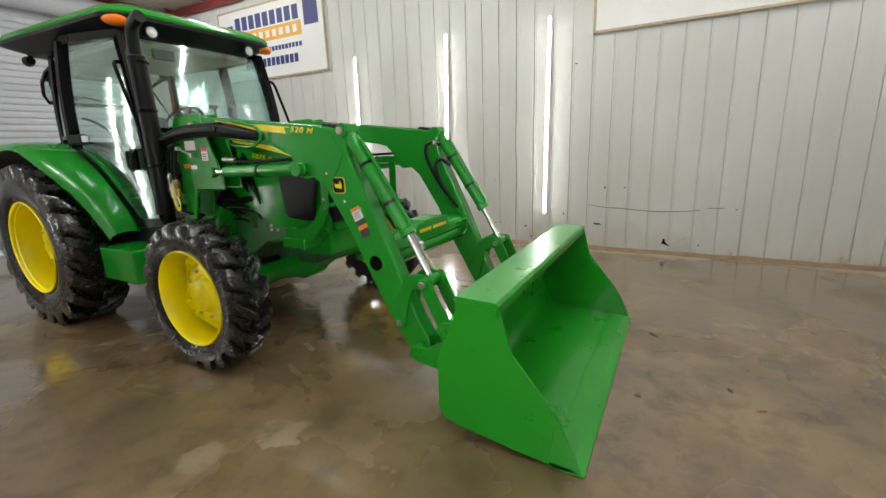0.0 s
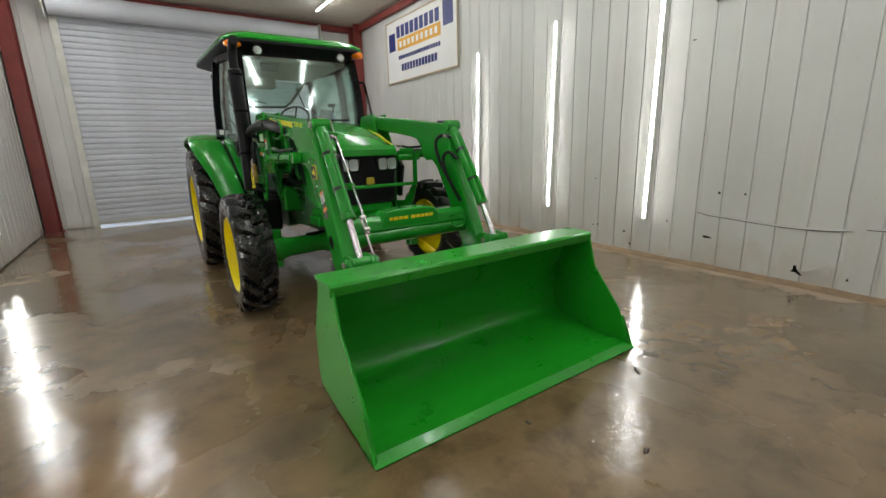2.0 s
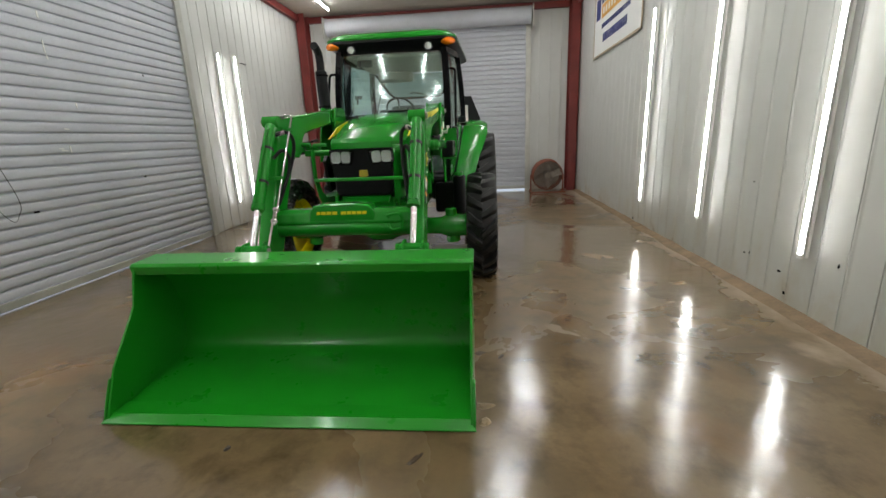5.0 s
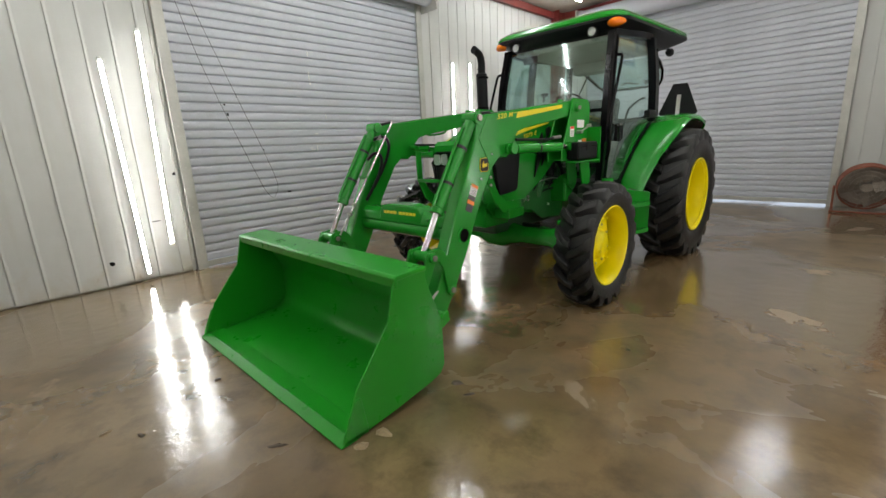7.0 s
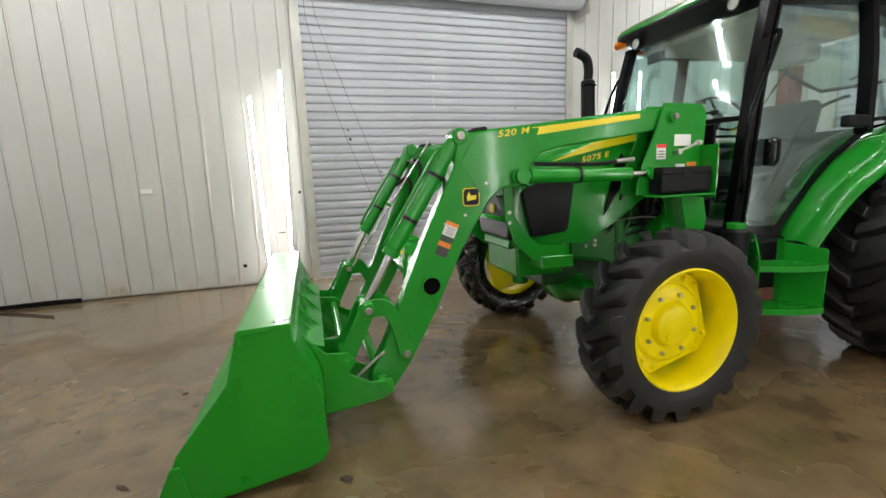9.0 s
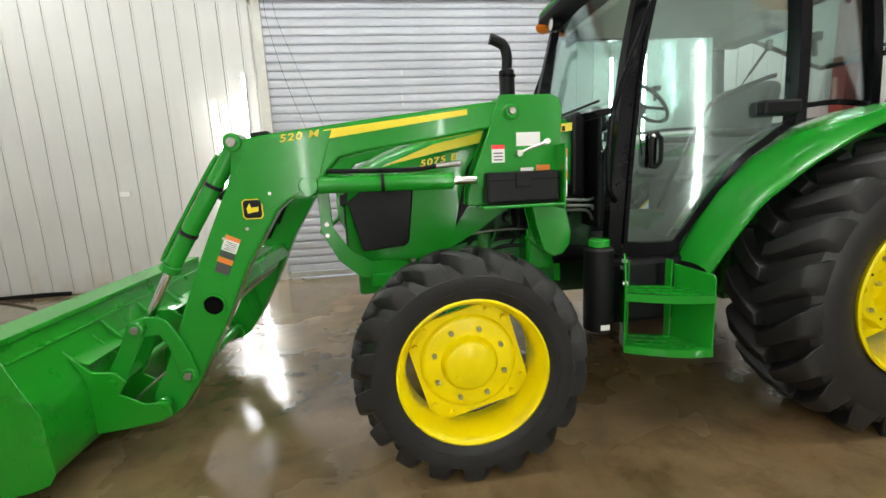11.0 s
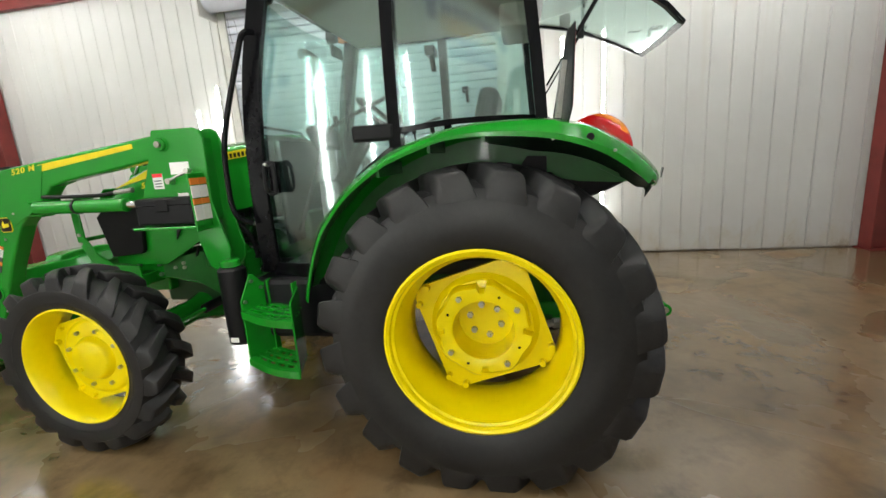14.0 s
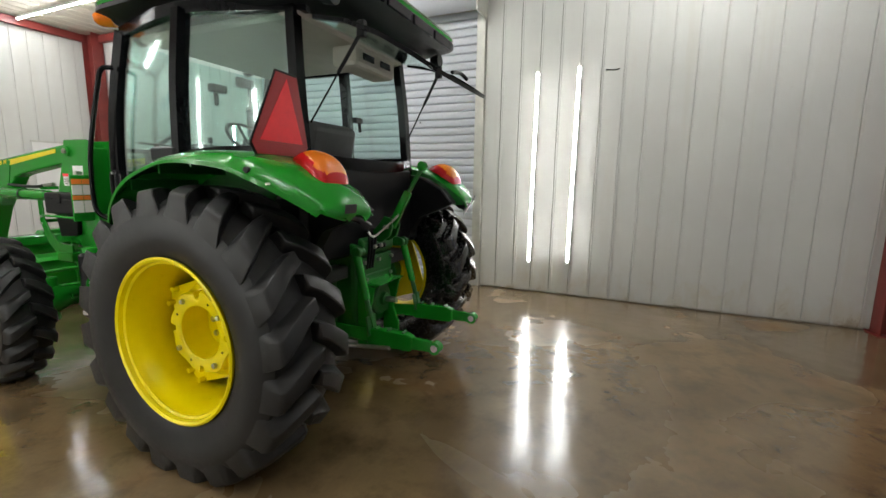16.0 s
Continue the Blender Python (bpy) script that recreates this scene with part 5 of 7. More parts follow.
for k in range(3):
    a = math.pi / 2 + k * 2 * math.pi / 3
    rod(bm, (0.0, 0.0, -0.03), (0.165 * math.cos(a), 0.165 * math.sin(a), 0), 0.010, seg=8)
rod(bm, (0, 0, -0.05), (0, 0, -0.02), 0.035, seg=14)
for v in bm.verts:
    v.co = pose(0.0, 0.70, 1.68, 45, 0, 0) @ v.co
P("steering_wheel", bm, M_BLACK, label="black steering wheel", smooth=True)
bm = bmesh.new()
rod(bm, (0, 0.72, 1.65), (0, 1.02, 1.25), 0.035, 0.055, seg=14)
box(bm, -0.09, 0.09, 0.98, 1.12, 0.88, 1.30)
P("steering_column", bm, M_BLACK, bevel=0.008)
bm = bmesh.new()
vs = box(bm, -0.17, 0.17, -0.03, 0.05, -0.06, 0.10, pose(0, 1.06, 1.56, -25, 0, 0))
P("dashboard", bm, M_BLACK, bevel=0.03, segs=2)
for x, y, z, h in ((0.42, 0.55, 1.42, 0.16), (0.46, 0.42, 1.44, 0.14), (0.40, 0.68, 1.30, 0.2), (-0.15, 0.9, 1.45, 0.2), (0.16, 0.9, 1.5, 0.1)):
    bm = bmesh.new()
    rod(bm, (x, y, z - 0.1), (x + 0.01, y + 0.03, z + h), 0.007, seg=8)
    rod(bm, (x + 0.01, y + 0.03, z + h), (x + 0.01, y + 0.035, z + h + 0.04), 0.017, seg=10)
    P("control_lever", bm, M_BLACK, bevel=0.003)
for s in (-1, 1):
    bm = bmesh.new()
    pipe(bm, [(s * 0.69, 0.43, 1.70), (s * 0.66, 0.48, 1.685), (s * 0.65, 0.66, 1.62), (s * 0.65, 0.765, 1.56), (s * 0.64, 0.83, 1.42), (s * 0.62, 1.0, 1.07)], 0.011, 8, 4)
    P("door_grip", bm, M_BLACK)
    bm = bmesh.new()
    box(bm, *sorted((s * 0.60, s * 0.69)), 0.19, 0.235, 1.86, 1.90)
    rod(bm, (s * 0.66, 0.21, 1.88), (s * 0.665, 0.20, 1.79), 0.013, seg=10)
    P("window_latch", bm, M_BLACK, bevel=0.006)

# ---- rear fenders ----
FEND = [(0.90, 0.80), (0.86, 0.90), (0.80, 1.03), (0.73, 1.15), (0.65, 1.235), (0.57, 1.31), (0.46, 1.385), (0.35, 1.445), (0.23, 1.487), (0.12, 1.517), (0.0, 1.532), (-0.10, 1.535), (-0.21, 1.533), (-0.31, 1.525), (-0.42, 1.500), (-0.52, 1.462), (-0.62, 1.405), (-0.69, 1.352), (-0.725, 1.312), (-0.74, 1.278), (-0.738, 1.250)]


def spline(pts, n):
    """Points on a smooth curve through pts, n to a stretch."""
    out = []
    for i in range(len(pts) - 1):
        p0, p1, p2, p3 = pts[max(0, i - 1)], pts[i], pts[i + 1], pts[min(len(pts) - 1, i + 2)]
        for k in range(n):
            f = k / n
            out.append(tuple(0.5 * (2 * b + (c - a) * f + (2 * a - 5 * b + 4 * c - d) * f * f + (3 * b - a - 3 * c + d) * f ** 3) for a, b, c, d in zip(p0, p1, p2, p3)))
    return out + [pts[-1]]


def tail_z(y):
    """Height of the fender's crown at y behind the axle."""
    for (y0, z0), (y1, z1) in zip(FEND[9:], FEND[10:]):
        if y1 <= y <= y0:
            return z0 + (z1 - z0) * (y0 - y) / (y0 - y1)
    return FEND[-1][1]


for s in (-1, 1):
    bm = bmesh.new()
    rows, shade_rows = [], []
    for y, z, i in spline([(a, b, float(k)) for k, (a, b) in enumerate(FEND)], 3):
        k = max(0, (0.90 - y) / 0.9)
        w = 1.075 - 0.20 * max(0, 1 - k * 1.6) ** 2 - 0.20 * max(0, (-y - 0.42) / 0.35) ** 1.4
        t = max(0, -y - 0.42)
        tip = max(0, -y - 0.70) / 0.05
        drop = 0.055 + 0.048 * min(1, max(0, (0.1 - y) / 0.7)) * (1 - 0.9 * tip)
        inner = 0.64 - 0.20 * min(t, 0.2)
        if i > len(FEND) - 4:
            e = i - len(FEND) + 4
            drop, w, inner = 0.078 - 0.018 * e, w - 0.012 * e * e, inner + 0.008 * e * e
        bend = t * (1 - tip)
        rows.append([Vector((s * (inner + (w - inner) * f), y * g, z - d)) for f, g, d in ((0, 1.004, 0.05 - 0.02 * tip), (0.05, 1, 0.022 - 0.01 * tip), (0.18, 1, 0.006), (0.55, 1, 0), (0.78, 0.997, 0.006 + 0.06 * bend), (0.92, 0.99, 0.02 + 0.09 * bend), (1, 0.978, drop * 0.75), (0.99, 0.972, drop))])
        if y < -0.02:
            shade_rows.append([Vector((s * 0.615, y, z - 0.075 - 0.06 * (1 - tip) * min(1, -y * 4))), Vector((s * (0.615 + w) / 2, y, z - 0.04 - 0.03 * (1 - tip))), Vector((s * (w - 0.02), y * 0.976, z - drop * 0.8))])
    sheet(bm, rows, 0.008)
    fd = P("rear_fender", bm, M_GREEN, label="glossy green curved rear fender", smooth=True)
    # black sheet added for the shade on the underside of the fender
    bm = bmesh.new()
    sheet(bm, shade_rows, 0.003)
    P("tail_shade", bm, M_BLACK, fd, smooth=True)
    bm = bmesh.new()
    rows = [[Vector((s * 0.64, y, z - 0.04)), Vector((s * 0.64, y * 0.8, RZ + (z - RZ) * 0.62) if y > -0.15 else (s * 0.64, y, z - 0.15))] for y, z in FEND if y > -0.66]
    sheet(bm, rows, 0.01)
    P("fender_wall", bm, M_GREEN_CAST, fd, smooth=True)
    # black block fills the dark space under the tail
    bm = bmesh.new()
    prism(bm, [(-.15, 1.48), (-.45, 1.43), (-.60, 1.35), (-.69, 1.25), (-.58, 1.20), (-.42, 1.14), (-.33, 1.0), (-.15, 1.0)], *sorted((s * .50, s * .60)))
    P("fender_filler", bm, M_BLACK, fd, bevel=0.01)
    bm = bmesh.new()
    prism(bm, [(-.30, 1.50), (-.45, 1.45), (-.60, 1.37), (-.70, 1.29), (-.74, 1.238), (-.62, 1.235), (-.45, 1.25), (-.30, 1.28)], *sorted((s * .603, s * .613)))
    P("tail_wall", bm, M_GREEN_CAST, fd)
    bm = bmesh.new()
    for v in box(bm, -0.032, 0.032, -0.020, 0.020, 0, 0.004):
        v.co = pose(s * 0.80, -0.750, 1.282, 100, 0, s * 12) @ v.co
    P("rear_reflector", bm, M_GREY, fd)
    for y in (0.40, 0.18, -0.04, -0.26):
        bm = bmesh.new()
        zz = fender_z(y)
        box(bm, *sorted((s * 0.66, s * 1.02)), y - 0.006, y + 0.006, zz - 0.075, zz - 0.02)
        P("stiffener", bm, M_GREEN_CAST, fd)
    # tail lamp let into the fender tail: one smooth lens, amber along the top, red below
    rings = []
    for k in range(29):
        f = k / 28
        y = -0.405 - 0.235 * f
        grow = math.sin(min(1, f / 0.72) * math.pi / 2) ** 0.8
        end = math.sqrt(max(0.0, 1 - max(0, (f - 0.70) / 0.30) ** 2.6))
        base = tail_z(y) - 0.004
        wide, high = (0.035 + 0.075 * grow) * (0.6 + 0.4 * end), 0.092 * grow * end
        rings.append([Vector((s * 0.735 + wide * math.copysign(abs(math.cos(a)) ** 0.8, math.cos(a)), y, base + high * math.sin(a) ** 0.85 - 0.35 * max(0.0, abs(math.cos(a)) - 0.75) * (0.05 if s * math.cos(a) < 0 else 0.0))) for a in [math.pi * j / 40 for j in range(41)]])
    for mat, nm, top in ((M_REDLENS, "red_lens", False), (M_AMBER, "amber_lens", True)):
        bm = bmesh.new()
        for k, (p, q) in enumerate(zip(rings, rings[1:])):
            for j in range(40):
                mid = (p[j] + p[j + 1] + q[j] + q[j + 1]) / 4
                if (mid.z - tail_z(mid.y) > 0.056 - 0.02 * (mid.y < -0.58)) == top:
                    bm.faces.new([bm.verts.new(c) for c in (p[j], p[j + 1], q[j + 1], q[j])])
        bmesh.ops.remove_doubles(bm, verts=bm.verts[:], dist=0.0003)
        P(nm, bm, mat, fd, smooth=True)
    for y in (-0.30, -0.52):
        bm = bmesh.new()
        z = fender_z(y) - 0.085
        rod(bm, (s * 1.03, y, z), (s * 1.050, y, z), 0.006, seg=8)
        P("bolt", bm, M_ZINC, fd)
    bm = bmesh.new()
    rod(bm, (s * 1.04, -0.43, 1.44), (s * 1.068, -0.43, 1.44), 0.014, seg=14)
    P("reflector", bm, M_BLACK, fd)
    bm = bmesh.new()
    box(bm, *sorted((s * 0.55, s * 0.645)), -0.35, 0.25, 0.95, 1.30)
    P("inner_guard", bm, M_BLACK, bevel=0.03)

# slow-vehicle sign on the left fender
sg = pose(-0.785, -0.37, 1.695, 97, 0, 5.5)
hexa = [(-0.075, 0.19), (0.075, 0.19), (0.205, -0.14), (0.165, -0.19), (-0.165, -0.19), (-0.205, -0.14)]


def sign_plate(name, pts, z0, z1, mat, parent=None, label=""):
    bm = bmesh.new()
    prism(bm, pts, z0, z1, "z")
    for v in bm.verts:
        v.co = sg @ v.co
    return P(name, bm, mat, parent, label, bevel=0.0008)


sign = sign_plate("warning_sign", hexa, 0.0, 0.006, M_BLACK, None, "black-backed red triangular slow-vehicle sign")
sign_plate("border", [(x * 0.95, y * 0.95) for x, y in hexa], 0.0061, 0.0085, M_SMVDARK, sign, "dark red reflective border")
sign_plate("triangle", [(0.0, 0.165), (0.15, -0.12), (-0.15, -0.12)], 0.0086, 0.0105, M_SMV, sign, "bright red triangle")
bm = bmesh.new()
for v in box(bm, -0.02, 0.02, -0.20, 0.06, -0.022, -0.001):
    v.co = sg @ v.co
P("sign_bracket", bm, M_ZINC, sign)
bm = bmesh.new()
for v in box(bm, -0.05, 0.05, -0.24, -0.17, -0.03, -0.002):
    v.co = sg @ v.co
P("sign_foot", bm, M_BLACK, sign)

# ---- steps, canister, fuel tank side ----
# two end plates that converge towards the cab, two bowed slotted treads between them
def step_plate(name, outer, inner, outline, parent=None, label=""):
    """A plate on the plan line from outer to inner; the outline is (share of the way in, height)."""
    o, i_ = Vector((*outer, 0)), Vector((*inner, 0))
    n = (i_ - o).cross(Vector((0, 0, 1))).normalized() * 0.0045
    bm = bmesh.new()
    a = [bm.verts.new(o.lerp(i_, f) + n + Vector((0, 0, z))) for f, z in outline]
    b = [bm.verts.new(o.lerp(i_, f) - n + Vector((0, 0, z))) for f, z in outline]
    bm.faces.new(a)
    bm.faces.new(b[::-1])
    for k in range(len(a)):
        bm.faces.new((a[k], b[k], b[(k + 1) % len(a)], a[(k + 1) % len(a)]))
    return P(name, bm, None, parent, label, bevel=0.003)


SF, SFI, SR, SRI = (-0.832, 1.278), (-0.68, 1.215), (-0.968, 0.915), (-0.765, 0.985)
steps = step_plate("boarding_step", SR, SRI, [(0, 0.40), (0, 0.765), (0.05, 0.78), (1, 0.80), (1, 0.40)], None, "green two-tread boarding step")
front_plate = step_plate("step_plate", SF, SFI, [(0, 0.385), (0, 0.735), (0.42, 0.868), (0.58, 0.865), (0.84, 0.81), (1, 0.80), (1, 0.385)], steps)
for f, z in ((0.45, 0.83), (0.75, 0.785), (0.14, 0.73)):
    p = Vector((*SF, z)).lerp(Vector((*SFI, z)), f)
    for e in (1, -1):
        bm = bmesh.new()
        rod(bm, p + Vector((0.0018, 0.0042, 0)) * e, p + Vector((0.0045, 0.011, 0)) * e, 0.010, seg=8)
        P("bolt", bm, M_ZINC, front_plate)
for a, b in ((SRI, SFI), (SFI, SRI)):
    bm = bmesh.new()
    p, q = Vector((*a, 0)), Vector((*a, 0)).lerp(Vector((*b, 0)), 0.19)
    pipe(bm, [p.lerp(q, 0.5) + Vector((0, 0, 0.40)), p.lerp(q, 0.5) + Vector((0, 0, 0.82))], 0, 4, flat=(0.008, 0.045))
    P("step_flange", bm, None, steps)
for zt in (0.672, 0.408):
    def tread_point(f, k, dz):
        """f: share of the way in; k: share of the way from the rear plate to the front one."""
        o = Vector((*SR, 0)).lerp(Vector((*SF, 0)), k)
        i_ = Vector((*SRI, 0)).lerp(Vector((*SFI, 0)), k)
        bow = Vector((-0.034, -0.012, 0)) * math.sin(math.pi * k) * (1 - f)
        return o.lerp(i_, f) + bow + Vector((0, 0, zt + dz))
    bm = bmesh.new()
    pipe(bm, [tread_point(0, k / 12, -0.004) for k in range(13)], 0, 4, flat=(0.012, 0.038))
    P("tread_rail", bm, None, steps)
    for f in (0.10, 0.37, 0.64, 0.93):
        bm = bmesh.new()
        pipe(bm, [tread_point(f, k / 12, 0.010) for k in range(13)], 0, 4, flat=(0.024, 0.010))
        P("tread_bar", bm, None, steps)
    for k in (0.10, 0.30, 0.50, 0.70, 0.90):
        bm = bmesh.new()
        pipe(bm, [tread_point(0.02, k, 0.007), tread_point(0.95, k, 0.007)], 0, 4, flat=(0.020, 0.012))
        P("tread_rib", bm, None, steps)
bm = bmesh.new()
box(bm, -0.70, -0.45, 0.70, 1.30, 0.48, 0.82)
P("battery_box", bm, M_BLACK, bevel=0.03, segs=2)
bm = bmesh.new()
pipe(bm, [(-0.735, 1.37, 0.475), (-0.735, 1.37, 0.86), (-0.735, 1.37, 0.905)], 0.072, 22)
can = P("canister", bm, M_BLACK, label="black upright canister with green cap", bevel=0.014, smooth=True)
bm = bmesh.new()
lathe(bm, [(0.905, 0.045), (0.91, 0.052), (0.94, 0.052), (0.945, 0.044), (0.946, 0.0)], (-0.735, 1.37, 0), "z", 20)
P("cap", bm, None, can, "green filler cap", smooth=True)
bm = bmesh.new()
box(bm, -0.812, -0.805, 1.345, 1.39, 0.50, 0.525)
P("label", bm, M_LABEL, can)
# right side: green step box and tank
bm = bmesh.new()
box(bm, 0.62, 0.92, 0.78, 1.26, 0.44, 0.70)
P("tank_step", bm, None, None, "green step box over the tank", bevel=0.015, segs=2)
bm = bmesh.new()
box(bm, 0.40, 0.66, 0.62, 1.30, 0.50, 0.84)
P("fuel_tank", bm, M_BLACK, bevel=0.04, segs=2)

# ---- loader ----
BOOM = [(1.70, 1.655), (1.84, 1.630), (2.40, 1.570), (2.951, 1.508), (3.03, 1.492), (3.085, 1.45), (3.10, 1.33), (3.298, 0.917), (3.450, 0.563), (3.515, 0.42), (3.578, 0.31), (3.596, 0.23), (3.572, 0.172), (3.52, 0.160), (3.455, 0.21),
        (3.36, 0.34), (3.214, 0.601), (3.068, 0.898), (2.905, 1.155), (2.83, 1.215), (2.75, 1.205), (2.69, 1.245), (2.665, 1.325), (2.60, 1.388), (2.50, 1.412), (2.31, 1.438), (2.10, 1.465), (1.865, 1.500), (1.72, 1.515), (1.665, 1.55), (1.665, 1.61)]

MAST = [(1.82, 1.655), (1.56, 1.652), (1.525, 1.635), (1.505, 1.59), (1.52, 1.24), (1.495, 1.14), (1.455, 0.97), (1.465, 0.90), (1.50, 0.855), (1.55, 0.845), (1.60, 0.875), (1.64, 1.0), (1.67, 1.13), (1.99, 1.13), (1.985, 1.20), (1.955, 1.30), (1.88, 1.48), (1.83, 1.63)]


def pin(parent, x, y, z, s, r=0.03, length=0.05):
    bm = bmesh.new()
    rod(bm, (x, y, z), (x + s * length * 0.5, y, z), r, seg=20)
    q = P("boss", bm, None, parent, bevel=0.004)
    bm = bmesh.new()
    rod(bm, (x + s * length * 0.5, y, z), (x + s * length * 0.8, y, z), r * 0.55, r * 0.5, seg=14)
    P("pivot_pin", bm, M_PIN, parent, bevel=0.003)


def side_text(body, size, place, parent, s, mat):
    cu = bpy.data.curves.new("lettering", "FONT")
    cu.body, cu.size, cu.extrude, cu.shear, cu.space_character, cu.offset = body, size, 0.0008, 0.25, 1.15, 0.001
    tmp = bpy.data.objects.new("lettering", cu)
    scene.collection.objects.link(tmp)
    bpy.context.view_layer.update()
    me = bpy.data.meshes.new_from_object(tmp.evaluated_get(bpy.context.evaluated_depsgraph_get()))
    bpy.data.objects.remove(tmp)
    ob = new("lettering", me)
    ob.parent = parent
    ob.matrix_basis = place @ Matrix.Diagonal((1.22, 0.88, 1.0, 1.0))
    me.materials.clear()
    me.materials.append(mat)
    return ob


def label_plate(parent, s, x, pts, mat, name="label", th=0.003):
    bm = bmesh.new()
    prism(bm, pts, *sorted((x, x + s * th)))
    return P(name, bm, mat, parent)


def quad(y0, y1, z0, z1, sl=0.0):
    return [(y0, z0), (y1, z0 + sl * (y1 - y0)), (y1, z1 + sl * (y1 - y0)), (y0, z1)]


for s in (-1, 1):
    xo, xi = s * 0.585, s * 0.485
    # boom: two side plates with a box between them
    bm = bmesh.new()
    prism(bm, BOOM, *sorted((xi, xo)))
    boom = P("loader_arm", bm, None, None, "glossy green bent loader arm", bevel=0.012, segs=2)
    bm = bmesh.new()
    prism(bm, [(2.62, 1.52), (2.98, 1.485), (3.07, 1.35), (2.95, 1.16), (2.80, 1.235), (2.70, 1.30)], *sorted((xo, xo + s * 0.004)))
    P("elbow_plate", bm, None, boom, bevel=0.0015)
    bm = bmesh.new()
    prism(bm, [(2.905, 1.511), (2.995, 1.500), (3.0, 1.510), (2.985, 1.520), (2.915, 1.528)], *sorted((s * 0.50, s * 0.572)))
    P("stop_pad", bm, M_BLACK, boom, "black rubber stop pad", bevel=0.004)
    pin(boom, xo, 1.765, 1.575, s, 0.042)
    pin(boom, xo + s * 0.01, 2.752, 1.268, s, 0.040)
    pin(boom, xo, 3.40, 0.385, s, 0.036)
    pin(boom, xo, 3.53, 0.25, s, 0.034)
    for y, z in ((3.05, 1.08), (3.16, 1.04), (2.93, 1.24), (3.20, 0.60)):
        bm = bmesh.new()
        rod(bm, (xo, y, z), (xo + s * 0.006, y, z), 0.008, seg=8)
        P("bolt", bm, M_ZINC, boom)
    # open end of the cross tube
    bm = bmesh.new()
    lathe(bm, [(0, 0.058), (0.008 * s, 0.058), (0.008 * s, 0.046), (-0.002 * s, 0.046)], (xo, 3.246, 0.722), "x", 28, closed=True)
    P("tube_rim", bm, None, boom)
    # flat black disc paints the shade inside the tube
    bm = bmesh.new()
    rod(bm, (xo + s * 0.001, 3.246, 0.722), (xo + s * 0.003, 3.246, 0.722), 0.046, seg=28)
    P("tube_mouth", bm, M_SHADE_SCUFF, boom, "black disc for the shade inside the tube end")
    # yellow stripe and type number
    bm = bmesh.new()
    prism(bm, [(2.66, 1.478), (1.975, 1.568), (1.975, 1.595), (2.66, 1.520)], *sorted((xo, xo + s * 0.003)))
    P("stripe", bm, M_DECAL, boom, "yellow stripe")
    ang = 6.2
    if s < 0:
        m = Matrix(((0, 0, -1, xo - 0.0045), (-1, 0, 0, 2.862), (0, 1, 0, 1.472), (0, 0, 0, 1))) @ pose(0, 0, 0, 0, 0, ang)
        m5 = Matrix(((0, 0, -1, -0.3590), (-1, 0, 0, 2.200), (0, 1, 0, 1.336), (0, 0, 0, 1))) @ pose(0, 0, 0, 0, 0, 9)
    else:
        m = Matrix(((0, 0, 1, xo + 0.0045), (1, 0, 0, 2.67), (0, 1, 0, 1.492), (0, 0, 0, 1))) @ pose(0, 0, 0, 0, 0, -ang)
        m5 = Matrix(((0, 0, 1, 0.3590), (1, 0, 0, 2.00), (0, 1, 0, 1.345), (0, 0, 0, 1))) @ pose(0, 0, 0, 0, 0, -9)
    side_text("520 M", 0.052, m, boom, s, M_DECAL)
    side_text("5075 E", 0.052, m5, hood, s, M_DECAL)
    # round-cornered badge: yellow edge, dark field, plain yellow shape
    bx, cy, cz = xo, 3.015, 1.172

    def oct_(w, h, c):
        return [(cy - w + c, cz - h), (cy + w - c, cz - h), (cy + w, cz - h + c), (cy + w, cz + h - c), (cy + w - c, cz + h), (cy - w + c, cz + h), (cy - w, cz + h - c), (cy - w, cz - h + c)]
    label_plate(boom, s, bx, oct_(0.046, 0.047, 0.012), M_DECAL, "badge", 0.003)
    label_plate(boom, s, bx + s * 0.003, oct_(0.041, 0.042, 0.010), M_BLACK, "badge_field", 0.002)
    label_plate(boom, s, bx + s * 0.005, [(cy - 0.026, cz - 0.012), (cy + 0.022, cz - 0.02), (cy + 0.026, cz + 0.004), (cy + 0.012, cz + 0.026), (cy + 0.004, cz + 0.006), (cy - 0.028, cz + 0.01)], M_DECAL, "badge_shape", 0.002)
    # warning labels on the lower arm, slanted with it
    t = Vector((0.42, -0.91)).normalized()
    n = Vector((0.91, 0.42)).normalized()

    def slant(a0, a1, b0, b1):
        o = Vector((3.085, 1.03))
        return [tuple(o + t * a + n * b) for a, b in ((a0, b0), (a1, b0), (a1, b1), (a0, b1))]
    for nm, mat, r, lift in (("label_head", M_ORANGE, (0, 0.02, 0, 0.07), 0), ("label_sheet", M_LABEL, (0.02, 0.075, 0, 0.07), 0), ("label_print", M_GREY, (0.08, 0.105, 0, 0.07), 0), ("label_band", M_ORANGE, (0.11, 0.135, 0, 0.07), 0), ("label_print", M_GREY, (0.138, 0.185, 0, 0.066), 0)):
        label_plate(boom, s, xo, slant(*r), mat, nm)
    for k in range(5):
        label_plate(boom, s, xo + s * 0.003, slant(0.028 + k * 0.009, 0.031 + k * 0.009, 0.008, 0.06 - 0.01 * (k % 2)), M_GREY, "print_bar", 0.0008)
    # mast with its inner plate
    bm = bmesh.new()
    prism(bm, MAST, *sorted((s * 0.588, s * 0.605)))
    prism(bm, MAST, *sorted((s * 0.455, s * 0.470)))
    box(bm, *sorted((s * 0.470, s * 0.588)), 1.56, 1.60, 1.14, 1.60)
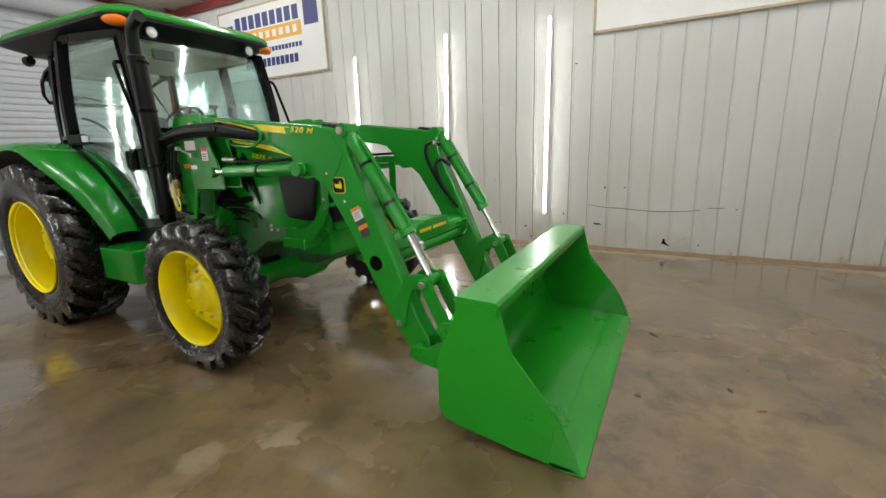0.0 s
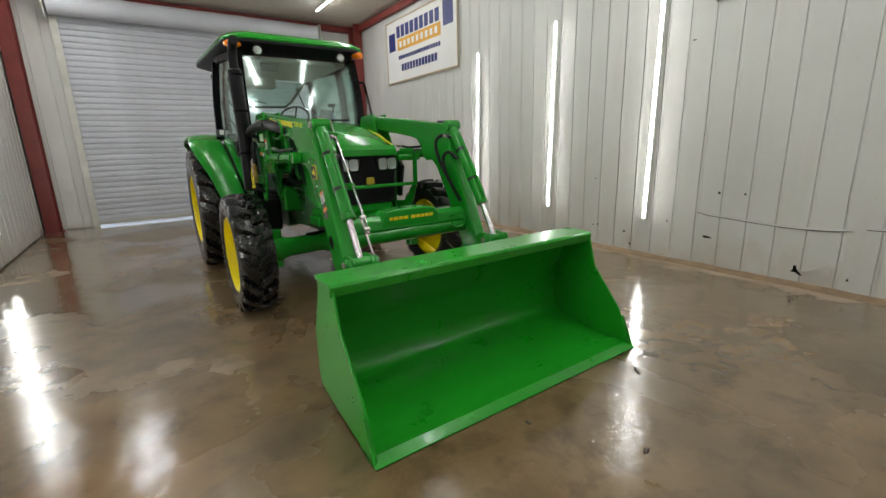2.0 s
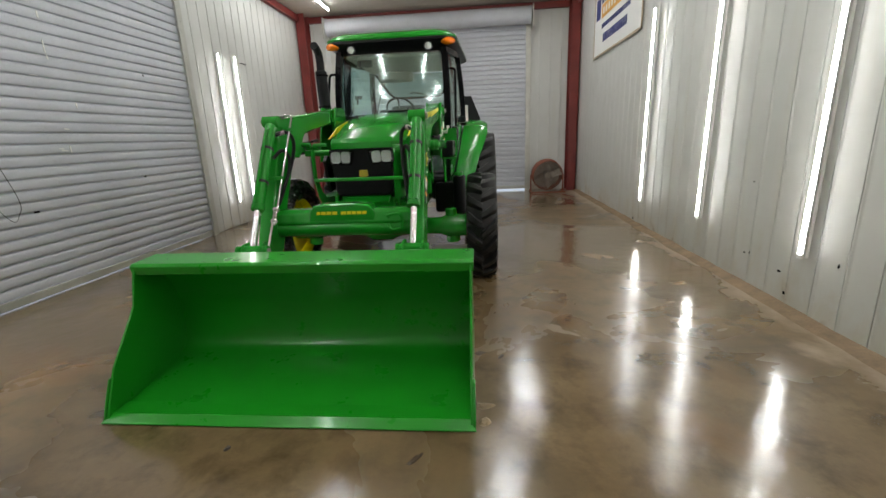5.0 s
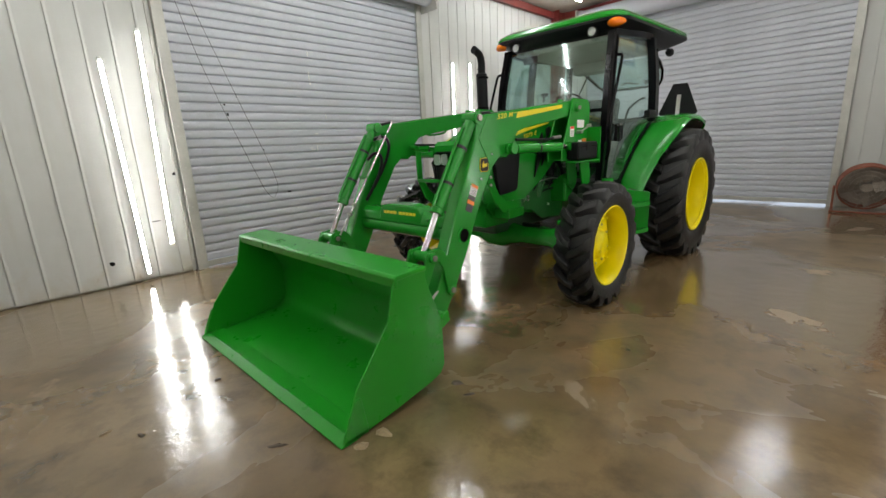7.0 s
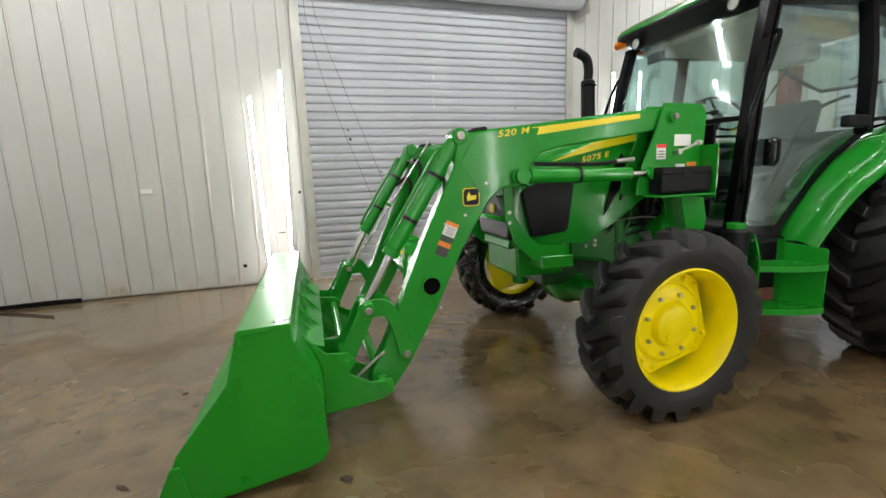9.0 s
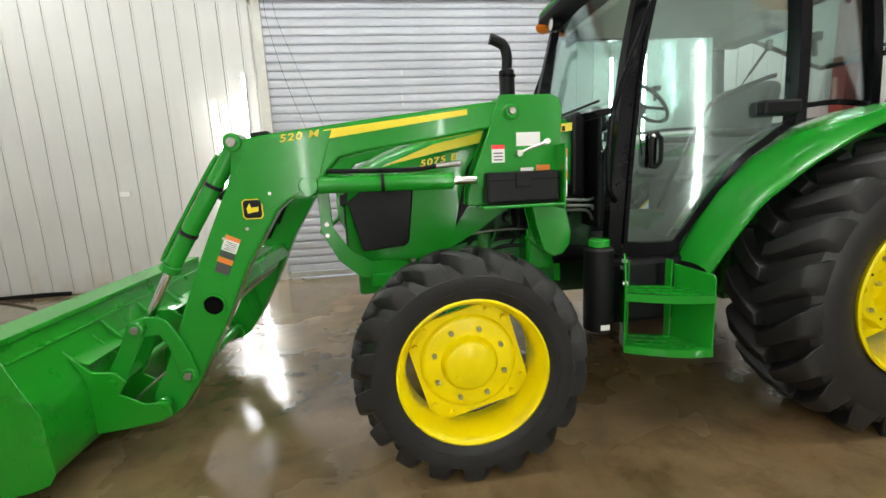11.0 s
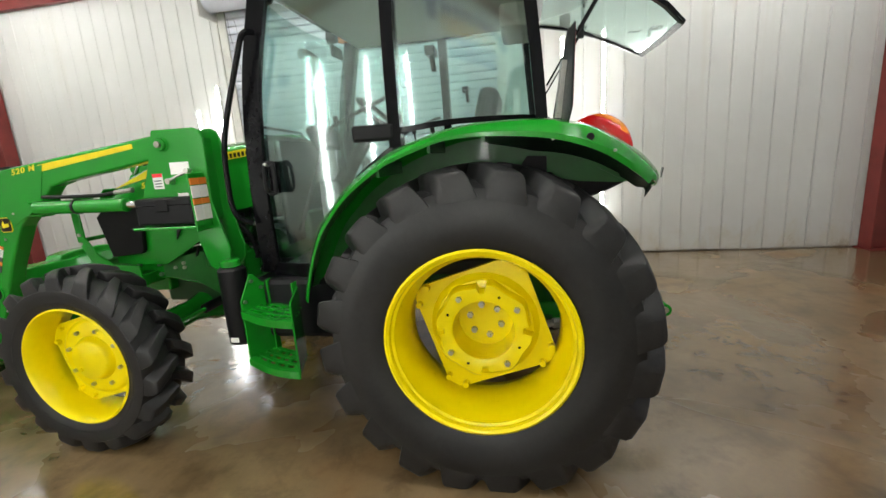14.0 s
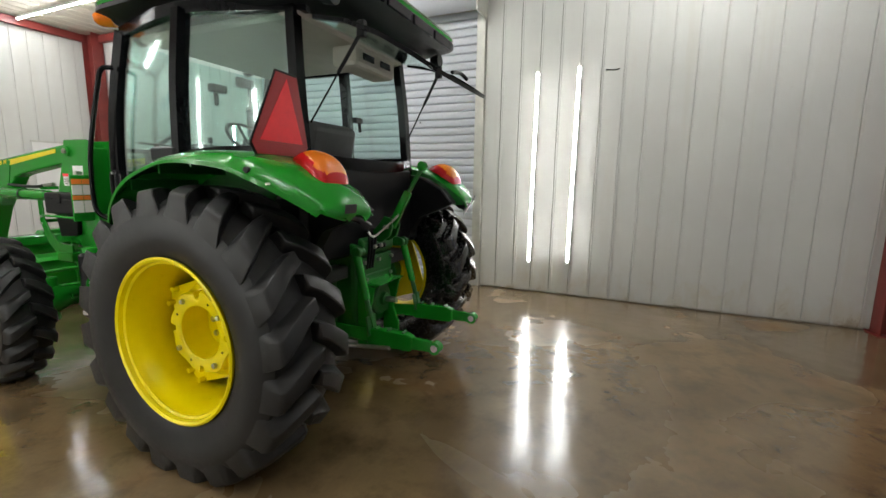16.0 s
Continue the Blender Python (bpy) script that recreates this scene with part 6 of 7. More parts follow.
    mast = P("loader_mast", bm, None, None, "green loader mast plate with rounded foot", bevel=0.005)
    pin(mast, s * 0.605, 1.765, 1.575, s, 0.034)
    pin(mast, s * 0.605, 1.915, 1.255, s, 0.034)
    bm = bmesh.new()
    rod(bm, (s * 0.45, 1.57, 0.95), (s * 0.26, 1.57, 0.84), 0.07, seg=16)
    box(bm, *sorted((s * 0.26, s * 0.45)), 1.49, 1.64, 0.74, 0.93)
    P("mast_mount", bm, None, mast, bevel=0.02, segs=2)
    # plates and lever on the mast
    for y0, y1, z0, z1, mat in ((1.62, 1.74, 1.41, 1.475, M_LABEL), (1.80, 1.865, 1.335, 1.42, M_LABEL), (1.655, 1.72, 1.275, 1.305, M_LABEL), (1.57, 1.64, 1.285, 1.315, M_ORANGE)):
        label_plate(mast, s, s * 0.605, quad(y0, y1, z0, z1), mat)
    label_plate(mast, s, s * 0.608, quad(1.80, 1.865, 1.40, 1.42), M_SMV, "label_head", 0.001)
    for k in range(3):
        label_plate(mast, s, s * 0.608, quad(1.81, 1.855, 1.345 + 0.016 * k, 1.351 + 0.016 * k), M_GREY, "print_bar", 0.001)
    bm = bmesh.new()
    pipe(bm, [(s * 0.605, 1.735, 1.375), (s * 0.64, 1.735, 1.375), (s * 0.645, 1.70, 1.39), (s * 0.645, 1.61, 1.42)], 0.007, 8, 3)
    rod(bm, (s * 0.630, 1.60, 1.425), (s * 0.662, 1.60, 1.425), 0.014, seg=12)
    rod(bm, (s * 0.605, 1.735, 1.375), (s * 0.652, 1.735, 1.375), 0.016, seg=12)
    P("lock_lever", bm, M_ZINC, mast, "zinc-plated lock lever")
    # lift cylinder
    a, b = Vector((s * 0.53, 1.915, 1.255)), Vector((s * 0.53, 2.752, 1.268))
    xcl = s * 0.618
    bm = bmesh.new()
    rod(bm, (xcl, 2.06, 1.258), (xcl, 2.70, 1.268), 0.040, seg=22)
    cy1 = P("lift_cylinder", bm, None, None, "green hydraulic lift cylinder", bevel=0.006, smooth=True)
    bm = bmesh.new()
    rod(bm, (xcl, 1.93, 1.256), (xcl, 2.07, 1.258), 0.020, seg=16)
    P("piston_rod", bm, M_CHROME, cy1, "chromed piston rod", smooth=True)
    bm = bmesh.new()
    lathe(bm, [(-0.03 * s, 0.036), (0.03 * s, 0.036)], (xcl, 1.915, 1.256), "x", 20)
    P("cylinder_eye", bm, None, cy1)
    bm = bmesh.new()
    lathe(bm, [(-0.03 * s, 0.040), (0.03 * s, 0.040)], (xcl, 2.74, 1.268), "x", 20)
    P("cylinder_eye", bm, None, cy1)
    bm = bmesh.new()
    lathe(bm, [(-0.008, 0.042), (-0.008, 0.0455), (0.008, 0.0455), (0.008, 0.042)], (xcl, 2.40, 1.263), "y", 20, closed=True)
    P("clamp", bm, M_BLACK, cy1)
    bm = bmesh.new()
    pipe(bm, [(s * 0.60, 2.66, 1.33), (s * 0.61, 2.50, 1.325), (s * 0.61, 2.25, 1.32), (s * 0.60, 2.12, 1.335)], 0.011, 8, 4)
    P("hose", bm, M_BLACK, cy1)
    bm = bmesh.new()
    rod(bm, (s * 0.60, 2.14, 1.332), (s * 0.60, 2.02, 1.34), 0.014, seg=10)
    P("hose_fitting", bm, M_ZINC, cy1)
    # tilt cylinder outside the lower arm
    xt = s * 0.535
    A, B = Vector((xt, 3.052, 1.468)), Vector((xt, 3.585, 0.645))
    d = (B - A).normalized()
    off = Vector((0, -d.z, d.y)).normalized()
    off = off if off.y > 0 else -off
    A, B = A + off * 0.02, B
    bm = bmesh.new()
    rod(bm, A + d * 0.03, A + d * 0.66, 0.040, seg=22)
    rod(bm, A + d * 0.66, A + d * 0.70, 0.045, seg=22)
    c2 = P("tilt_cylinder", bm, None, None, "green hydraulic tilt cylinder", bevel=0.005, smooth=True)
    bm = bmesh.new()
    rod(bm, A + d * 0.68, B, 0.021, seg=16)
    P("piston_rod", bm, M_CHROME, c2, "chromed piston rod", smooth=True)
    bm = bmesh.new()
    rod(bm, A + Vector((-0.06, 0, 0)), A + Vector((0.06, 0, 0)), 0.042, seg=20)
    P("cylinder_eye", bm, None, c2, bevel=0.004)
    bm = bmesh.new()
    rod(bm, B + Vector((-0.05, 0, 0)), B + Vector((0.05, 0, 0)), 0.036, seg=20)
    P("cylinder_eye", bm, None, c2, bevel=0.004)
    bm = bmesh.new()
    rod(bm, A + Vector((s * 0.06, 0, 0)), A + Vector((s * 0.075, 0, 0)), 0.022, seg=14)
    P("pivot_pin", bm, M_PIN, c2, bevel=0.003)
    bm = bmesh.new()
    u = off * 0.052
    pipe(bm, [A + d * 0.10 + u * 0.7, A + d * 0.14 + u, A + d * 0.62 + u, A + d * 0.66 + u * 0.7], 0.010, 8, 3)
    P("oil_line", bm, None, c2)
    for f in (0.22, 0.48):
        bm = bmesh.new()
        rod(bm, A + d * f, A + d * (f + 0.018), 0.044, seg=20)
        P("clamp", bm, M_BLACK, c2)
    for loop, fit in ((((0.505, 3.105, 1.385), (0.455, 3.06, 1.405), (0.415, 3.03, 1.375), (0.405, 3.035, 1.29), (0.425, 3.09, 1.15), (0.465, 3.17, 1.0)), True), (((0.50, 3.19, 1.225), (0.455, 3.135, 1.275), (0.425, 3.10, 1.235), (0.425, 3.125, 1.13), (0.45, 3.19, 1.0), (0.475, 3.25, 0.90)), False)):
        bm = bmesh.new()
        pipe(bm, [(s * x, y, z) for x, y, z in loop], 0.013, 8, 6)
        P("hose", bm, M_BLACK, c2, smooth=True)
        if fit:
            bm = bmesh.new()
            p, q = Vector(loop[0]), Vector(loop[1])
            rod(bm, (s * (p.x + 0.015), p.y, p.z), (s * q.x, q.y, q.z), 0.016, seg=10)
            P("hose_fitting", bm, M_ZINC, c2)
    # bell crank and bucket link
    for dx in (-0.062, 0.062):
        bm = bmesh.new()
        prism(bm, [(3.635, 0.655), (3.605, 0.682), (3.55, 0.692), (3.50, 0.690), (3.455, 0.655), (3.405, 0.565), (3.357, 0.41), (3.358, 0.365), (3.385, 0.343), (3.42, 0.348), (3.438, 0.38), (3.447, 0.43), (3.475, 0.55), (3.505, 0.60), (3.58, 0.595), (3.632, 0.615)], xt + dx - 0.008, xt + dx + 0.008)
        P("rocker_link", bm, None, None, "green curved rocker link", bevel=0.004)
        bm = bmesh.new()
        prism(bm, [(3.56, 0.68), (3.62, 0.68), (3.68, 0.55), (3.76, 0.42), (3.75, 0.36), (3.69, 0.36), (3.64, 0.45), (3.57, 0.59)], xt + dx * 1.35 - 0.007, xt + dx * 1.35 + 0.007)
        P("bucket_link", bm, None, None, "green bucket link", bevel=0.004)
    for y, z in ((3.585, 0.645), (3.715, 0.40)):
        bm = bmesh.new()
        rod(bm, (xt - 0.108, y, z), (xt + 0.108, y, z), 0.034, seg=18)
        lk = P("link_pin", bm, bevel=0.003)
        for e in (-1, 1):
            bm = bmesh.new()
            rod(bm, (xt + e * 0.106, y, z), (xt + e * 0.118, y, z), 0.019, seg=14)
            P("pin_end", bm, M_PIN, lk, bevel=0.003)
    # lower hose guard and brace tube of the grille guard
    bm = bmesh.new()
    prism(bm, [(2.42, 0.74), (2.55, 0.76), (2.66, 0.86), (2.74, 1.02), (2.745, 1.27), (2.685, 1.27), (2.68, 1.04), (2.60, 0.92), (2.50, 0.85), (2.30, 0.84), (2.30, 0.74)], *sorted((s * 0.385, s * 0.40)))
    gd_ = P("guard_upright", bm, None, None, "green grille guard upright", bevel=0.004)
    for y, z in ((2.71, 1.0), (2.71, 1.06)):
        bm = bmesh.new()
        rod(bm, (s * 0.40, y, z), (s * 0.408, y, z), 0.012, seg=6)
        P("bolt", bm, M_ZINC, gd_)
for x0, x1, z, y in ((-0.385, -0.262, 1.30, 2.70), (0.272, 0.385, 1.30, 2.70), (-0.385, 0.385, 1.02, 2.735)):
    bm = bmesh.new()
    box(bm, x0, x1, y - 0.012, y + 0.014, z - 0.014, z + 0.014)
    P("guard_bar", bm, None, None, "green grille guard bar", bevel=0.004)
for s in (-1, 1):
    bm = bmesh.new()
    rod(bm, (s * 0.28, 2.62, 1.235), (s * 0.487, 2.62, 1.235), 0.026, seg=16)
    P("cross_stub", bm, M_GREEN, None, smooth=True)
bm = bmesh.new()
box(bm, -0.42, 0.42, 2.28, 2.50, 0.70, 0.78)
P("guard_base", bm, None, None, bevel=0.008)
bm = bmesh.new()
pipe(bm, [(0.40, 2.72, 1.30), (0.47, 2.72, 1.31)], 0.02, 10)
P("guard_stub", bm)

# cross beam between the arms with its name bars
bm = bmesh.new()
prism(bm, [(3.12, 0.77), (3.27, 0.735), (3.305, 0.765), (3.290, 0.835), (3.25, 0.858), (3.14, 0.855)], -0.487, 0.487)
beam = P("cross_beam", bm, None, None, "green cross beam with yellow name bars", bevel=0.012, segs=2)
bm = bmesh.new()
rod(bm, (-0.487, 3.246, 0.722), (0.487, 3.246, 0.722), 0.060, seg=28)
P("torque_tube", bm, None, beam, smooth=True)
bm = bmesh.new()
prism(bm, [(-0.235, 0.775), (-0.228, 0.845), (-0.195, 0.888), (-0.10, 0.90), (0.11, 0.90), (0.205, 0.888), (0.238, 0.845), (0.245, 0.775)], 3.16, 3.303, "y")
P("name_boss", bm, None, beam, bevel=0.012, segs=2)
x = -0.183
for k, w in enumerate((0.024, 0.034, 0.034, 0.036, 0.0, 0.036, 0.030, 0.030, 0.032, 0.030)):
    if w:
        bm = bmesh.new()
        prism(bm, [(-x - w, 0.826), (-x, 0.826), (-x - 0.003, 0.848), (-x - w - 0.003, 0.848)], 3.3032, 3.3048, "y")
        P("name_bar", bm, M_DECAL, beam)
    x += (w or 0.014) + 0.0065
bm = bmesh.new()
pipe(bm, [(-0.33, 3.31, 0.80), (-0.34, 3.345, 0.82), (-0.42, 3.35, 0.83), (-0.43, 3.345, 0.74), (-0.36, 3.345, 0.72), (-0.33, 3.33, 0.76)], 0.009, 8, 3)
P("hook_ring", bm, None, beam)
# bucket level rod on the right arm
bm = bmesh.new()
pipe(bm, [(0.500, 2.93, 1.530), (0.445, 2.945, 1.528), (0.425, 2.965, 1.510), (0.420, 3.279, 1.066), (0.418, 3.475, 0.790)], 0.0085, 10)
lrod = P("level_rod", bm, M_CHROME, None, "thin bright bucket level rod", smooth=True)
bm = bmesh.new()
pipe(bm, [(0.436, 3.40, 0.885), (0.436, 3.565, 0.655), (0.438, 3.575, 0.625), (0.455, 3.565, 0.618), (0.485, 3.56, 0.63)], 0.007, 8)
P("hook_rod", bm, M_ZINC, lrod, smooth=True)
for y, z in ((3.405, 0.888), (3.455, 0.818)):
    bm = bmesh.new()
    for v in box(bm, -0.022, 0.016, -0.012, 0.012, -0.014, 0.014):
        v.co = pose(0.428, y, z, -35, 0, 0) @ v.co
    P("rod_clamp", bm, M_ZINC, lrod, bevel=0.003)
for y, z in ((3.262, 1.090), (3.03, 1.42)):
    bm = bmesh.new()
    box(bm, 0.405, 0.52, y - 0.010, y + 0.012, z - 0.013, z + 0.013)
    P("rod_guide", bm, None, None, bevel=0.004)

# black tool box hung on the left mast, label card behind it
bm = bmesh.new()
box(bm, -0.715, -0.607, 1.560, 1.918, 1.140, 1.288)
tb = P("tool_box", bm, M_BLACK, None, "black moulded plastic tool box", bevel=0.014, segs=2)
bm = bmesh.new()
box(bm, -0.722, -0.715, 1.70, 1.78, 1.215, 1.285)
P("catch", bm, M_BLACK, tb, bevel=0.004)
bm = bmesh.new()
box(bm, -0.718, -0.713, 1.565, 1.913, 1.247, 1.252)
P("lid_seam", bm, M_FRAME, tb)
bm = bmesh.new()
box(bm, -0.73, -0.606, 1.535, 1.545, 1.10, 1.41)
pl = P("side_plate", bm, None, None, bevel=0.003)
bm = bmesh.new()
box(bm, -0.73, -0.606, 1.535, 1.94, 1.118, 1.132)
P("tray", bm, None, pl, bevel=0.003)
for k, (z0, z1, mat) in enumerate(((1.34, 1.375, M_ORANGE), (1.27, 1.335, M_LABEL), (1.235, 1.265, M_ORANGE), (1.15, 1.23, M_LABEL))):
    for j in range(2):
        bm = bmesh.new()
        box(bm, -0.725 + 0.062 * j, -0.668 + 0.062 * j, 1.529, 1.5348, z0 + 0.01, z1 + 0.01)
        P("label", bm, mat, pl)
# valve block and hoses at the right mast
bm = bmesh.new()
box(bm, 0.58, 0.645, 1.43, 1.56, 1.02, 1.10)
vb = P("valve_block", bm, M_GREEN_CAST, None, "hydraulic valve block with couplers", bevel=0.01)
for k, (x, y, z, mat) in enumerate(((0.66, 1.455, 1.235, M_ZINC), (0.655, 1.495, 1.185, M_ZINC), (0.665, 1.545, 1.19, M_BRASS))):
    bm = bmesh.new()
    lathe(bm, [(z - 0.16, 0.0), (z - 0.16, 0.016), (z - 0.12, 0.016), (z - 0.115, 0.022), (z - 0.06, 0.022), (z - 0.055, 0.017), (z - 0.03, 0.017), (z - 0.025, 0.021), (z, 0.021), (z + 0.004, 0.012), (z + 0.03, 0.012), (z + 0.03, 0.0)], (x, y, 0), "z", 14)
    P("coupler", bm, mat, vb, smooth=True)
    bm = bmesh.new()
    pipe(bm, [(x, y, z + 0.02), (x - 0.005, y + 0.005, z + 0.10), (x - 0.02, y + 0.01, 1.40), (0.60, 1.50, 1.45)], 0.013, 8, 5)
    P("hose", bm, M_BLACK, vb, smooth=True)
    bm = bmesh.new()
    pipe(bm, [(x, y, z - 0.15), (x + 0.005, y + 0.01, z - 0.20), (0.61, y + 0.03, 0.95), (0.50, 1.54, 0.92)], 0.012, 8, 5)
    P("hose", bm, M_ZINC if k == 1 else M_BLACK, vb, smooth=True)
bm = bmesh.new()
pipe(bm, [(0.69, 1.53, 1.17), (0.70, 1.53, 1.10), (0.70, 1.54, 1.02), (0.70, 1.57, 0.99), (0.70, 1.60, 1.02), (0.70, 1.59, 1.07), (0.69, 1.55, 1.09)], 0.0045, 8, 4)
P("dust_cap_strap", bm, M_DECAL, vb, "yellow dust cap strap", smooth=True)
bm = bmesh.new()
lathe(bm, [(0.985, 0.0), (0.985, 0.015), (1.01, 0.015), (1.01, 0.0)], (0.70, 1.575, 0), "z", 14)
P("dust_cap", bm, M_DECAL, vb, "yellow dust cap", bevel=0.003)

# ---- bucket ----
BW, TH = 0.922, 0.012
shell = [(4.46, 0.012), (4.20, 0.040), (4.00, 0.069), (3.945, 0.079), (3.915, 0.088), (3.890, 0.101), (3.868, 0.118), (3.852, 0.140), (3.842, 0.168), (3.837, 0.21), (3.836, 0.28), (3.838, 0.38), (3.843, 0.41), (3.853, 0.44), (3.868, 0.472), (3.885, 0.505), (3.915, 0.57), (3.945, 0.65), (3.962, 0.70)]
bm = bmesh.new()
sheet(bm, [[Vector((x, y, z)) for x in (-BW + 0.006, -0.45, 0, 0.45, BW - 0.006)] for y, z in shell], TH)
bucket = P("bucket", bm, M_BUCKET, None, "wide green loader bucket resting on the floor", smooth=True)
bm = bmesh.new()
prism(bm, [(3.928, 0.704), (3.930, 0.728), (4.125, 0.722), (4.14, 0.708), (4.132, 0.660), (4.115, 0.660), (4.120, 0.698), (3.97, 0.704)], -BW - 0.010, BW + 0.010)
P("top_edge", bm, M_BUCKET, bucket, bevel=0.003)
bm = bmesh.new()
prism(bm, [(3.950, 0.650), (3.916, 0.634), (3.914, 0.626), (3.938, 0.626)], -BW + 0.014, BW - 0.014)
P("back_ledge", bm, M_BUCKET, bucket, bevel=0.002)
bm = bmesh.new()
prism(bm, [(3.890, 0.532), (3.805, 0.500), (3.805, 0.492), (3.880, 0.520)], -0.64, 0.64)
P("back_bar", bm, M_BUCKET, bucket, bevel=0.002)
bm = bmesh.new()
pipe(bm, [(-0.575, 3.685, 0.255), (-0.58, 3.66, 0.285), (-0.58, 3.60, 0.335), (-0.58, 3.51, 0.405)], 0, 4, 3, flat=(0.016, 0.010))
P("latch_lever", bm, M_ZINC, bucket, "zinc-plated latch lever")
bm = bmesh.new()
prism(bm, [(4.515, 0.004), (4.515, 0.010), (4.46, 0.032), (4.36, 0.034), (4.36, 0.020), (4.44, 0.004)], -BW - 0.012, BW + 0.012)
P("cutting_edge", bm, M_BUCKET, bucket, "worn green cutting edge", bevel=0.002)
side = [(4.49, 0.02), (4.395, 0.245), (4.19, 0.50), (4.135, 0.705), (3.931, 0.722), (3.928, 0.65), (3.86, 0.475), (3.826, 0.40), (3.822, 0.14), (3.85, 0.095), (3.92, 0.072), (4.20, 0.028), (4.40, 0.006)]
for s in (-1, 1):
    bm = bmesh.new()
    prism(bm, side, *sorted((s * BW, s * (BW - TH))))
    P("bucket_side", bm, M_BUCKET, bucket, bevel=0.002)
    bm = bmesh.new()
    prism(bm, [(4.50, 0.012), (4.48, 0.07), (4.42, 0.20), (4.385, 0.20), (4.36, 0.05), (4.36, 0.012)], *sorted((s * BW, s * (BW + 0.012))))
    P("side_cutter", bm, M_BUCKET, bucket, bevel=0.003)
    # mounting ears behind the bucket
    for dx in (-0.085, 0.085):
        bm = bmesh.new()
        prism(bm, [(3.912, 0.585), (3.80, 0.46), (3.70, 0.45), (3.66, 0.40), (3.70, 0.34), (3.60, 0.28), (3.49, 0.28), (3.48, 0.21), (3.54, 0.18), (3.70, 0.16), (3.825, 0.15), (3.825, 0.40), (3.855, 0.478)], s * 0.535 + dx * 1.25 - 0.008, s * 0.535 + dx * 1.25 + 0.008)
        P("bucket_ear", bm, M_BUCKET, bucket, bevel=0.004)
for x in (-0.33, 0.0, 0.33):
    bm = bmesh.new()
    prism(bm, [(3.925, 0.63), (3.845, 0.478), (3.815, 0.40), (3.812, 0.2), (3.78, 0.2), (3.77, 0.40), (3.83, 0.52)], x - 0.01, x + 0.01)
    P("bucket_rib", bm, M_BUCKET, bucket, bevel=0.003)
for z, y, r in ((0.25, 3.535, 0.028), (0.40, 3.715, 0.020)):
    bm = bmesh.new()
    rod(bm, (-0.66, y, z), (0.66, y, z), r, seg=16)
    P("hitch_tube", bm, M_BUCKET, bucket)

# ---- three-point hitch at the back ----
bm = bmesh.new()
prism(bm, [(-0.08, 0.94), (-0.08, 1.03), (-0.22, 1.065), (-0.37, 1.05), (-0.40, 1.02), (-0.40, 0.96), (-0.36, 0.93)], -0.175, 0.175)
P("lift_housing", bm, M_GREEN_CAST, None, "green cast lift housing over the rear axle", bevel=0.02, segs=2)
bm = bmesh.new()
rod(bm, (-0.255, -0.20, 1.005), (0.255, -0.20, 1.005), 0.045, seg=18)
P("rockshaft", bm, M_GREEN_CAST, bevel=0.006)
bm = bmesh.new()
box(bm, -0.185, 0.185, -0.375, -0.335, 0.80, 0.93)
box(bm, -0.165, 0.165, -0.385, -0.335, 0.52, 0.82)
P("rear_cover", bm, M_GREEN_CAST, None, "green cast rear cover with bolts", bevel=0.012, segs=2)
bm = bmesh.new()
lathe(bm, [(-0.38, 0.105), (-0.405, 0.105), (-0.42, 0.09), (-0.42, 0.045), (-0.445, 0.04), (-0.445, 0.0)], (0, 0, 0.64), "y", 28)
P("bearing_cover", bm, M_GREEN_CAST, bevel=0.004)
bm = bmesh.new()
rod(bm, (0, -0.44, 0.64), (0, -0.52, 0.64), 0.019, seg=12)
P("drive_shaft", bm, M_ZINC)
for xs, zs in ((-0.16, 0.90), (0.16, 0.90), (-0.145, 0.79), (0.145, 0.79), (-0.145, 0.56), (0.145, 0.56), (0, 0.90)):
    bm = bmesh.new()
    rod(bm, (xs, -0.372, zs), (xs, -0.398, zs), 0.013, seg=6)
    P("bolt", bm, M_ZINC)
# drawbar frame: two upright plates under a shelf
bm = bmesh.new()
prism(bm, [(-0.34, 0.755), (-0.49, 0.762), (-0.50, 0.772), (-0.34, 0.778)], -0.175, 0.135)
P("shield_shelf", bm, M_GREEN, bevel=0.003)
for xs in (-0.17, 0.135):
    bm = bmesh.new()
    prism(bm, [(-0.34, 0.755), (-0.47, 0.755), (-0.455, 0.70), (-0.42, 0.55), (-0.46, 0.44), (-0.46, 0.37), (-0.34, 0.37)], xs - 0.009, xs + 0.009)
    P("drawbar_plate", bm, M_GREEN, bevel=0.003)
bm = bmesh.new()
box(bm, -0.16, 0.125, -0.46, -0.36, 0.375, 0.395)
P("drawbar_shelf", bm, M_GREEN_CAST, bevel=0.004)
# top link and its bracket
bm = bmesh.new()
prism(bm, [(-0.34, 1.03), (-0.44, 1.02), (-0.50, 1.06), (-0.52, 1.12), (-0.51, 1.175), (-0.46, 1.185), (-0.42, 1.13), (-0.36, 1.075)], -0.055, -0.035)
prism(bm, [(-0.34, 1.03), (-0.44, 1.02), (-0.50, 1.06), (-0.52, 1.12), (-0.51, 1.175), (-0.46, 1.185), (-0.42, 1.13), (-0.36, 1.075)], 0.035, 0.055)
box(bm, -0.05, 0.05, -0.43, -0.36, 1.03, 1.07)
tb = P("top_bracket", bm, M_GREEN_CAST, None, "green top link bracket", bevel=0.004)
bm = bmesh.new()
rod(bm, (-0.085, -0.485, 1.12), (0.085, -0.485, 1.12), 0.014, seg=12)
P("link_pin", bm, M_ZINC, tb)
bm = bmesh.new()
pipe(bm, [(0.0, -0.485, 1.11), (0.02, -0.53, 1.22), (0.05, -0.58, 1.34)], 0, 4, 3, flat=(0.052, 0.030))
